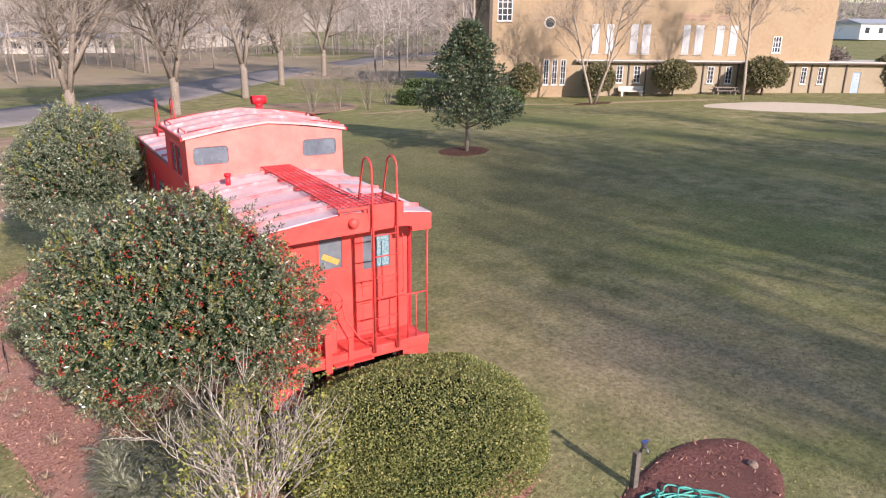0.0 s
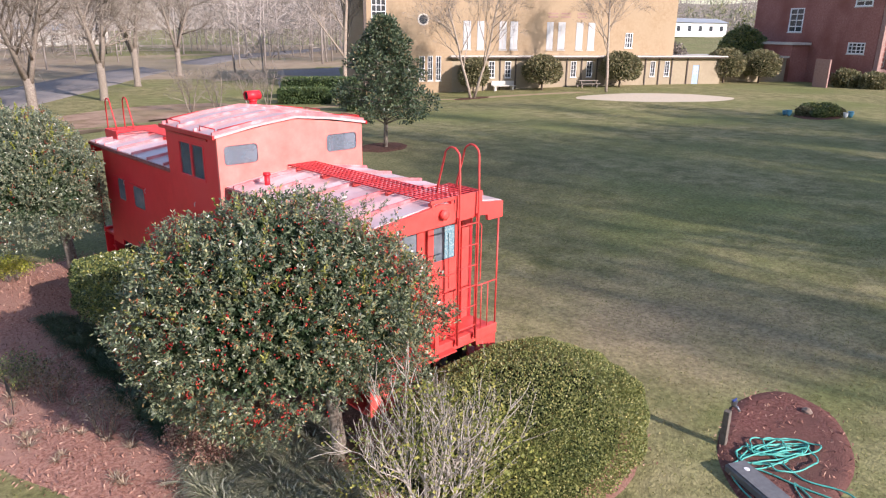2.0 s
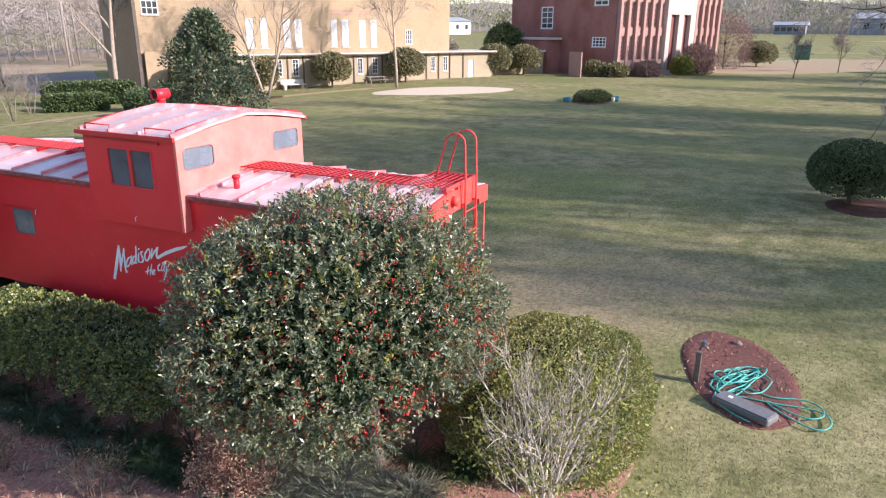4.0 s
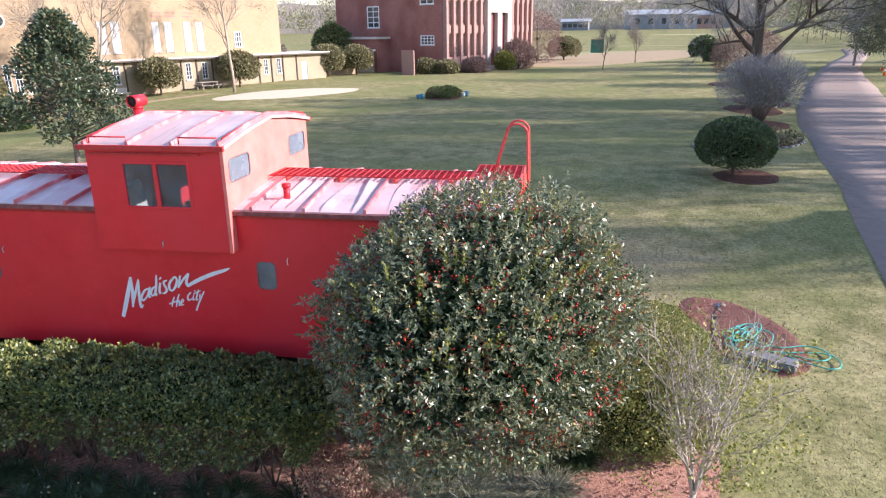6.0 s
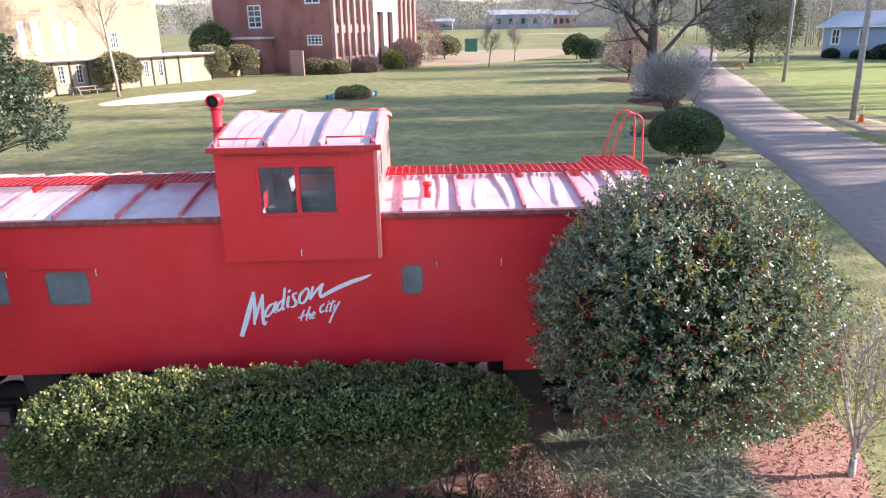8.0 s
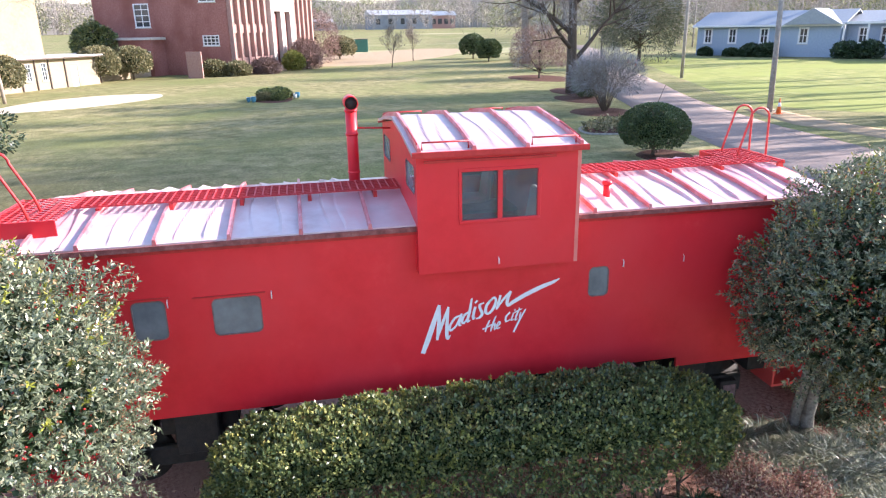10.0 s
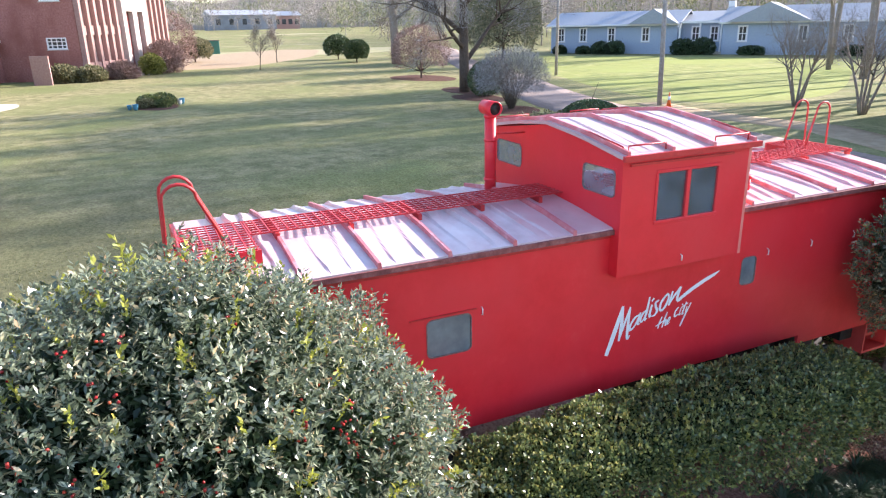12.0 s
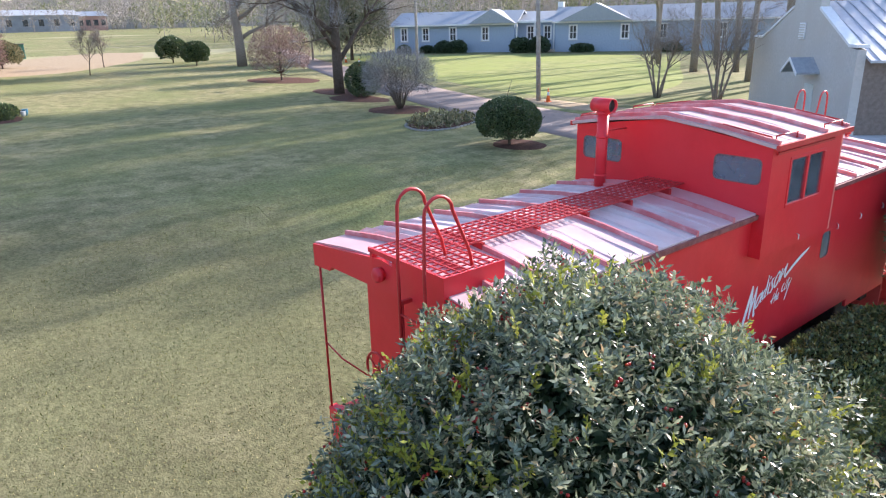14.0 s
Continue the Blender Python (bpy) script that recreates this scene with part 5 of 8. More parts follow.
def hedge():
    at = (1.5, 16.52, -0.33)
    t = empty("hedge", at, "long clipped evergreen hedge beside the caboose", "hedge")
    rng = np.random.default_rng(7)
    half = (0.82, 3.34, 0.68)
    c = np.array([0, 0, 0.93])
    p, g = superbox(rng, 54000, half, 3.9, 0.14, -0.66)
    bumps = np.sin(p[:, 1] * 9.1 + 2 * np.sin(p[:, 0] * 5)) * np.sin(p[:, 0] * 8.3 + p[:, 2] * 6.1) + 0.7 * np.sin(p[:, 1] * 17.3 + p[:, 2] * 11) * np.sin(p[:, 0] * 15.7 + 1)
    p = p + g * (0.058 * bumps)[:, None]
    # the lower edge on the open side is ragged, with hollows where the stems show
    low_edge = 0.50 + 0.30 * (0.5 + 0.5 * np.sin(p[:, 1] * 1.9 + 0.9)) * (np.abs(p[:, 1]) < 2.7) + 0.1 * np.sin(p[:, 1] * 7) + 0.45 * np.clip(-2.3 - p[:, 1], 0, 1)
    ok = p[:, 2] + 0.93 > low_edge
    p, g = p[ok], g[ok]
    leaves("foliage", p + c, g, 0.058, 0.02, HEDGE_L, t, "small bright and dark green hedge leaves", rng, 0.8, 0.3, 0.2)
    p, g = superbox(rng, 14000, [h * 0.9 for h in half], 4.5, 0.1, -0.6)
    low_edge = 0.56 + 0.30 * (0.5 + 0.5 * np.sin(p[:, 1] * 1.9 + 0.9)) * (np.abs(p[:, 1]) < 2.7) + 0.45 * np.clip(-2.3 - p[:, 1], 0, 1)
    ok = p[:, 2] + 0.93 > low_edge
    p, g = p[ok], g[ok]
    leaves("inner_foliage", p + c, g * 0.6, 0.05, 0.02, HEDGE_L, t, "", rng, 1.0, 0.3)
    k = 12
    q, h = superbox(rng, 900, half, 3.9, 0.03, -0.1)
    ok = np.sin(q[:, 1] * 1.7 + 0.8) + 0.8 * np.sin(q[:, 1] * 4.3 + q[:, 0] * 3) + rng.normal(0, 0.5, len(q)) > 0.75
    q, h = q[ok], h[ok]
    ax = np.repeat(h * 0.6 + 0.35 * rng.normal(size=h.shape) + np.array([0, 0, 0.6]), k, 0)
    f = np.tile(np.linspace(0, 1, k), len(q))[:, None]
    leaves("new_growth", np.repeat(q, k, 0) + c + ax * f * np.repeat(rng.uniform(0.02, 0.075, (len(q), 1)), k, 0), ax * 0.7 + 0.6 * rng.normal(size=ax.shape), 0.05, 0.016, YEL_L, t, "yellow-green young shoots", rng, 0.2, 0.3)
    # black block in place of the shade within the hedge
    part("foliage_shade_core", boxes(((-0.4, -3.05, 0.85), (0.6, 3.05, 1.4)), bev=0.15), CORE, t)
    lines = []
    for k in range(16):
        y = -2.7 + 5.6 * k / 15 + rng.uniform(-0.1, 0.1)
        b = (rng.uniform(-0.3, 0.1), y, -0.06)
        tops = [(b[0] + rng.uniform(-0.25, 0.25), y + rng.uniform(-0.35, 0.35), rng.uniform(0.7, 1.05)) for _ in range(4)]
        lines += twig_lines(rng, b, tops, 0.018, 0.006)
    tubes("stem_work", lines, BARK_D, t, 5, "bare brown stems under the hedge")
    return t


hedge()


def mound():
    at = (4.3, 9.3, -0.37)
    t = empty("boxwood", at, "broad clipped boxwood mound in front of the caboose", "shrub")
    rng = np.random.default_rng(8)
    p, g = superbox(rng, 78000, (2.0, 1.62, 1.15), 2.6, 0.05, -0.2)
    leaves("foliage", p + np.array([0.05, -0.05, 0.45]), g, 0.036, 0.013, BOX_L, t, "fine yellow-green boxwood leaves", rng, 0.8, 0.3, 0.2)
    p, g = superbox(rng, 15000, (1.9, 1.53, 1.06), 2.6, 0.05, -0.4)
    leaves("inner_foliage", p + np.array([0.05, -0.05, 0.45]), g * 0.6, 0.05, 0.018, BOX_L, t, "", rng, 1.0, 0.3)
    blob("foliage_shade_core", (1.72, 1.36, 0.92), (0.05, -0.05, 0.45), CORE, t, 3, low=-0.5)
    return t


mound()


def bare_shrub(at, spread, height, n, seed, label, leaf=1500, mat=BARK, leafm=YEL_L, r=0.016, cat="shrub"):
    t = empty("shrub", at, label, cat)
    rng = np.random.default_rng(seed)
    lines, tips = [], []
    for k in range(n):
        a = rng.uniform(0, 2 * math.pi)
        s = rng.uniform(0.15, 1) ** 0.7 * spread
        top = Vector((s * math.cos(a), s * math.sin(a), height * rng.uniform(0.6, 1.05) * (1 - 0.25 * (s / spread) ** 2)))
        base = Vector((0.12 * math.cos(a), 0.12 * math.sin(a), -0.04))
        m1 = base.lerp(top, 0.3) + Vector((0, 0, 0.12 * height)) + Vector(rng.normal(size=3)) * 0.03
        lines.append(([base, m1, base.lerp(top, 0.65) + Vector(rng.normal(size=3)) * 0.06, top], [r, r * 0.8, r * 0.55, r * 0.25]))
        for f in (0.45, 0.6, 0.75, 0.85, 0.95):
            o = m1.lerp(top, f)
            for _ in range(2):
                e = o + Vector(rng.normal(size=3)) * 0.17 * height * 0.8 + Vector((0, 0, 0.1 * height))
                lines.append(([o, o.lerp(e, 0.5) + Vector(rng.normal(size=3)) * 0.02, e], [r * 0.35, r * 0.28, r * 0.14]))
                tips += [e, o.lerp(e, 0.6), o.lerp(e, 0.8)]
    tubes("stem_work", lines, mat, t, 4, "pale grey branching stems")
    if leaf:
        k = rng.integers(0, len(tips), leaf)
        p = np.array([tips[i][:] for i in k]) + rng.normal(size=(leaf, 3)) * 0.05
        leaves("leaves", p, np.tile([0, 0, 0.5], (leaf, 1)), 0.045, 0.014, leafm, t, "sparse yellow-green leaves", rng, 0.9)
    return t



bare_shrub((-0.3, 14.5, -0.37), 0.5, 0.75, 22, 22, "small dry brown shrub on the mulch", 300, BARK, DRY_L, 0.009)
bare_shrub((-0.55, 16.3, -0.37), 0.5, 0.7, 22, 23, "small dry brown shrub on the mulch", 700, BARK, DRY_L, 0.009)
bare_shrub((-0.9, 17.2, -0.37), 0.55, 0.6, 24, 24, "low shrub with thin green leaves on the mulch", 1500, BARK, HEDGE_L, 0.009)
bare_shrub((0.45, 13.0, -0.37), 0.5, 0.5, 28, 25, "low reddish nandina by the hedge", 2600, BARK, NANDINA, 0.008)
bare_shrub((0.98, 13.2, -0.37), 0.5, 0.6, 30, 29, "reddish nandina with dry leaves by the hedge", 3000, BARK, NANDINA, 0.008)
bare_shrub((0.62, 12.55, -0.37), 0.4, 0.45, 22, 30, "reddish nandina with dry leaves by the hedge", 2200, BARK, NANDINA, 0.008)
bare_shrub((0.55, 23.7, -0.37), 0.6, 0.6, 30, 26, "low bright yellow-green shrub by the bed's edge", 3600, BARK, BRIGHT_L, 0.008)


def tuft(at, n, length, mat, seed, label, name="grass_tuft", width=0.008):
    rng = np.random.default_rng(seed)
    V, F = [], []
    for _ in range(n):
        a = rng.uniform(0, 2 * math.pi)
        l = length * rng.uniform(0.6, 1.15)
        d = Vector((math.cos(a), math.sin(a), 0))
        s = Vector((-d.y, d.x, 0)) * width * rng.uniform(0.6, 1.3)
        o = d * rng.uniform(0, 0.06)
        out = rng.uniform(0.35, 1.0)
        b = len(V)
        for f, k in ((0, 1), (0.45, 0.9), (0.8, 0.6), (1, 0.1)):
            p = o + d * l * out * f + Vector((0, 0, l * (0.95 * f - (0.45 + 0.35 * out) * f * f)))
            V += [p + s * k, p - s * k]
        F += [(b + 2 * i, b + 2 * i + 1, b + 2 * i + 3, b + 2 * i + 2) for i in range(3)]
    ob = part(name, mesh_of(name, V, F, mat, True), mat)
    ob.matrix_basis = pose(*at)
    return tagged(ob, label, "grass tuft", "grass tufts in the bed")


LIRI = leaf_mat("strap_leaf", [(0.0, (0.13, 0.145, 0.085)), (0.5, (0.28, 0.29, 0.19)), (1.0, (0.52, 0.51, 0.40))], 0.4, 0.2)
STRAW = leaf_mat("dry_straw", [(0.0, (0.2, 0.14, 0.09)), (0.5, (0.34, 0.25, 0.17)), (1.0, (0.48, 0.38, 0.28))], 0.8, 0.15)
rg = random.Random(4)
t0 = tuft((0, 0, 0), 110, 0.58, LIRI, 1, "clump of strap-leaved liriope with pale edges")
t1 = tuft((0, 0, 0), 26, 0.24, STRAW, 2, "small dry clump of cut-back grass on the mulch")
t2 = tuft((0, 0, 0), 90, 0.4, DARKG, 3, "dark green strap-leaved clump; some fill in for shade by the holly")
spots0 = [(rg.uniform(0.1, 1.7), rg.uniform(10.6, 12.7)) for _ in range(75)]
spots0 += [(rg.uniform(0.9, 1.7), rg.uniform(10.2, 12.6)) for _ in range(34)]
spots0 += [(rg.uniform(1.4, 2.4), rg.uniform(11.5, 12.9)) for _ in range(26)]
spots1 = [(rg.uniform(-1.6, 0.9), rg.uniform(9.2, 18.5)) for _ in range(84)]
# the last dozen clumps stand in for black shade beside the holly trunk
spots2 = [(rg.uniform(0.3, 1.0), rg.uniform(13.4, 20.2)) for _ in range(84)] + [(rg.uniform(1.9, 2.8), rg.uniform(9.7, 10.8)) for _ in range(12)]
for t, spots in ((t0, spots0), (t1, spots1), (t2, spots2)):
    for i, (x, y) in enumerate(spots):
        m = pose(x, y, ground_z(x, y) + 0.045, 0, 0, rg.uniform(0, 360)) @ Matrix.Scale(rg.uniform(0.75, 1.2), 4)
        if i == 0:
            t.matrix_basis = m
        else:
            c = copy_thing(t, m)
            c.matrix_basis = m


def branchy(rng, h, r, clear, spread, levels, up=0.35, kids=(5, 5, 4, 4), seg=(9, 6, 5, 4, 3), thick=0.55):
    """Lines of a bare tree by level, and the ends where fine twigs sit."""
    lines, ends = [], []

    def grow(p, d, l, rad, lev):
        pts, rs, q = [p.copy()], [rad], p.copy()
        n = 5 if lev == 0 else 4
        for k in range(n):
            d = (d + Vector(rng.normal(size=3)) * (0.05 if lev == 0 else 0.14) + Vector((0, 0, up * 0.22 if lev else 0.05))).normalized()
            q = q + d * l / n
            pts.append(q.copy())
            rs.append(rad * (1 - (0.55 if lev == 0 else 0.7) * (k + 1) / n))
        lines.append((pts, rs, seg[min(lev, len(seg) - 1)]))
        if lev >= levels:
            ends.extend((pts[k], d) for k in range(1, n + 1))
            return
        for k in range(kids[min(lev, len(kids) - 1)] + (4 if lev == 0 else 0)):
            f = (clear + (1 - clear) * (k + 0.5) / (kids[0] + 4)) if lev == 0 else rng.uniform(0.3, 1.0)
            i = min(int(f * n), n - 1)
            o = pts[i].lerp(pts[i + 1], f * n - i)
            a = rng.uniform(0, 2 * math.pi)
            side = d.cross(Vector((math.cos(a), math.sin(a), 0.3))).normalized()
            nd = (d * (1 - spread) + side * spread + Vector((0, 0, up * 0.5))).normalized()
            nl = l * (rng.uniform(0.42, 0.62) * (1.15 - 0.5 * f) if lev == 0 else rng.uniform(0.45, 0.7))
            grow(o, nd, nl, max(rs[i] * thick, 0.006), lev + 1)
        ends.append((pts[-1], d))
    grow(Vector((0, 0, -0.1)), Vector((0, 0, 1)), h * 0.82, r, 0)
    return lines, ends


def bare_tree(at, h, r, seed, label, mat=BARK_D, twig=GREYTWIG, clear=0.25, spread=0.55, levels=3, twigs=5000, tl=0.55, tw=0.007, stems=1, name="tree", group="bare trees", fork=0.0, up=0.35, lift=0.2, thick=0.55, splay=(12, 26)):
    t = empty(name, at, label, "tree", group)
    rng = np.random.default_rng(seed)
    V, F, TV, TF, ends = [], [], [], [], []
    for s in range(stems):
        lines, e = branchy(rng, h * rng.uniform(0.85, 1.0) - fork, r * (0.6 if fork else 1), clear, spread, levels, up, thick=thick)
        a = 2 * math.pi * s / stems + 0.6
        lean = Matrix.Rotation(radians(0 if stems == 1 else rng.uniform(*splay) if fork else 14), 3, Vector((math.cos(a), math.sin(a), 0)))
        off = Vector((0, 0, 0)) if stems == 1 else Vector((0.15 * math.sin(a), -0.15 * math.cos(a), 0))
        if fork:
            off = Vector((0.4 * r * math.sin(a), -0.4 * r * math.cos(a), fork * rng.uniform(0.82, 1.0)))
        for i, (pts, rs, sg) in enumerate(lines):
            tube_arrays([lean @ p + off for p in pts], rs, sg, *((V, F) if i == 0 else (TV, TF)))
        ends += [(lean @ p + off, d) for p, d in e]
    if fork:
        tube_arrays([(0, 0, -0.15), (0, 0, 0.25), (0.02, 0, fork * 0.6), (0, 0, fork + 0.05)], [r * 1.45, r * 1.05, r, r * 1.05], 10, V, F)
    part("trunk", mesh_of("trunk", V, F, mat, True), mat, t)
    part("limb_work", mesh_of("limb_work", TV, TF, mat, True), mat, t)
    k = rng.integers(0, len(ends), twigs)
    p = np.array([ends[i][0][:] for i in k]) + rng.normal(size=(twigs, 3)) * tl * 0.3
    d = np.array([ends[i][1][:] for i in k])
    leaves("crown", p, d, tl, tw, twig, t, "fine bare twigs", rng, 0.55, 0.1, lift)
    return t


def at(x, y, dz=0.0):
    return (x, y, ground_z(x, y) + dz)


# the half-bare shrub at the corner of the bed
sh = bare_tree((1.47, 8.5, -0.37), 2.8, 0.042, 27, "half-bare pale stemmed shrub with sparse yellow-green leaves", PALESTEM, TANTWIG, 0.16, 0.47, 2, 1500, 0.2, 0.0024, 6, "shrub", "", fork=0.4, up=0.5, thick=0.55, splay=(8, 22))
sh["category"] = "shrub"
rng = np.random.default_rng(28)
p, g = lumpy(rng, 5200, (1.05, 1.05, 1.0), (70, 0.4), 0.6, -0.8, (0.1, -0.12, 1.6))
keep = np.sin(p[:, 0] * 5.1 + 1) * np.sin(p[:, 1] * 4.7) * np.sin(p[:, 2] * 5.3 + 2) > -0.12
leaves("foliage", p[keep], g[keep] * 0.6, 0.05, 0.017, YEL_L, sh, "sparse yellow-green leaves", rng, 0.9)

# trees by the lawn and the street
for i, (x, y, h, r, fk) in enumerate(((3.0, 57.5, 15, 0.36, 2.2), (10.4, 58.5, 15, 0.33, 2.8), (19.0, 69.5, 16, 0.34, 3.2), (27.3, 83, 17, 0.34, 4.0), (38, 96, 17, 0.34, 3.6))):
    bare_tree(at(x, y), h, r, 31 + i, "spreading bare hardwood forking low, with pale grey bark, near the street", BARK, TANTWIG, 0.16, 0.6, 3, 17000, 0.75, 0.011 + 0.0012 * i, 4, fork=fk, up=0.3)
bare_tree(at(41, 63), 15, 0.26, 36, "tall bare tree with whitish bark beside the yellow building", BIRCH, clear=0.3, spread=0.5, twigs=6000, tw=0.011)
bare_tree(at(45.9, 49.3), 12, 0.14, 37, "two-stemmed bare tree with pale bark before the yellow building", BIRCH, clear=0.3, spread=0.5, twigs=7000, tw=0.009, stems=2)
bare_tree(at(58.4, 42.4), 12, 0.16, 38, "slender bare tree before the yellow building", BIRCH, clear=0.4, spread=0.55, twigs=6000, tw=0.009)
bare_tree(at(48.5, -3.6), 16, 0.46, 39, "old spreading oak with bare grey limbs by the drive", BARK_D, clear=0.16, spread=0.66, twigs=15000, tw=0.011, tl=0.9, twig=PALETWIG)
bare_tree(at(95, -15.3), 19, 0.75, 50, "broad old oak with a pale trunk beyond the lawn", BARK, clear=0.2, spread=0.7, twigs=15000, tw=0.022, tl=1.3)
for i, (x, y) in enumerate(((20.5, 55.4), (22.7, 55.4), (25.0, 54.4), (28.5, 57.5))):
    bare_tree(at(x, y), 3.6, 0.05, 40 + i, "small bare crape myrtle sapling beside the path", BARK, clear=0.25, levels=2, twigs=900, tl=0.35, tw=0.007, stems=3, group="saplings by the path")
bare_tree(at(27.2, -17.0), 5.8, 0.09, 45, "many-stemmed bare crape myrtle beyond the drive", BARK, clear=0.45, levels=3, twigs=2400, tl=0.4, tw=0.006, stems=5, group="crape myrtles", twig=PALETWIG)
bare_tree(at(22.4, -16.6), 6.2, 0.09, 46, "many-stemmed bare crape myrtle beside the stucco house", BARK, clear=0.45, levels=3, twigs=2400, tl=0.4, tw=0.006, stems=5, group="crape myrtles", twig=PALETWIG)
bare_tree(at(95.5, 4.8), 5.5, 0.07, 47, "thin young bare tree on the far lawn", BARK_D, levels=2, twigs=1500, tw=0.014, group="young trees")
bare_tree(at(114, -1.4), 6, 0.08, 48, "thin young bare tree on the far lawn", BARK_D, levels=2, twigs=1500, tw=0.016, group="young trees")
TALL = bare_tree(at(47.6, -47), 25, 0.27, 49, "tall bare hardwood beyond the drive", BARK, PALETWIG, clear=0.3, spread=0.42, levels=3, twigs=3600, tl=1.4, tw=0.034, group="tall trees beyond the drive", up=0.6, lift=1.0, thick=0.66)
for i, (x, y, k) in enumerate(((41.5, -49.5, 1.35), (34.5, -41, 1.2), (28.5, -32, 1.0), (84, -86, 1.55), (116, -97, 1.4), (53.5, -55, 1.3), (97, -91, 1.5))):
    m = pose(*at(x, y), 0, 0, 50 * i + 20) @ Matrix.Scale(k, 4)
    copy_thing(TALL, m).matrix_basis = m

SPARSE = bare_tree(at(25.0, -31), 24, 0.36, 51, "tall thin-crowned hardwood behind the stucco house", BARK, clear=0.35, spread=0.45, levels=3, twigs=1400, tl=1.4, tw=0.032, group="tall trees beyond the drive", up=0.6, lift=1.0, thick=0.66)
for i, (x, y, k) in enumerate(((29.5, -40, 1.2), (38.0, -39, 1.1), (27.0, -45, 1.15), (21.8, -28, 0.9), (16.4, -29, 0.8), (14.7, -31, 0.72))):
    m = pose(*at(x, y), 0, 0, 70 * i + 35) @ Matrix.Scale(k, 4)
    copy_thing(SPARSE, m).matrix_basis = m


def leafy_tree(pos, crown, radii, n, ll, lw, mat, seed, label, category="tree", name="tree", trunk=0.12, lumps=(60, 0.3), depth=0.35, low=-0.9, group="", bark=BARK_D, heart=0.62):
    t = empty(name, pos, label, category, group)
    rng = np.random.default_rng(seed)
    c = Vector(crown) - Vector(pos)
    tube("trunk", [(0, 0, -0.05), (c.x * 0.2, c.y * 0.2, (c.z - radii[2]) * 0.8), (c.x * 0.6, c.y * 0.6, c.z), (c.x, c.y, c.z + radii[2] * 0.7)], [trunk, trunk * 0.85, trunk * 0.6, trunk * 0.15], bark, t, 9)
    tubes("limb_work", twig_lines(rng, (c.x * 0.3, c.y * 0.3, max(0.2, c.z - radii[2] * 0.8)), [c + Vector(v) for v in rng.normal(size=(24, 3)) * np.array(radii) * 0.55], trunk * 0.35, 0.01), bark, t, 5)
    p, g = lumpy(rng, n, radii, lumps, depth, low, c)
    leaves("crown", p, g * 0.8, ll, lw, mat, t, "", rng, 0.8, 0.3, 0.1)
    # dark core paints the inner shade of the crown
    blob("crown_shade_core", [r * heart for r in radii], c, CORE, t, seed, low=low, rough=0.2)
    return t


def magnolia():
    """An evergreen with tiers of large glossy leaves in a ragged cone."""
    pos = at(19.25, 30.5)
    t = empty("magnolia", pos, "young magnolia with glossy dark leaves on a clean pale trunk", "tree")
    rng = np.random.default_rng(61)
    tube("trunk", [(0, 0, -0.05), (0.03, 0, 1.3), (0, 0.05, 3.5), (0, 0, 6.0)], [0.12, 0.1, 0.07, 0.02], BARK, t, 9)
    P, G, lines = [], [], []
    for k in range(200):
        f = rng.uniform(0, 1) ** 0.8
        z = 1.55 + 4.7 * f
        rmax = 2.85 * (1 - f) ** 0.8 * (0.6 + 0.4 * min(1, f / 0.12)) + 0.15
        a, rr = rng.uniform(0, 2 * math.pi), rmax * rng.uniform(0.35, 1.05)
        c = np.array([rr * math.cos(a), rr * math.sin(a), z])
        m = 84
        v = rng.normal(size=(m, 3))
        v /= np.linalg.norm(v, axis=1, keepdims=True)
        P.append(c + v * np.array([0.42, 0.42, 0.3]) * rng.uniform(0.5, 1, (m, 1)))
        G.append(v + np.array([math.cos(a) * 0.5, math.sin(a) * 0.5, 0.2]))
        lines.append(([Vector((0, 0, max(1.2, z - 0.6))), Vector(c) * 0.6 + Vector((0, 0, z * 0.35)), Vector(c)], [0.025, 0.018, 0.008]))
    tubes("limb_work", lines, BARK, t, 5)
    leaves("crown", np.concatenate(P), np.concatenate(G), 0.17, 0.045, MAG_L, t, "large dark glossy leaves", rng, 0.6, 0.3, 0.1)


magnolia()
leafy_tree(at(20.9, 3.8), (21.0, 3.8, 1.5), (1.55, 1.4, 1.02), 15000, 0.09, 0.03, TOPI_L, 62, "clipped dark evergreen dome on a short trunk", "shrub", "topiary", 0.09, (30, 0.05), 0.12, -0.65)
leafy_tree(at(104.3, -12.1), (104.3, -12.1, 2.13), (1.95, 1.91, 1.59), 3500, 0.3, 0.1, TOPI_L, 63, "round clipped evergreen on the far lawn", "shrub", "topiary", 0.12, (30, 0.08), 0.15, -0.7, "far round shrubs")
leafy_tree(at(116, -12.5), (116, -12.5, 2.5), (2.3, 2.3, 1.9), 3500, 0.32, 0.1, TOPI_L, 64, "round clipped evergreen on the far lawn", "shrub", "topiary", 0.12, (30, 0.08), 0.15, -0.7, "far round shrubs")
leafy_tree(at(127, 10.2), (127, 10.2, 2.5), (3, 3, 2), 3500, 0.35, 0.09, OLIVE_L, 65, "round evergreen near the brick building", "shrub", "topiary", 0.15, (30, 0.12), 0.2, -0.7, "far round shrubs")
leafy_tree(at(66.1, -7.1), (66.1, -7.1, 3.1), (2.9, 3.1, 2.6), 9000, 0.5, 0.016, REDTWIG, 66, "rounded bush of russet bare twigs", "shrub", "bush", 0.12, (40, 0.15), 0.7, -0.6, heart=0.06)
leafy_tree(at(44.9, -3.6), (44.9, -3.6, 1.65), (1.5, 1.3, 1.3), 5000, 0.14, 0.05, TOPI_L, 67, "dark rounded evergreen under the oak", "shrub", "bush", 0.1, (30, 0.1), 0.2, -0.9)
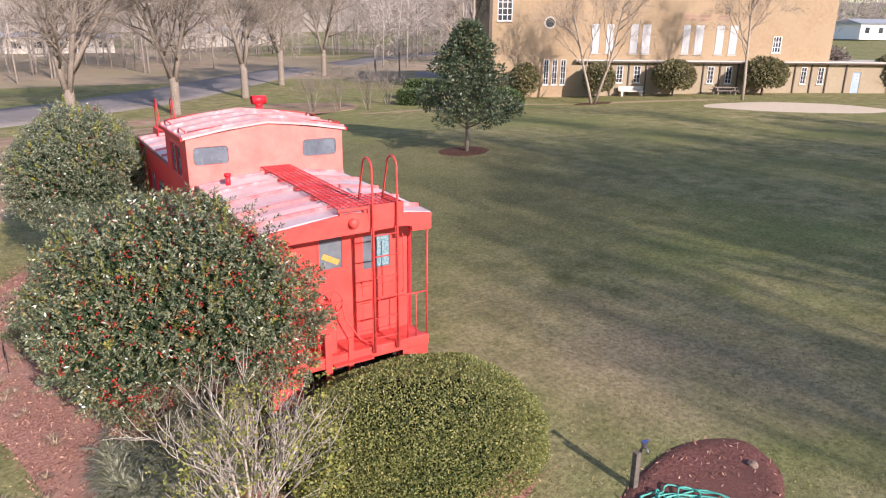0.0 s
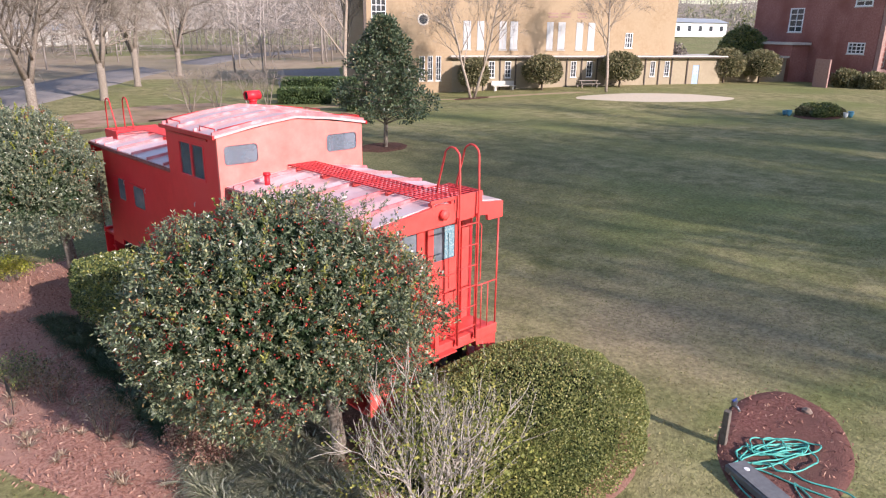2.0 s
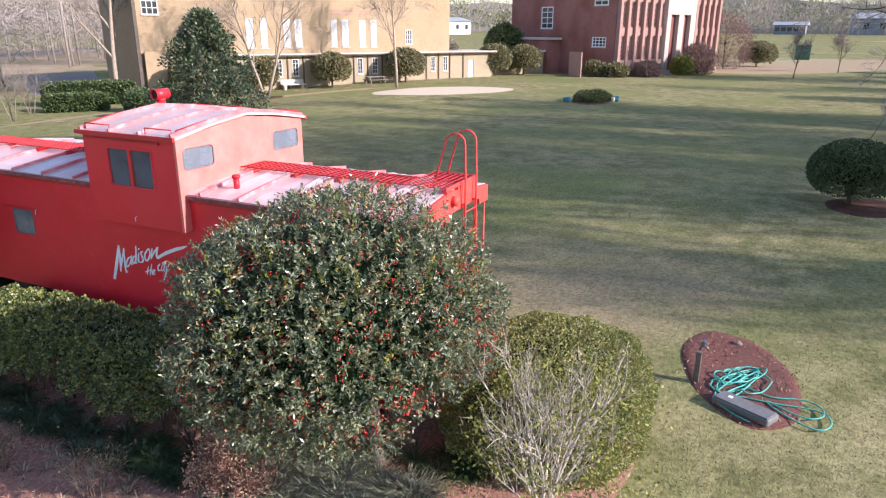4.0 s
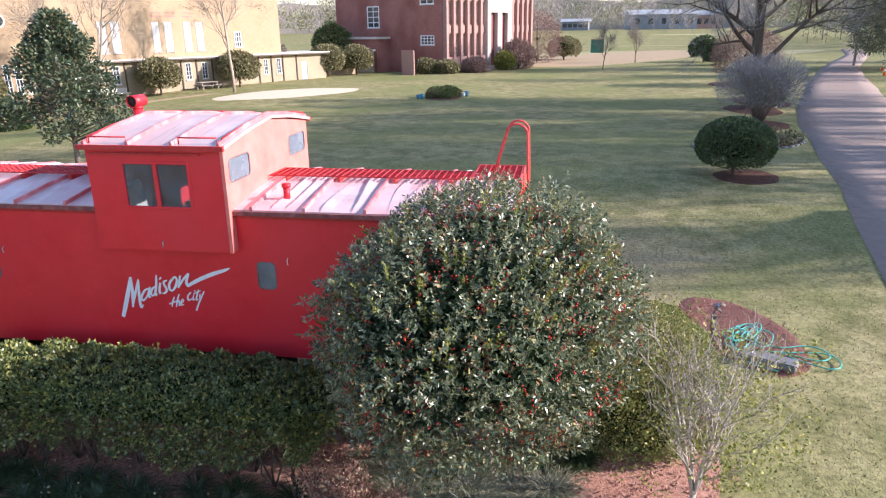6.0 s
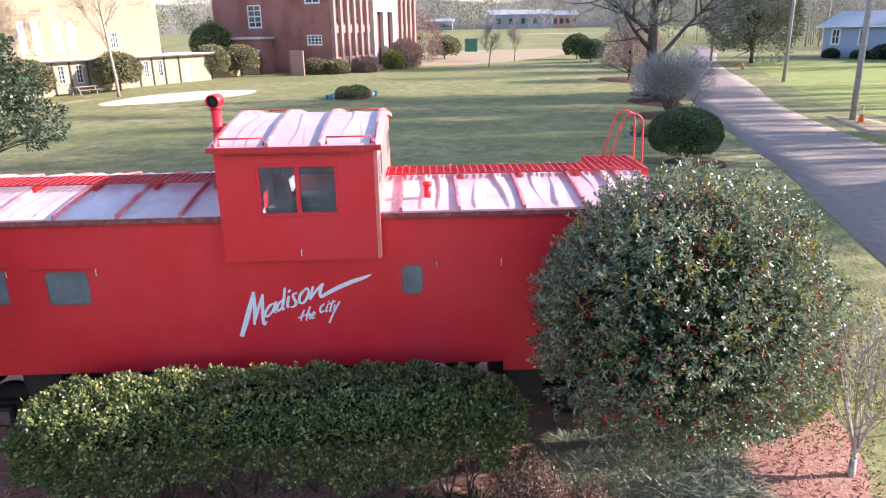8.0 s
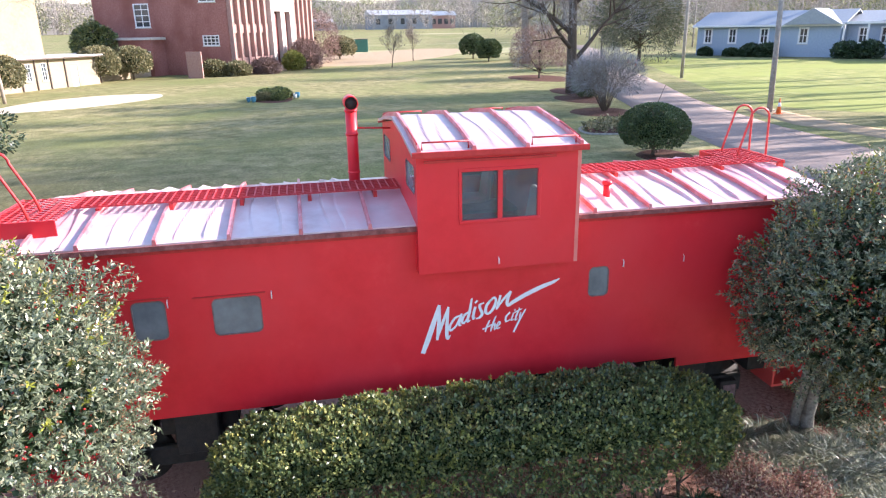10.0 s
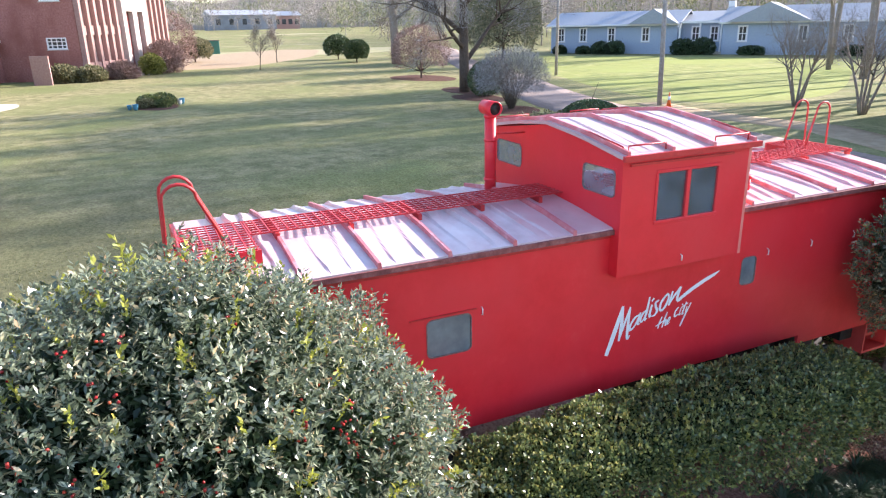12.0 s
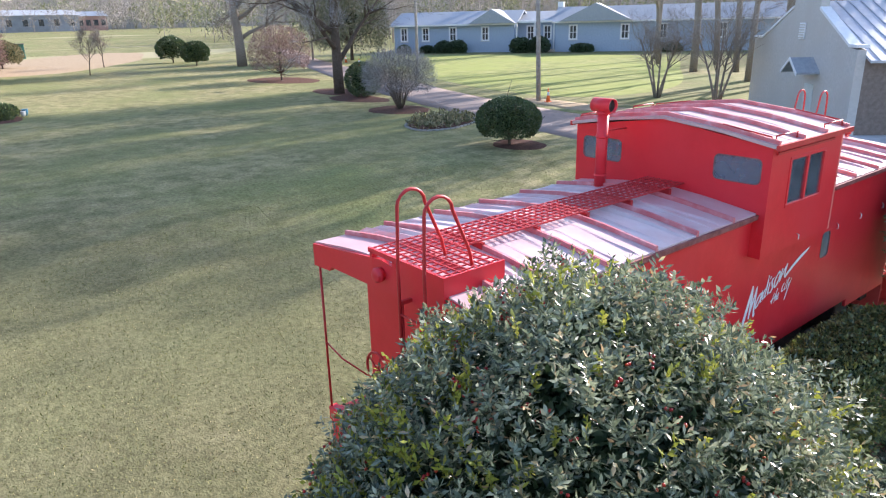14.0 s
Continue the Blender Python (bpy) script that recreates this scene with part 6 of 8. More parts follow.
leafy_tree(at(93, -32.5), (93, -32.5, 6.6), (6.2, 5.6, 5.0), 13000, 0.7, 0.06, CEDAR_L, 68, "ragged dull green cedar beside the long house", "tree", "cedar", 0.3, (50, 0.5), 0.6, -0.8, heart=0.2)


def grey_bush():
    t = bare_shrub(at(36.3, -1.0), 2.3, 3.7, 90, 70, "broad vase-shaped bush of dense bare grey twigs", 0, BARK, GREYTWIG, 0.02)
    rng = np.random.default_rng(71)
    p, g = lumpy(rng, 9000, (2.2, 2.35, 1.5), (40, 0.12), 0.6, -0.6, (0, 0, 2.15))
    leaves("twig_cloud", p, g, 0.45, 0.007, PALETWIG, t, "fine grey twigs", rng, 0.5, 0.1, 0.4)


grey_bush()


def edged_bed():
    """A low bed of ground cover with a pale stone edging."""
    line = oval(29.2, 1.2, 3.1, 1.9, 40, 0.04, 17, radians(-50))
    sheet("mulch_bed", line, 0.04, MULCH_D, "oval bed with low plants beside the drive", "mulch bed")
    t = empty("bed_edging", at(29.2, 1.2), "ring of pale stones round the oval bed", "edging")
    rge = random.Random(3)
    me = boxes(((-0.19, -0.08, -0.06), (0.19, 0.08, 0.08)), bev=0.03)
    grey = material("mossy_stone", [(0.3, (0.16, 0.155, 0.13)), (0.7, (0.36, 0.34, 0.30))], 3, 6, 0.9)
    stone = finish(me, "stone", grey)
    dense = [(a[0] + (b[0] - a[0]) * f, a[1] + (b[1] - a[1]) * f, math.atan2(b[1] - a[1], b[0] - a[0])) for a, b in zip(line, line[1:] + line[:1]) for f in (0.0,)]
    for x, y, a in dense:
        o = part("stone", stone, STONE, t)
        o.matrix_basis = Matrix.Translation((-29.2, -1.2, -ground_z(29.2, 1.2))) @ pose(x, y, ground_z(x, y), 0, 0, math.degrees(a) + rge.uniform(-6, 6))
    rng = np.random.default_rng(72)
    pts = [(x, y) for x, y in zip(rng.uniform(25.5, 33, 4000), rng.uniform(-2.6, 5, 4000)) if inside(x, y, line)]
    P = np.array([(x, y, ground_z(x, y) + 0.1 + 0.25 * rng.random()) for x, y in pts])
    tagged(leaves("ground_cover", P, np.tile([0, 0, 0.4], (len(P), 1)), 0.2, 0.06, OLIVE_L, None, "", rng, 0.9), "low dull green ground cover in the oval bed", "ground cover", "", "stuff")


edged_bed()

# planter bed with blue pots on the lawn
def planter():
    x, y = 52.3, 20.4
    sheet("mulch_bed", oval(x, y, 2.6, 1.6, 32, 0.04, 20), 0.06, MULCH_D, "small island bed on the lawn", "mulch bed")
    for i, (dx, dy, r, m) in enumerate(((0.1, 0.5, 0.75, HEDGE_L), (0.2, -0.5, 0.8, HEDGE_L), (-0.6, 0.7, 0.55, OLIVE_L), (0.9, -0.9, 0.55, OLIVE_L), (0.9, 0.4, 0.6, REDTWIG), (-0.9, -0.4, 0.5, HEDGE_L))):
        leafy_tree(at(x + dx, y + dy), (x + dx, y + dy, ground_z(x, y) + r * 0.62), (r * 1.1, r * 1.1, r * 0.62), 1600, 0.14, 0.05, m, 80 + i, "low clipped shrub in the island bed", "shrub", "bush", 0.05, (20, 0.1), 0.2, -0.7, "shrubs of the island bed")
    blue = material("blue_glaze", [(0.3, (0.05, 0.19, 0.30)), (0.7, (0.09, 0.28, 0.40))], 6, 4, 0.3)
    wht = material("white_glaze", [(0.3, (0.6, 0.62, 0.62)), (0.7, (0.75, 0.75, 0.75))], 6, 4, 0.4)
    for dx, dy, m, s, lb in ((-1.5, 1.5, blue, 0.6, "bright blue glazed pot"), (-1.2, 1.9, blue, 0.5, "bright blue glazed pot"), (0.6, -1.7, wht, 0.5, "white glazed pot"), (1.1, -1.9, blue, 0.62, "bright blue glazed pot")):
        bm = bmesh.new()
        prof = [(0.18, 0), (0.3, 0.25), (0.34, 0.5), (0.3, 0.62), (0.36, 0.66), (0.36, 0.72), (0.28, 0.72), (0.26, 0.6)]
        rings = [[bm.verts.new((r * s * math.cos(a), r * s * math.sin(a), z * s)) for a in np.linspace(0, 2 * math.pi, 18, endpoint=False)] for r, z in prof]
        for a, b in zip(rings, rings[1:]):
            for i in range(18):
                bm.faces.new((a[i], a[(i + 1) % 18], b[(i + 1) % 18], b[i]))
        bm.faces.new(rings[0][::-1])
        bm.faces.new(rings[-1])
        o = part("plant_pot", bm, m, None, "", True)
        o.matrix_basis = pose(*at(x + dx, y + dy, 0.02))
        tagged(o, lb + " at the edge of the island bed", "plant pot", "pots of the island bed")


planter()

# ---- buildings ----
U28 = -27.97
YELLOW = material("yellow_brick", [(0.3, (0.33, 0.232, 0.14)), (0.55, (0.385, 0.285, 0.183)), (0.75, (0.42, 0.322, 0.215))], 4, 10, 0.85, spec=0.2, bump=0.2, bump_scale=30, big=(0.39, 0.293, 0.192), big_scale=0.3)
CREAM = material("cream_painted_wall", [(0.3, (0.325, 0.265, 0.182)), (0.7, (0.39, 0.325, 0.23))], 3, 8, 0.8, spec=0.2, big=(0.33, 0.27, 0.19))
BRICKM = material("red_brick", [(0.3, (0.27, 0.11, 0.095)), (0.55, (0.36, 0.165, 0.14)), (0.78, (0.44, 0.23, 0.195))], 5, 12, 0.9, spec=0.15, bump=0.2, bump_scale=30, big=(0.25, 0.10, 0.08), big_scale=0.3)
PINKBR = material("pale_brick_pilaster", [(0.3, (0.32, 0.19, 0.165)), (0.7, (0.42, 0.27, 0.24))], 5, 10, 0.9, spec=0.15)
PALEP = material("dull_white_panel", [(0.3, (0.44, 0.45, 0.46)), (0.7, (0.54, 0.54, 0.54))], 1.5, 8, 0.7)
WHITEP = material("white_paint", [(0.3, (0.70, 0.71, 0.72)), (0.7, (0.80, 0.80, 0.80))], 4, 6, 0.6)
DGLASS = material("dark_window_glass", [(0.3, (0.03, 0.035, 0.04)), (0.7, (0.07, 0.08, 0.09))], 1.5, 4, 0.1, spec=0.7)
LGLASS = material("curtained_glass", [(0.3, (0.16, 0.165, 0.18)), (0.7, (0.30, 0.30, 0.31))], 1.2, 4, 0.25, spec=0.6)
ROOFG = material("grey_shingle", [(0.3, (0.266, 0.296, 0.326)), (0.7, (0.355, 0.377, 0.407))], 4, 10, 0.6, bump=0.3, bump_scale=30)
BLUEW = material("blue_grey_siding", [(0.3, (0.29, 0.36, 0.46)), (0.7, (0.37, 0.44, 0.55))], 4, 8, 0.7)
STUCCO = material("grey_stucco", [(0.3, (0.47, 0.45, 0.42)), (0.7, (0.58, 0.55, 0.51))], 6, 10, 0.9, bump=0.3, bump_scale=40, big=(0.50, 0.47, 0.43), big_scale=0.5)
PORTAL = material("weathered_stone", [(0.3, (0.40, 0.34, 0.31)), (0.7, (0.50, 0.44, 0.40))], 4, 8, 0.8)
PIPEM = material("dark_downpipe", [(0.3, (0.08, 0.06, 0.05)), (0.7, (0.13, 0.10, 0.08))], 6, 4, 0.6)
DKRED = material("dark_red_door", [(0.3, (0.17, 0.05, 0.045)), (0.7, (0.23, 0.075, 0.065))], 5, 5, 0.7)


def sash(parent, x0, x1, z0, z1, y=0.0, rows=3, cols=2, glass=DGLASS, fr=WHITEP, w=0.07, bar=0.035, axis="y", out=-1, sill=True):
    """A window in a wall plane: frame, glazing bars, pane and sill; axis is the wall's normal."""
    def b(a0, c0, a1, c1, d0, d1):
        d0, d1 = sorted((y + out * d0, y + out * d1))
        return ((a0, d0, c0), (a1, d1, c1)) if axis == "y" else ((d0, a0, c0), (d1, a1, c1))
    s = [b(x0, z0, x0 + w, z1, 0.04, -0.12), b(x1 - w, z0, x1, z1, 0.04, -0.12), b(x0 + w, z0, x1 - w, z0 + w, 0.04, -0.12), b(x0 + w, z1 - w, x1 - w, z1, 0.04, -0.12)]
    for i in range(1, cols):
        x = x0 + (x1 - x0) * i / cols
        s.append(b(x - bar, z0 + w, x + bar, z1 - w, 0.0, -0.06))
    for i in range(1, rows):
        z = z0 + (z1 - z0) * i / rows
        s.append(b(x0 + w, z - bar, x1 - w, z + bar, 0.005, -0.055))
    f = part("window_frame", boxes(*s), fr, parent)
    part("pane", boxes(b(x0 + w * 0.6, z0 + w * 0.6, x1 - w * 0.6, z1 - w * 0.6, -0.07, -0.09)), glass, f)
    if sill:
        part("sill", boxes(b(x0 - 0.08, z0 - 0.1, x1 + 0.08, z0, 0.1, -0.05)), STONE, f)
    return f


def facade(parent, name, mat, x0, x1, z0, z1, holes, y=0.0, thick=0.3, axis="y"):
    bm = bmesh.new()
    wall(bm, axis, y, thick, (x0, x1), (z0, z1), holes)
    return part(name, bm, mat, parent)


def yellow_building():
    B = empty("school_building", (48.2, 56.4, 0.0), "long yellow brick building with a low cream annex and white windows", "building", rz=U28)
    z0 = -0.9
    pairs = [(5.6, 6.28), (7.45, 8.15), (15.28, 15.95), (17.22, 17.92), (25.38, 26.0), (27.25, 27.9)]
    low = [(a, b, 1.25, 2.95) for a, b in pairs] + [(-2.05, -1.5, 1.0, 3.5), (-1.17, -0.62, 1.0, 3.5), (-0.28, 0.27, 1.0, 3.5)]
    door = (31.1, 32.0, 0.25, 2.5)
    facade(B, "front_wall", CREAM, 1.5, 35, z0, 3.35, [h for h in low if h[0] > 1.5] + [door])
    facade(B, "front_wall", YELLOW, -7.2, 1.5, z0, 3.9, [h for h in low if h[0] < 1.5])
    part("annex_roof", boxes(((1.2, -0.55, 3.35), (35.4, 3.0, 3.55))), STONE, B, "flat overhanging roof edge of the annex")
    part("gutter", boxes(((1.2, -0.62, 3.3), (35.4, -0.551, 3.44))), PIPEM, B)
    for a, b, c, d in low:
        sash(B, a, b, c, d, 0.0, 4, 2, w=0.05, bar=0.018)
    for x in (5.0, 6.9, 8.7, 14.8, 16.6, 18.5, 24.7, 26.5, 28.2, 30.3):
        part("downpipe_or_shade_strip", boxes(((x - 0.06, -0.12, z0), (x + 0.06, -0.003, 3.34))), PIPEM, B)
    d = part("door", boxes(((door[0], 0.05, door[2]), (door[1], 0.12, door[3]))), material("pale_blue_door", [(0.3, (0.28, 0.38, 0.50)), (0.7, (0.36, 0.46, 0.57))], 4, 4, 0.5), B, "pale blue door with a glazed upper half")
    sash(d, door[0] + 0.2, door[1] - 0.2, 1.5, 2.3, 0.05, 2, 2, sill=False, w=0.05)
    # upper block, set back a little
    ty = 0.6
    tall = [(2.85, 3.72), (4.4, 5.2), (6.9, 7.75), (8.15, 9.05), (12.42, 13.22), (13.75, 14.65), (15.95, 16.82), (17.4, 18.28)]
    up = [(a, b, 4.15, 7.05) for a, b in tall] + [(22.15, 23.08, 4.38, 6.0), (-6.9, -5.4, 7.2, 10.2)]
    facade(B, "upper_wall", YELLOW, -7.4, 28.6, 3.56, 12.6, up, ty)
    for a, b in tall:
        f = part("shuttered_window", boxes(((a + 0.02, ty - 0.03, 4.17), (b - 0.02, ty + 0.1, 7.03)), bev=0.02), PALEP, B, "tall pale blanked window panel")
        part("sill", boxes(((a - 0.06, ty - 0.1, 4.05), (b + 0.06, ty - 0.001, 4.15))), STONE, f)
        part("mullion", boxes((((a + b) / 2 - 0.03, ty - 0.045, 4.3), ((a + b) / 2 + 0.03, ty - 0.031, 6.95))), STONE, f)
    sash(B, *up[8], ty, 3, 3)
    sash(B, *up[9], ty, 5, 3)
    rnd = cylinder(bmesh.new(), (-1.5, ty - 0.06, 7.1), (-1.5, ty - 0.002, 7.1), 0.6, seg=24)
    r = part("round_window", rnd, STONE, B)
    part("pane", cylinder(bmesh.new(), (-1.5, ty - 0.08, 7.1), (-1.5, ty - 0.062, 7.1), 0.45, seg=24), DGLASS, r)
    for x in (12.5, 14.0, 16.0):
        part("vent", boxes(((x, ty - 0.02, 7.5), (x + 1.2, ty - 0.002, 7.65)), ((x, ty - 0.02, 7.85), (x + 1.2, ty - 0.002, 8.0))), PINKBR, B)
    part("cornice", boxes(((-7.6, ty - 0.2, 12.6), (28.8, 16, 13.0))), STONE, B)
    part("side_wall", boxes(((-7.4, ty + 0.301, z0), (-7.1, 16, 12.59))), YELLOW, B)
    part("side_wall", boxes(((28.3, ty + 0.301, 3.56), (28.6, 16, 12.59))), YELLOW, B)
    part("back_wall", boxes(((-7.1, 15.7, z0), (28.3, 16, 12.59))), YELLOW, B)
    part("side_wall", boxes(((34.7, 0.301, z0), (35.0, 6, 3.34))), CREAM, B)
    # wide dark column, put here for the shaded look of the side wall
    part("downpipe_or_shade_strip", boxes(((-7.75, 0.3, z0), (-7.45, 0.6, 12.9))), PIPEM, B)
    part("annex_floor", boxes(((-7.0, 0.31, z0), (34.6, 0.58, 0.2))), CREAM, B)
    return B


yellow_building()


def brick_building():
    """Local x runs along the lit pilastered front, local y back along the shaded side."""
    B = empty("brick_building", (87.5, 26.0, 0.0), "large red brick school building with pale pilasters and a stone portal", "building", rz=U28)
    z0, top = -0.5, 14.0
    wins = [(1.8, 4.2, 3.95, 5.25), (11.7, 14.05, 6.3, 9.25), (1.8, 4.2, 9.2, 11.6), (11.7, 14.05, 11.0, 13.2)]
    facade(B, "side_wall", BRICKM, 0.6, 20.4, z0, top, wins, 0.0, 0.3, "x")
    for a, b, c, d in wins:
        sash(B, a, b, c, d, 0.0, 4 if d - c > 2 else 3, 2 if d - c > 2 else 4, axis="x", fr=WHITEP, w=0.14, bar=0.05)
    # front: pilasters and window strips between
    part("front_wall", boxes(((0.3, 0.35, z0), (23, 0.6, top))), BRICKM, B)
    for a, b in ((0.0, 9.6), (16.1, 23)):
        part("front_base", boxes(((a, -0.1, z0), (b, 0.349, 2.4))), PINKBR, B)
    xs_ = [0.0, 1.6, 3.2, 4.8, 6.4, 8.0] + [16.3, 17.7, 19.1, 20.5, 21.9]
    for x in xs_:
        part("pilaster", boxes(((x + 0.08, -0.25, z0), (x + 0.56, 0.349, top)), bev=0.02), PINKBR, B)
    for x0, x1 in [(a + 0.62, a + 1.6) for a in (0.0, 1.6, 3.2, 4.8, 6.4)] + [(8.62, 9.6)] + [(a + 0.62, a + 1.4) for a in (16.3, 17.7, 19.1, 20.5)]:
        for c, d in ((2.6, 5.4), (6.6, 9.6), (10.7, 13.4)):
            sash(B, x0 + 0.04, x1 - 0.04, c, d, 0.3, 5, 2, LGLASS, PORTAL, w=0.08, sill=False)
        part("spandrel", boxes(((x0, 0.1, 5.45), (x1, 0.349, 6.5))), PINKBR, B)
        part("spandrel", boxes(((x0, 0.1, 9.65), (x1, 0.349, 10.6))), PINKBR, B)
    p = part("portal", boxes(((9.6, -0.4, 8.2), (16.1, 0.349, top)), ((9.6, -0.4, z0), (10.5, 0.349, 8.2)), ((12.2, -0.4, z0), (13.4, 0.349, 8.2)), ((14.9, -0.4, z0), (16.1, 0.349, 8.2)), bev=0.02), PORTAL, B, "pale stone entrance portal")
    for x in (10.5, 13.4):
        part("door_recess", boxes(((x, 0.2, z0), (x + (1.7 if x < 12 else 1.5), 0.345, 8.2))), DKRED, p)
    part("steps", boxes(((9.9, -1.6, z0), (15.9, -0.41, 0.9)), ((9.9, -2.4, z0), (15.9, -1.601, 0.55))), STONE, p)
    part("cornice", boxes(((-0.1, -0.3, top), (23.2, 20.6, top + 0.5))), STONE, B)
    part("back_wall", boxes(((0.3, 20.1, z0), (23, 20.4, top))), BRICKM, B)
    part("east_wall", boxes(((22.7, 0.61, z0), (23, 20.09, top))), BRICKM, B)
    part("corner_wall", boxes(((0.0, 0.35, z0), (0.299, 0.599, top))), BRICKM, B)
    # low annex on the shaded side
    part("annex", boxes(((-2.6, 10.0, z0), (-0.001, 19.4, 4.8))), BRICKM, B)
    part("annex_roof", boxes(((-2.9, 9.7, 4.8), (-0.001, 19.7, 5.1))), STONE, B)
    sash(B, 11.0, 12.0, 1.7, 3.4, -2.6, 3, 2, axis="x")
    return B


brick_building()
# link block between the two, low screen wall and planting
L = empty("link_block", (48.2, 56.4, 0.0), "low cream link building with a flat roof", "building", rz=U28)
part("wall", boxes(((35.02, 2.2, -0.5), (49.0, 2.5, 3.2)), ((35.02, 2.51, -0.5), (35.3, 9, 3.2))), CREAM, L)
part("roof", boxes(((35.02, 1.8, 3.2), (49.0, 9.0, 3.45))), STONE, L)
S = empty("screen_wall", at(84.0, 30.4), "short tan brick screen wall beside the brick building", "wall", rz=U28)
part("panel", boxes(((-0.2, -1.2, -0.3), (0.0, 0.9, 3.1)), bev=0.02), PINKBR, S)
for i, (x, y, rx, rz_, n, m) in enumerate(((80.8, 40.3, 2.3, 1.75, 5000, OLIVE_L), (84.7, 37.6, 2.2, 1.7, 5000, OLIVE_L), (65.05, 44.96, 2.15, 1.6, 4500, OLIVE_L), (56.8, 49.35, 2.0, 1.55, 4500, OLIVE_L), (50.1, 53.1, 1.5, 1.5, 4500, OLIVE_L), (43.3, 56.5, 1.4, 1.5, 4500, OLIVE_L))):
    leafy_tree(at(x, y), (x, y, ground_z(x, y) + 0.45 + rz_), (rx, rx, rz_), n, 0.26, 0.085, m, 120 + i, "clipped round evergreen standing before the building", "shrub", "bush", 0.12, (30, 0.12), 0.3, -0.75, "round shrubs by the building", heart=0.5)
leafy_tree(at(92, 43.2), (92, 43.2, 4.2), (2.6, 2.6, 2.6), 6000, 0.42, 0.09, HEDGE_L, 130, "tall bright green evergreen between the buildings", "tree", "tree", 0.2, (40, 0.25), 0.3, -0.9)
leafy_tree(at(83, 50), (83, 50, 2.8), (3.4, 3.4, 2.0), 6000, 0.4, 0.06, GREYTWIG, 131, "grey leafless bush between the buildings", "shrub", "bush", 0.15, (40, 0.2), 0.4, -0.9)
for i, (x, y, rx, rz_, m, lb) in enumerate(((95.5, 18.6, 1.5, 1.3, YEL_L, "bright yellow-green shrub at the foot of the portal"), (98, 16.8, 2.0, 2.1, REDTWIG, "russet leafless shrub beside the portal"), (116, 14.8, 3.8, 4.4, REDTWIG, "russet leafless tree at the building's corner"), (89.2, 22.2, 1.6, 0.9, REDTWIG, "low russet shrubs along the wall"), (86.2, 25.6, 1.5, 0.9, OLIVE_L, "low green shrubs along the wall"), (86, 28.2, 1.5, 1.0, OLIVE_L, "low green shrubs along the wall"))):
    leafy_tree(at(x, y), (x, y, ground_z(x, y) + rz_ * 0.9), (rx, rx, rz_), 3200 if m is not REDTWIG else 7000, 0.32 if m is not REDTWIG else 0.6, 0.08 if m in (YEL_L, OLIVE_L) else 0.03, m, 140 + i, lb, "shrub", "bush", 0.08, (30, 0.2), 0.4, -0.85, heart=0.06 if m is REDTWIG else 0.5)


def bench():
    t = empty("bench", at(54.1, 52.4), "pale stone garden bench before the building", "bench", rz=U28)
    part("seat", boxes(((-1.3, -0.3, 0.45), (1.3, 0.25, 0.55)), bev=0.02), STONE, t)
    part("backrest", boxes(((-1.3, 0.26, 0.5), (1.3, 0.34, 1.0)), bev=0.02), STONE, t)
    for x in (-1.0, 1.0):
        part("leg", boxes(((x - 0.12, -0.25, -0.02), (x + 0.12, 0.2, 0.449))), STONE, t)


bench()


def clipped_hedge(a, b, w, h, seed):
    """A straight box-clipped hedge from a to b."""
    a, b = Vector(a), Vector(b)
    m, l = (a + b) / 2, (b - a).length
    t = empty("hedge", at(m.x, m.y), "box-clipped green hedge beside the yellow building", "hedge", "clipped hedges", rz=math.degrees(math.atan2(b.y - a.y, b.x - a.x)))
    rng = np.random.default_rng(seed)
    p, g = superbox(rng, 5000, (l / 2, w / 2, h / 2), 8, 0.1, -0.95)
    leaves("foliage", p + np.array([0, 0, h / 2]), g, 0.2, 0.07, TOPI_L, t, "", rng, 0.8, 0.3, 0.2)
    part("foliage_shade_core", boxes(((-l / 2 + 0.2, -w / 2 + 0.2, 0.0), (l / 2 - 0.2, w / 2 - 0.2, h - 0.2)), bev=0.1), CORE, t)


clipped_hedge((29.7, 57.6), (33.3, 55.0), 1.6, 1.3, 150)
clipped_hedge((32.5, 61.5), (38.5, 57.8), 2.0, 1.9, 151)
for i, (x, y, r) in enumerate(((33.5, 51.5, 1.3), (35.6, 49.6, 1.5), (33.0, 45.5, 1.3), (30.6, 47.5, 1.2))):
    leafy_tree(at(x, y), (x, y, ground_z(x, y) + 0.8), (r, r, 1.0), 3000, 0.2, 0.07, TOPI_L, 160 + i, "low dark evergreen shrub behind the magnolia", "shrub", "bush", 0.06, (20, 0.2), 0.3, -0.85, "shrubs behind the magnolia")


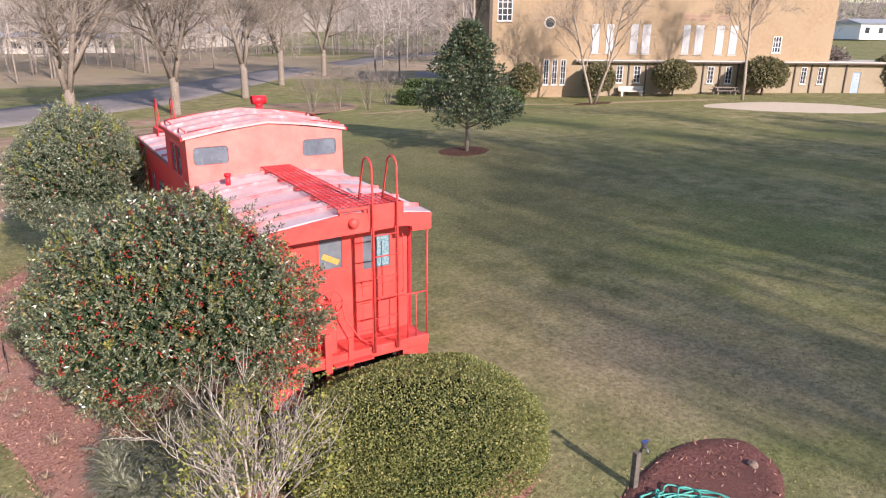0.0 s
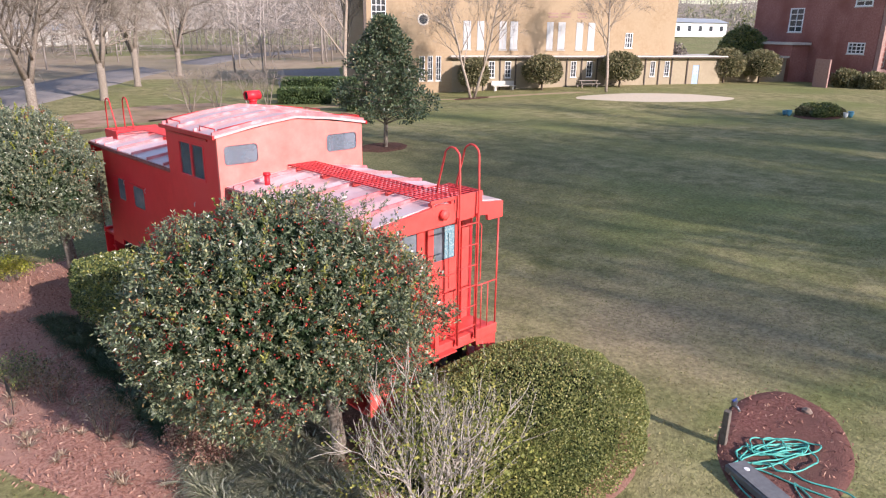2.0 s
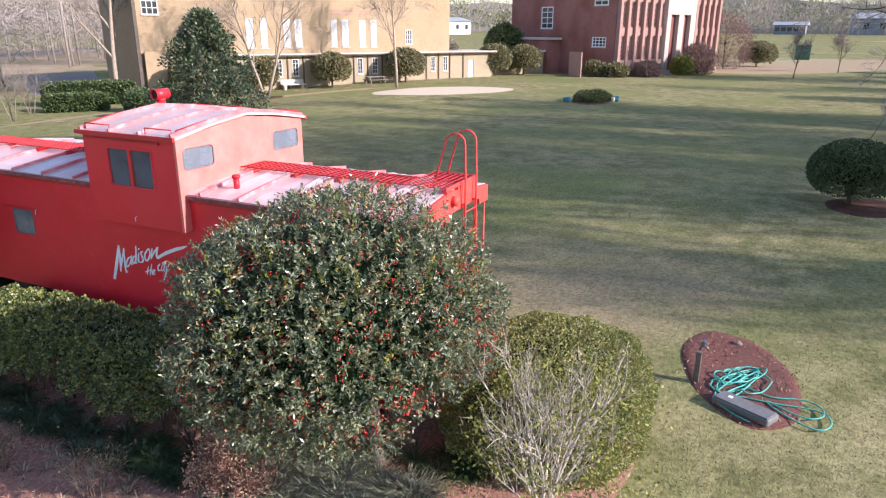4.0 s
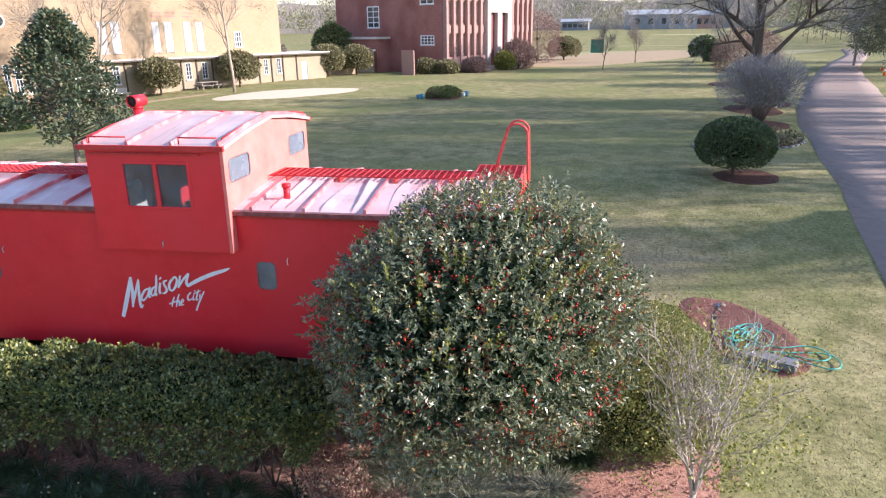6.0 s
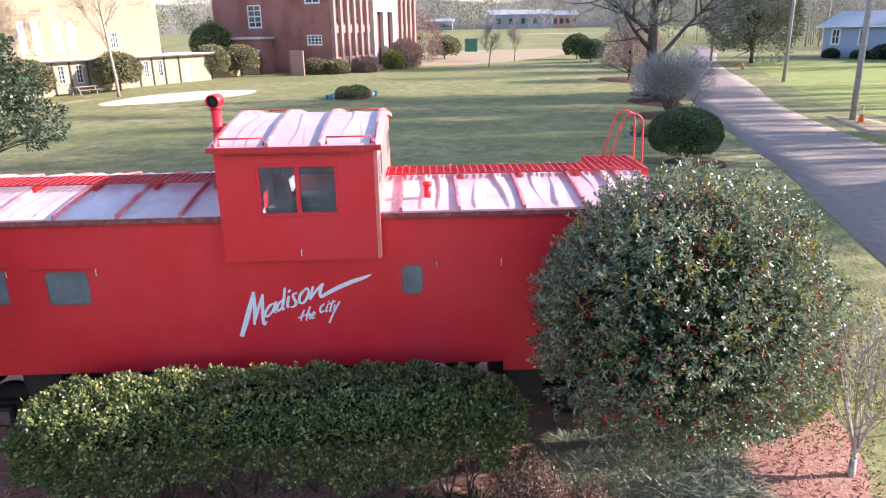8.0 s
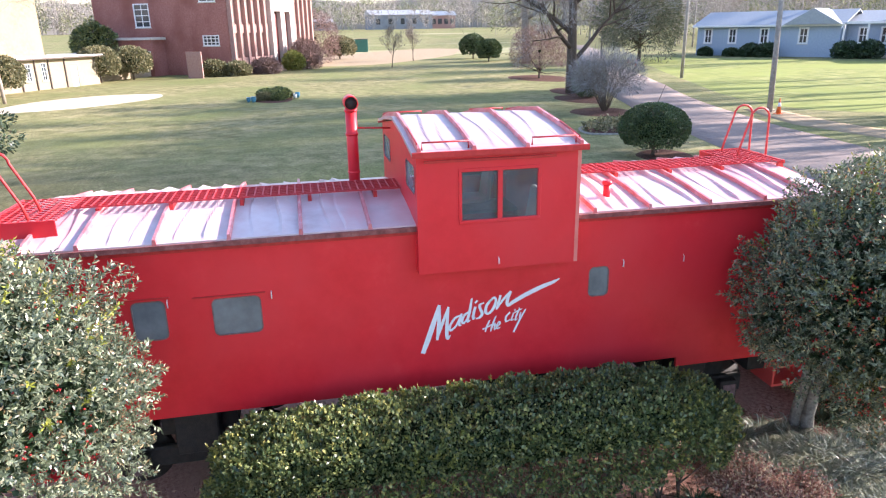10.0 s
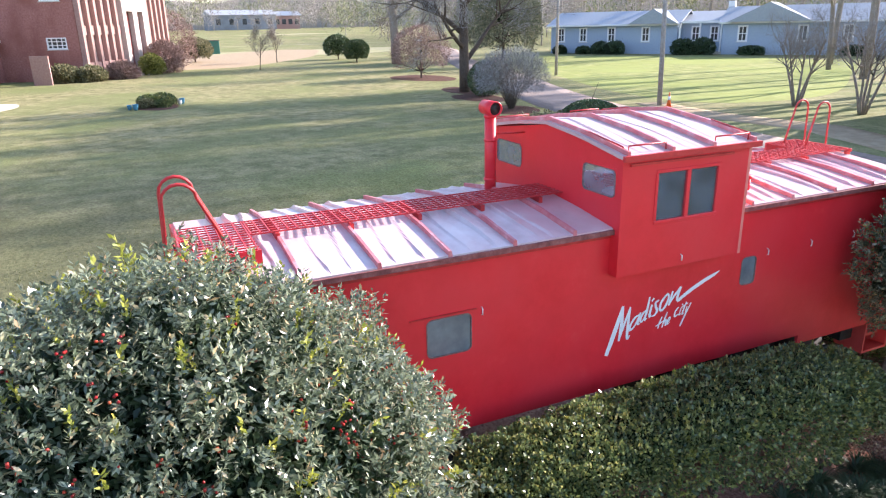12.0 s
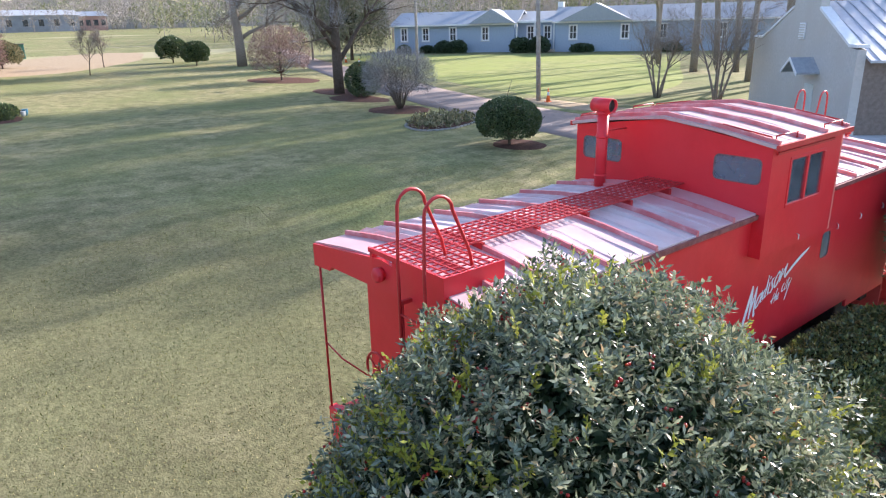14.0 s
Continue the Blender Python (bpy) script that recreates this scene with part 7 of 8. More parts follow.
def picnic_table():
    wood = material("weathered_wood", [(0.3, (0.22, 0.18, 0.15)), (0.7, (0.34, 0.29, 0.25))], 8, 8, 0.9)
    t = empty("picnic_table", at(62.0, 47.1), "weathered wooden picnic table with fixed benches", "table", rz=U28)
    for i in range(5):
        part("plank", boxes(((-1.2, -0.4 + 0.165 * i, 0.72), (1.2, -0.25 + 0.165 * i, 0.77))), wood, t)
    for y in (-0.78, 0.6):
        part("seat", boxes(((-1.2, y, 0.42), (1.2, y + 0.26, 0.47))), wood, t)
    for x in (-0.9, 0.9):
        part("leg", boxes(((x - 0.05, -0.7, 0.35), (x + 0.05, 0.8, 0.419)), ((x - 0.05, -0.55, -0.02), (x + 0.05, -0.43, 0.349)), ((x - 0.05, 0.5, -0.02), (x + 0.05, 0.62, 0.349)), ((x - 0.05, -0.35, 0.42), (x + 0.05, -0.25, 0.719)), ((x - 0.05, 0.3, 0.42), (x + 0.05, 0.4, 0.719))), wood, t)


picnic_table()


def ranch_house():
    ang = math.degrees(math.atan2(21.8, 34.8))      # front runs along (-0.847, -0.531)
    B = empty("house", (105.8, -50.4, 0.2), "long single-storey blue-grey house with a shallow grey roof and white windows", "house", rz=180 + ang)
    B.matrix_basis = pose(105.8, -50.4, 0.6, 0, 0, 180 + ang) @ Matrix.Diagonal((1, -1, 0.88, 1))
    # local x along the front, the front faces the lawn
    def seg(x0, x1, zt, ridge, yf, wins, depth=11):
        hs = [(a, a + 1.5, 1.9, 4.7) for a in wins]
        facade(B, "wall", BLUEW, x0, x1, -0.5, zt, hs, yf - 0.3, 0.3)
        for h in hs:
            sash(B, *h, yf, 2, 2, DGLASS, axis="y", out=1, w=0.26, bar=0.06)
        V = [(x0 - 0.6, yf + 0.8, zt), (x1 + 0.6, yf + 0.8, zt), (x1 + 0.6, yf - depth / 2, ridge), (x0 - 0.6, yf - depth / 2, ridge), (x0 - 0.6, yf - depth, zt), (x1 + 0.6, yf - depth, zt)]
        V += [(x, y, z - 0.25) for x, y, z in V]
        F = [(0, 1, 2, 3), (3, 2, 5, 4), (6, 9, 8, 7), (9, 10, 11, 8), (0, 6, 7, 1), (4, 5, 11, 10), (0, 3, 9, 6), (3, 4, 10, 9), (1, 7, 8, 2), (2, 8, 11, 5)]
        part("roof", mesh_of("roof", V, F, ROOFG), ROOFG, B)
        part("fascia", boxes(((x0 - 0.6, yf + 0.801, zt - 0.3), (x1 + 0.6, yf + 0.86, zt + 0.02))), WHITEP, B)
        part("back_wall", boxes(((x0 + 0.301, yf - depth + 0.3, -0.5), (x1 - 0.301, yf - depth + 0.6, zt - 0.26))), BLUEW, B)
        for x in (x0, x1 - 0.3):
            part("end_wall", boxes(((x, yf - depth + 0.3, -0.5), (x + 0.3, yf - 0.301, zt - 0.26))), BLUEW, B)
    seg(-0.6, 22, 5.2, 7.7, 0, [0.6, 4.8, 10, 16])
    seg(29.3, 66, 5.3, 8.0, 0.5, [31.5, 40, 46, 55])
    seg(22.01, 29.29, 5.6, 7.4, -3, [23.5, 26.5])
    for x in (22.4, 25.6, 28.9):
        part("porch_post", boxes(((x - 0.12, -0.2, -0.4), (x + 0.12, 0.04, 5.2))), WHITEP, B)
    part("porch_floor", boxes(((22.02, -2.7, -0.5), (29.28, 0.2, 0.1))), STONE, B)
    part("porch_beam", boxes(((22.02, -0.25, 5.2), (29.28, 0.1, 5.55))), WHITEP, B)
    part("gable", mesh_of("gable", [(14, 1.4, 5.2), (22.4, 1.4, 5.2), (18.2, 1.4, 7.9), (14, -5, 5.2), (22.4, -5, 5.2), (18.2, -5, 7.9)], [(0, 1, 2), (0, 2, 5, 3), (2, 1, 4, 5), (5, 4, 3), (0, 3, 4, 1)], ROOFG), ROOFG, B)
    part("gable", mesh_of("gable", [(30, 2.0, 5.3), (42, 2.0, 5.3), (36, 2.0, 8.5), (30, -5, 5.3), (42, -5, 5.3), (36, -5, 8.5)], [(0, 1, 2), (0, 2, 5, 3), (2, 1, 4, 5), (5, 4, 3), (0, 3, 4, 1)], ROOFG), ROOFG, B)
    part("vent_stack", boxes(((28.6, -6, 7.2), (29.6, -5, 9.0))), WHITEP, B)
    for i, (x, w, h) in enumerate(((2.0, 1.6, 1.2), (6.5, 1.8, 1.1), (9.6, 2.4, 1.9), (12.2, 2.6, 2.0), (23.6, 3.0, 2.3), (26.8, 2.8, 2.4), (34, 3.0, 1.2), (48, 3.0, 1.2))):
        o = Vector((x, -1.9, 0))
        g = Matrix.Translation((105.8, -50.4, 0.2)) @ Matrix.Rotation(radians(180 + ang), 4, "Z") @ o
        leafy_tree((g.x, g.y, 0.2), (g.x, g.y, 0.2 + h / 2), (w / 2 + 0.4, w / 2 + 0.2, h / 2 + 0.2), 1300, 0.4, 0.14, DARKG, 200 + i, "dark clipped evergreen against the house front", "shrub", "bush", 0.08, (20, 0.1), 0.2, -0.95, "shrubs by the house")


ranch_house()


def stucco_house():
    d = Vector((-0.709, 0.705))
    B = empty("stucco_house", (20.9, -18.3, 0.0), "tall grey stucco gabled house with a small awning over its door", "house", rz=math.degrees(math.atan2(d.y, d.x)))
    # local x along the gable wall, the wall faces local -y
    z0, e, ap, W, X0 = -0.5, 4.3, 6.15, 13.4, -0.7
    prof = [(X0, z0), (W, z0), (W, e - 0.1), (12.6, e), (8.75, 6.0), (8.65, 7.7), (5.35, 7.7), (5.25, 6.1), (0.7, e + 0.1), (X0, e + 0.1)]
    bm = bmesh.new()
    f = [bm.verts.new((x, 0, z)) for x, z in prof]
    k = [bm.verts.new((x, 0.4, z)) for x, z in prof]
    bm.faces.new(f)
    bm.faces.new(k[::-1])
    n = len(prof)
    for i in range(n):
        bm.faces.new((f[i], k[i], k[(i + 1) % n], f[(i + 1) % n]))
    part("gable_wall", bm, STUCCO, B)
    part("side_wall", boxes(((W - 0.4, 0.401, z0), (W, 14, e - 0.5))), material("brown_brick_wall", [(0.3, (0.16, 0.125, 0.105)), (0.7, (0.26, 0.205, 0.17))], 5, 10, 0.9), B)
    part("side_wall", boxes(((X0, 0.401, z0), (X0 + 0.4, 14, e - 0.5))), STUCCO, B)
    part("back_wall", boxes(((X0 + 0.401, 13.6, z0), (W - 0.401, 14, e - 0.5))), STUCCO, B)
    metal = material("ribbed_metal_roof", [(0.3, (0.38, 0.42, 0.48)), (0.7, (0.48, 0.52, 0.58))], 3, 6, 0.4, metal=0.3)
    for sx in (0, 1):
        x0, x1 = (X0 - 0.4, 7.0) if sx == 0 else (W + 0.5, 7.0)
        V = [(x0, 0.41, e - 0.65), (x1, 0.41, ap + 0.15), (x1, 14.3, ap + 0.15), (x0, 14.3, e - 0.65)]
        V += [(x, y, z + 0.12) for x, y, z in V]
        rf_ = part("roof", mesh_of("roof", V, [(0, 1, 2, 3), (7, 6, 5, 4), (0, 4, 5, 1), (1, 5, 6, 2), (2, 6, 7, 3), (3, 7, 4, 0)], metal), metal, B)
        for y in np.arange(0.8, 14, 0.6):
            tube("roof_rib", [Vector((x0, y, e - 0.52)), Vector((x1, y, ap + 0.28))], 0.035, metal, rf_, 4)
        cop = [(12.6, e), (8.76, 6.0)] if sx else [(0.7, e + 0.1), (5.24, 6.1)]
        (xa, za), (xb, zb) = cop
        V = [(xa, -0.06, za), (xb, -0.06, zb), (xb, 0.46, zb), (xa, 0.46, za)]
        V += [(x, y, z + 0.14) for x, y, z in V]
        part("coping", mesh_of("coping", V, [(3, 2, 1, 0), (4, 5, 6, 7), (1, 5, 4, 0), (2, 6, 5, 1), (3, 7, 6, 2), (0, 4, 7, 3)], WHITEP), WHITEP, B)
    part("coping", boxes(((12.6, -0.06, e), (W + 0.06, 0.46, e + 0.14))), WHITEP, B)
    part("coping", boxes(((X0 - 0.06, -0.06, e + 0.1), (0.7, 0.46, e + 0.24))), WHITEP, B)
    vent = part("vent", boxes(((6.45, -0.06, 4.5), (7.25, -0.002, 5.35)), bev=0.01), WHITEP, B, "white louvred gable vent")
    for i in range(6):
        part("slat", boxes(((6.52, -0.09, 4.56 + 0.13 * i), (7.18, -0.0601, 4.62 + 0.13 * i))), STONE, vent)
    # a small gabled hood over the door
    xr, zr, hw, drop, p = 8.7, 3.66, 1.05, 0.7, 1.15
    for sx in (-1, 1):
        V = [(xr, -0.002, zr), (xr, -p, zr), (xr + sx * hw, -p, zr - drop), (xr + sx * hw, -0.002, zr - drop)]
        V += [(x, y, z - 0.1) for x, y, z in V]
        part("awning", mesh_of("awning", V, [(0, 1, 2, 3), (7, 6, 5, 4), (0, 4, 5, 1), (1, 5, 6, 2), (2, 6, 7, 3), (3, 7, 4, 0)], ROOFG), ROOFG, B, "small grey shingled hood over the door")
        V = [(xr, -p - 0.05, zr + 0.02), (xr + sx * (hw + 0.04), -p - 0.05, zr - drop), (xr + sx * (hw + 0.04), -p - 0.05, zr - drop - 0.16), (xr, -p - 0.05, zr - 0.14)]
        V += [(x, y + 0.049, z) for x, y, z in V]
        part("awning_edge", mesh_of("awning_edge", V, [(0, 1, 2, 3), (7, 6, 5, 4), (0, 4, 5, 1), (1, 5, 6, 2), (2, 6, 7, 3), (3, 7, 4, 0)], WHITEP), WHITEP, B)
    part("door", boxes(((8.15, -0.05, z0), (9.25, -0.002, 2.3)), bev=0.01), material("pale_door", [(0.3, (0.5, 0.55, 0.55)), (0.7, (0.6, 0.64, 0.63))], 4, 4, 0.5), B, "pale closed door")


stucco_house()


POLEW = material("weathered_pole", [(0.3, (0.24, 0.215, 0.19)), (0.7, (0.40, 0.37, 0.335))], 5, 8, 0.9, bump=0.3)


def pole(x, y, h, label, lean=0.0):
    t = empty("utility_pole", at(x, y), label, "utility pole", "utility poles")
    wood = POLEW
    tube("pole", [(0, 0, -0.1), (lean * 0.5, 0, h * 0.5), (lean, 0, h)], [0.17, 0.15, 0.11], wood, t, 10)
    part("crossarm", boxes(((lean - 1.1, -0.06, h - 0.8), (lean + 1.1, 0.06, h - 0.68))), wood, t)
    return t


pole(32.3, -10.2, 11, "weathered wooden utility pole beside the drive", 0.35)
pole(59.9, -20.3, 11, "weathered wooden utility pole beside the far drive")
pole(100.8, -29.9, 11, "weathered wooden utility pole beside the far drive")
W_ = empty("power_line", (32.6, -10.2, 10.4), "thin black overhead power line between the poles", "cable")
def sag(a, b, s, n=14):
    a, b = Vector(a), Vector(b)
    return [a.lerp(b, i / n) - Vector((0, 0, 4 * s * (i / n) * (1 - i / n))) for i in range(n + 1)]
tubes("cable", [(sag((0, 0, 0), (27.3, -10.1, 0.3), 0.8), 0.02), (sag((0, 0, 0), (-46, -26, 1), 1.4), 0.02)], PIPEM, W_, 4)


def cone(x, y):
    orange = material("orange_plastic", [(0.3, (0.75, 0.14, 0.03)), (0.7, (0.82, 0.2, 0.05))], 6, 3, 0.5)
    t = empty("traffic_cone", at(x, y, 0.03), "orange traffic cone with a white band beside the drive", "traffic cone", "traffic cones")
    part("base", boxes(((-0.2, -0.2, 0), (0.2, 0.2, 0.04)), bev=0.01), orange, t)
    part("body", cylinder(bmesh.new(), (0, 0, 0.04), (0, 0, 0.95), 0.15, 0.035, 16), orange, t, "", True)
    part("band", cylinder(bmesh.new(), (0, 0, 0.45), (0, 0, 0.68), 0.102, 0.076, 16), WHITEP, t, "white reflective band", True)
    return t


c0 = cone(31.2, -10.0)
for x, y in ((79.5, -25.2), (88.5, -28.6)):
    copy_thing(c0, pose(*at(x, y, 0.03)))
G = empty("utility_cabinet", at(167, 2.4), "dark green utility cabinet on the far field", "cabinet")
part("body", boxes(((-1.2, -1.5, -0.05), (1.2, 1.5, 2.9)), bev=0.08), material("green_paint", [(0.3, (0.03, 0.12, 0.09)), (0.7, (0.05, 0.17, 0.12))], 4, 4, 0.5), G)
part("lid", boxes(((-1.3, -1.6, 2.901), (1.3, 1.6, 3.05)), bev=0.04), PIPEM, G)

# far low buildings
FARB = material("slate_blue_wall", [(0.3, (0.15, 0.175, 0.215)), (0.7, (0.22, 0.25, 0.295))], 0.5, 6, 0.8)
for i, (x, y, w, d, h, m, r) in enumerate(((392, -40, 34, 18, 7.5, FARB, 96), (396, 4, 14, 10, 4.6, FARB, 84), (402, -64, 18, 14, 7, PINKBR, 92), (330, 170, 34, 16, 6, WHITEP, -20), (60, 240, 40, 14, 4.6, STONE, 25), (10, 200, 24, 12, 3.6, STONE, 10), (-40, 210, 26, 12, 4.0, STONE, 30), (384, 50, 22, 12, 5, STONE, 88))):
    t = empty("far_building", at(x, y), "low pale building far beyond the lawn", "building", "far buildings", rz=r)
    part("wall", boxes(((-w / 2, -d / 2, -0.5), (w / 2, d / 2, h))), m, t)
    V = [(-w / 2 - 1, -d / 2 - 1, h + 0.005), (w / 2 + 1, -d / 2 - 1, h + 0.005), (w / 2 + 1, d / 2 + 1, h + 0.005), (-w / 2 - 1, d / 2 + 1, h + 0.005), (-w / 2 - 1, 0, h * 1.35), (w / 2 + 1, 0, h * 1.35)]
    part("roof", mesh_of("roof", V, [(0, 1, 5, 4), (2, 3, 4, 5), (0, 4, 3), (1, 2, 5), (0, 3, 2, 1)], ROOFG), ROOFG, t)
    for k in range(5):
        for s in (-1, 1):
            xx = -w / 2 + w * (k + 0.5) / 5
            part("window", boxes(((xx - 1.1, s * d / 2 - 0.05, h * 0.35), (xx + 1.1, s * d / 2 + 0.05, h * 0.75))), DGLASS, t)

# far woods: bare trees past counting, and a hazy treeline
# aerial haze is painted into these pale twig, bark and leaf colours
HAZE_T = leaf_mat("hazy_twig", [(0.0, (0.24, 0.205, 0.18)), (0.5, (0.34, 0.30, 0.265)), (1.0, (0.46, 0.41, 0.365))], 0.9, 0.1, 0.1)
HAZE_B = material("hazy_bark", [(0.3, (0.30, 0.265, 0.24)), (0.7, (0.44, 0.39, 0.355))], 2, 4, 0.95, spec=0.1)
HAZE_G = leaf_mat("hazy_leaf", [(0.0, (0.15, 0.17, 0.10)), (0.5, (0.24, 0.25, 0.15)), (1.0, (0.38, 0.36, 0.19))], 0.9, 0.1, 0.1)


def woods(name, spots, mat, seed, per, ll, lw, hs, label):
    rng = np.random.default_rng(seed)
    P, D, V, F = [], [], [], []
    for x, y in spots:
        h = rng.uniform(*hs)
        r = h * rng.uniform(0.2, 0.3)
        z = ground_z(x, y)
        v = rng.normal(size=(per, 3))
        v /= np.linalg.norm(v, axis=1, keepdims=True)
        rad = rng.uniform(0.25, 1, (per, 1)) ** 0.6
        P.append(np.array([x, y, z + h * 0.54]) + v * rad * np.array([r * 1.15, r * 1.15, h * 0.46]))
        D.append(v * 0.6 + np.array([0, 0, 0.6]))
        tube_arrays([(x, y, z - 0.2), (x + rng.normal() * 0.2, y, z + h * 0.4), (x + rng.normal() * 0.4, y, z + h * 0.85)], [h * 0.008, h * 0.006, 0.03], 5, V, F)
    t = empty(name, (0, 0, 0), label, "woods", "", "stuff")
    leaves("crowns", np.concatenate(P), np.concatenate(D), ll, lw, mat, t, "", rng, 0.5, 0.1)
    part("trunks", mesh_of("trunks", V, F, HAZE_B, True), HAZE_B, t)


rg = random.Random(12)
sheet("field", oval(15, 165, 190, 82, 60, 0.03, 31), 0.02, PATHM_T := material("tan_winter_grass", [(0.3, (0.28, 0.21, 0.14)), (0.7, (0.42, 0.335, 0.245))], 0.4, 12, 0.95, spec=0.1, big=(0.30, 0.25, 0.155), big_scale=0.05), "tan winter grass beyond the street", "field")


def scatter(n, ok, x0, x1, y0, y1):
    out = []
    while len(out) < n:
        x, y = rg.uniform(x0, x1), rg.uniform(y0, y1)
        if ok(x, y):
            out.append((x, y))
    return out


def off_street(x, y):
    return not (abs((y - 84) - 1.22 * (x - 13)) < 13 and y < 140)


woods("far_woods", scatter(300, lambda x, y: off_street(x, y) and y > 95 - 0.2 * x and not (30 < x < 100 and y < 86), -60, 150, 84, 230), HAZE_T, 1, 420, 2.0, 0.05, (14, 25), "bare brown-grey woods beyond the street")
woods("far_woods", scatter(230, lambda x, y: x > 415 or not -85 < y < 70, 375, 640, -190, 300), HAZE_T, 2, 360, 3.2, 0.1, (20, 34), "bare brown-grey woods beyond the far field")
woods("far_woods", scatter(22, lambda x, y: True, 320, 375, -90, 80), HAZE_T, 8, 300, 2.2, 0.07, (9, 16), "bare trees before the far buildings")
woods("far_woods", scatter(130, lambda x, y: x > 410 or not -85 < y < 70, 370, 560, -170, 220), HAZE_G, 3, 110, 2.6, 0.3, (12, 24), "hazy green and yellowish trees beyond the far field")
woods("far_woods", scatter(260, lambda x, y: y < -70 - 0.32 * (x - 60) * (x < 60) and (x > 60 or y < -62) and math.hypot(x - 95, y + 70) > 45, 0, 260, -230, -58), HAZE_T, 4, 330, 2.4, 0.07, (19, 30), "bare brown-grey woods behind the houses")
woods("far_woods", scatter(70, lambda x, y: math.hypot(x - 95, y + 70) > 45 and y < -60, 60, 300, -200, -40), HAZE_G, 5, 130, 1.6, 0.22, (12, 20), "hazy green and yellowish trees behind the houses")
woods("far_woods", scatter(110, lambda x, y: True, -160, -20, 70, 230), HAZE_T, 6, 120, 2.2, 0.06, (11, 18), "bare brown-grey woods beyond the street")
V, F, n = [], [], 240
for i in range(n):
    a = 2 * math.pi * i / n
    h = 34 + 6 * noise.noise(Vector((math.cos(a) * 6, math.sin(a) * 6, 0))) + 3 * noise.noise(Vector((math.cos(a) * 40, math.sin(a) * 40, 1)))
    V += [(720 * math.cos(a), 720 * math.sin(a), -2), (720 * math.cos(a), 720 * math.sin(a), h)]
F = [(2 * i, 2 * ((i + 1) % n), 2 * ((i + 1) % n) + 1, 2 * i + 1) for i in range(n)]
# the treeline's haze is likewise only its pale colour
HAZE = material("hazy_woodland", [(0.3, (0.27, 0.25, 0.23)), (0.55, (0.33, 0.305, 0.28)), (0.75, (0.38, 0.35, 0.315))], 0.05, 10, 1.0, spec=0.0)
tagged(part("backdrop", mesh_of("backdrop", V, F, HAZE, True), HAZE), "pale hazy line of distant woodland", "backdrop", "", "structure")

# ---- small things near the caboose ----
TEAL = material("teal_hose", [(0.3, (0.05, 0.33, 0.27)), (0.7, (0.10, 0.47, 0.40))], 20, 4, 0.4)


def hose():
    rngz = np.random.default_rng(3)
    pts = []
    # uneven long loops thrown down side by side
    u, v = Vector((0.87, -0.49)), Vector((0.49, 0.87))
    for k in range(8):
        mid, half, wid = rngz.uniform(0.45, 1.15), rngz.uniform(0.3, 0.85), rngz.uniform(0.1, 0.3)
        side, skew = rngz.uniform(-0.22, 0.26), rngz.uniform(-0.3, 0.3)
        for j in range(13):
            g = 2 * math.pi * j / 13 + 2.6
            q = Vector((6.62, 6.78)) + u * (mid + half * math.cos(g) * (1 + 0.2 * math.sin(2 * g + k))) + v * (side + wid * math.sin(g) + skew * 0.4 * math.cos(g))
            pts.append(Vector((q.x, q.y, ground_z(q.x, q.y) + 0.07 + 0.012 * k * (j % 2) + 0.02 * math.sin(j * 1.7 + k))))
    tail = [(6.9, 6.0), (6.9, 5.75), (7.05, 5.42), (6.98, 5.15), (6.72, 5.0), (6.42, 5.12), (6.36, 5.42), (6.62, 5.8), (6.78, 6.02), (6.42, 5.78), (6.1, 5.36), (6.03, 5.15), (6.2, 4.96), (6.5, 4.93), (6.72, 5.05), (6.74, 5.4), (6.66, 5.9), (6.7, 6.4), (6.55, 6.74), (6.3, 6.8), (6.0, 6.5), (5.84, 6.2)]
    pts += [Vector((x, y, ground_z(x, y) + 0.07)) for x, y in tail]
    # smooth the line
    for _ in range(2):
        q = [pts[0]]
        for a, b in zip(pts, pts[1:]):
            q += [a.lerp(b, 0.3), a.lerp(b, 0.7)]
        pts = q + [pts[-1]]
    o = tube("garden_hose", pts, 0.014, TEAL, None, 6)
    tagged(o, "tangled teal garden hose lying on the mulch", "hose")


hose()


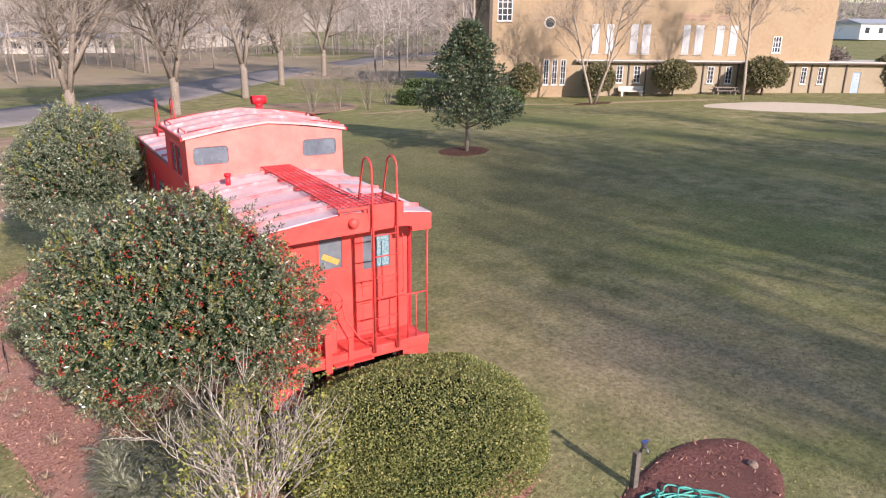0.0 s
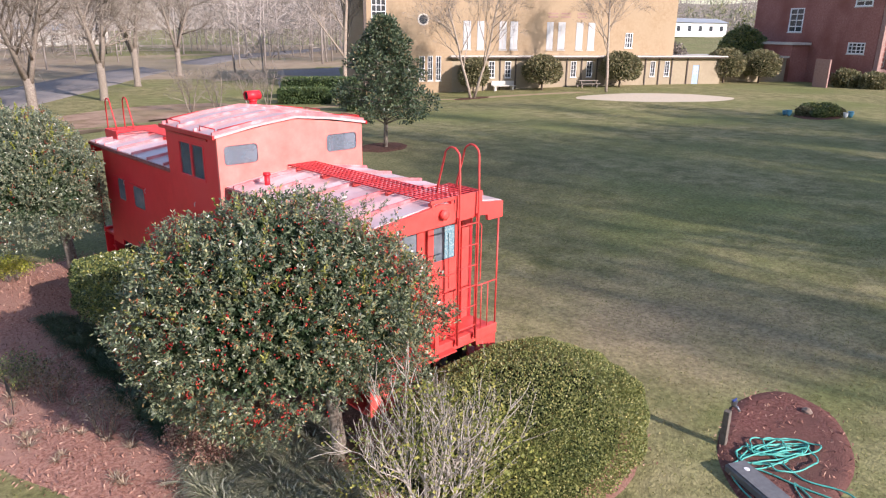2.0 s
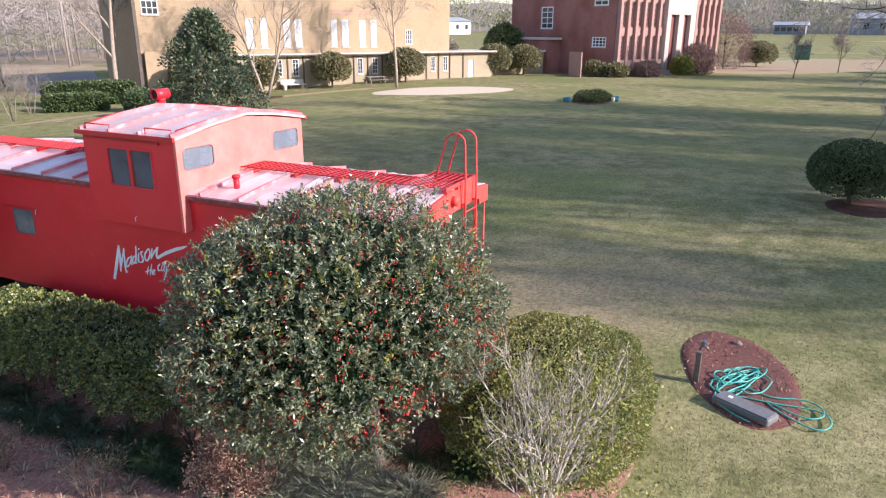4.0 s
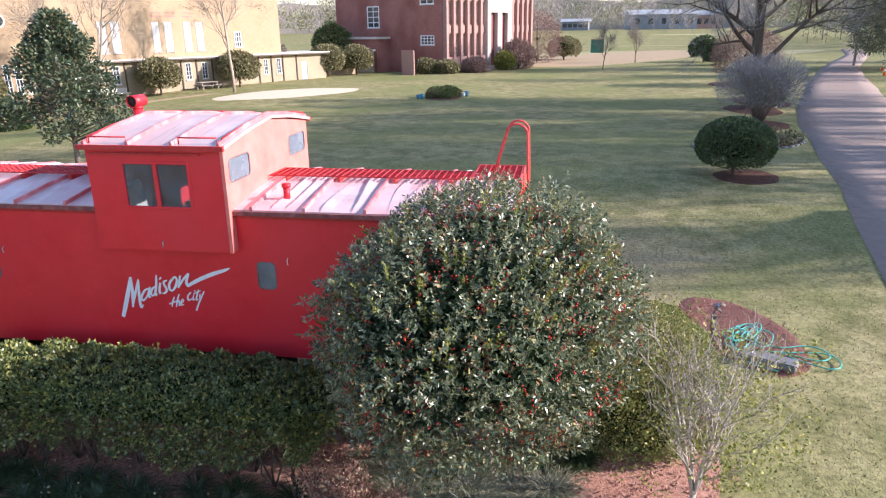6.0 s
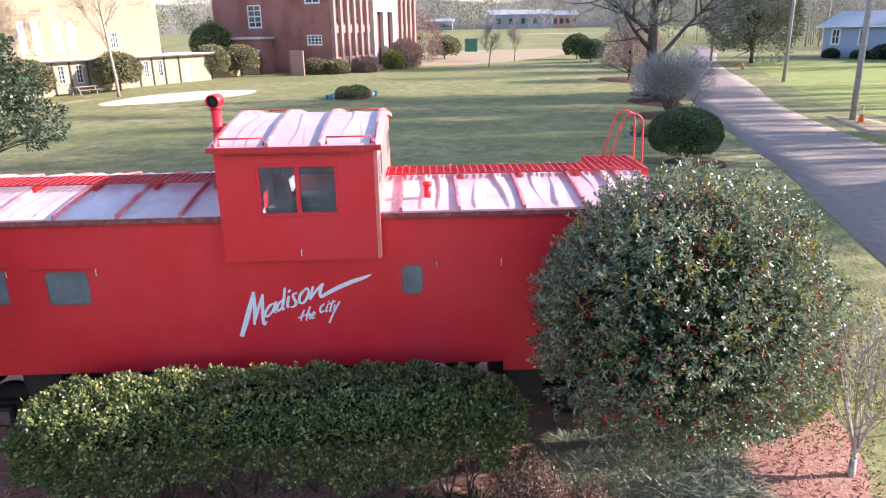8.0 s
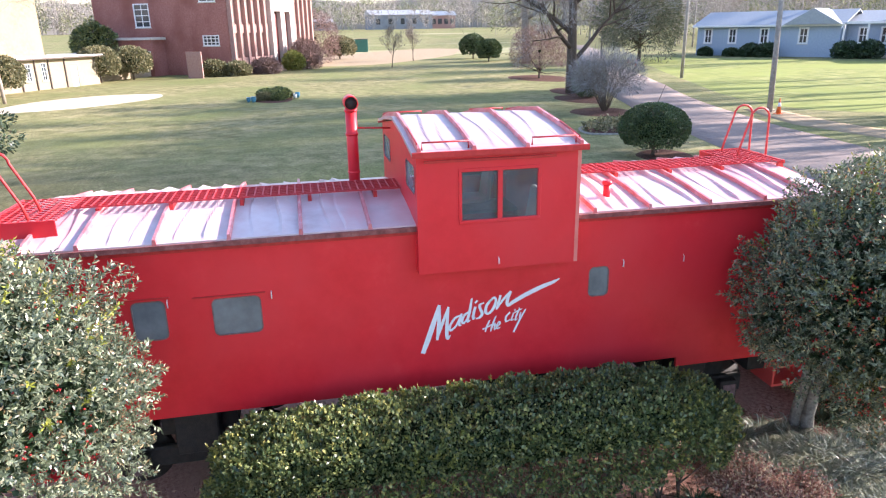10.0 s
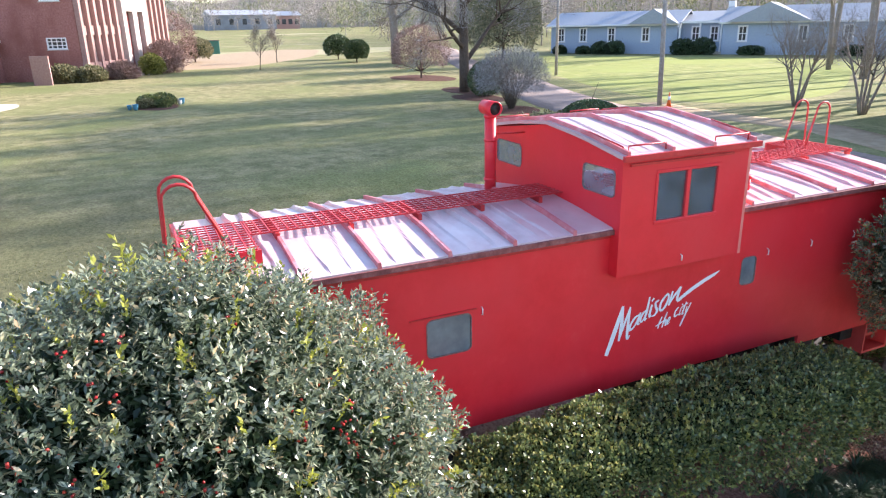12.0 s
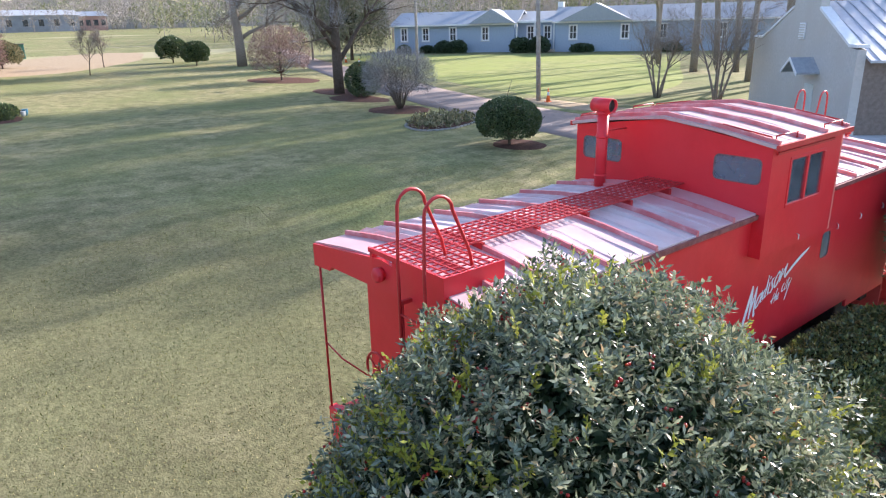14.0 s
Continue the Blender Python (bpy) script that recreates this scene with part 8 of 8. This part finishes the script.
def tap():
    t = empty("water_tap", at(6.98, 7.18, 0.05), "weathered wooden post with a metal water tap", "water tap")
    woodp = material("grey_post", [(0.3, (0.10, 0.085, 0.07)), (0.7, (0.19, 0.165, 0.14))], 12, 8, 0.9, bump=0.4)
    post = boxes(((-0.05, -0.05, -0.1), (0.05, 0.05, 0.62)), bev=0.008)
    part("post", post, woodp, t)
    brass = material("dull_metal", [(0.3, (0.18, 0.18, 0.2)), (0.7, (0.3, 0.3, 0.32))], 10, 4, 0.35, metal=0.8)
    tube("pipe", [(0.08, 0, -0.1), (0.08, 0, 0.64), (0.08, -0.03, 0.7), (0.08, -0.11, 0.7), (0.08, -0.15, 0.64)], 0.022, brass, t, 8)
    part("valve", cylinder(bmesh.new(), (0.08, -0.05, 0.72), (0.08, -0.05, 0.80), 0.045, 0.05, 12), brass, t)
    part("handle", boxes(((0.01, -0.06, 0.80), (0.15, -0.04, 0.82))), material("blue_handle", [(0.3, (0.03, 0.05, 0.2)), (0.7, (0.05, 0.08, 0.28))], 8, 2, 0.4), t)


tap()
bm = boxes(((-0.52, -0.19, 0), (0.52, 0.19, 0.13)), bev=0.02)
t = empty("utility_box", (6.2, 6.3, ground_z(6.2, 6.3) + 0.045), "low grey plastic utility box lid on the mulch", "utility box", rz=math.degrees(math.atan2(-1, -0.5)))
greyp = material("grey_plastic", [(0.3, (0.13, 0.13, 0.135)), (0.7, (0.19, 0.19, 0.195))], 12, 6, 0.6, bump=0.1)
part("body", bm, greyp, t)
part("lid", boxes(((-0.49, -0.165, 0.1301), (0.49, 0.165, 0.15)), bev=0.006), greyp, t)
part("badge", cylinder(bmesh.new(), (-0.28, 0.02, 0.1501), (-0.28, 0.02, 0.158), 0.045, seg=16), WHITEP, t)


def rock(x, y, s, seed):
    bm = bmesh.new()
    bmesh.ops.create_icosphere(bm, subdivisions=3, radius=s)
    for v in bm.verts:
        v.co *= 1 + 0.35 * noise.noise(v.co / s * 1.3 + Vector((seed, 0, 0)))
        v.co.z *= 0.6
    o = part("rock", bm, material("brown_rock", [(0.3, (0.16, 0.11, 0.085)), (0.7, (0.33, 0.25, 0.2))], 9, 6, 0.9))
    o.matrix_basis = pose(x, y, ground_z(x, y) + 0.05 + s * 0.25)
    tagged(o, "small brown rock on the red mulch", "rock")


rock(9.05, 6.55, 0.085, 1)
sg = empty("garden_marker", at(-1.25, 16.2, 0.04), "small black metal plant marker on a thin stake", "sign")
tube("stake", [(0, 0, -0.1), (0.02, 0, 0.5)], 0.008, UNDER, sg, 6)
bm = boxes(((-0.012, -0.15, 0.42), (0.0, 0.15, 0.64)), bev=0.003)
part("plate", bm, UNDER, sg)
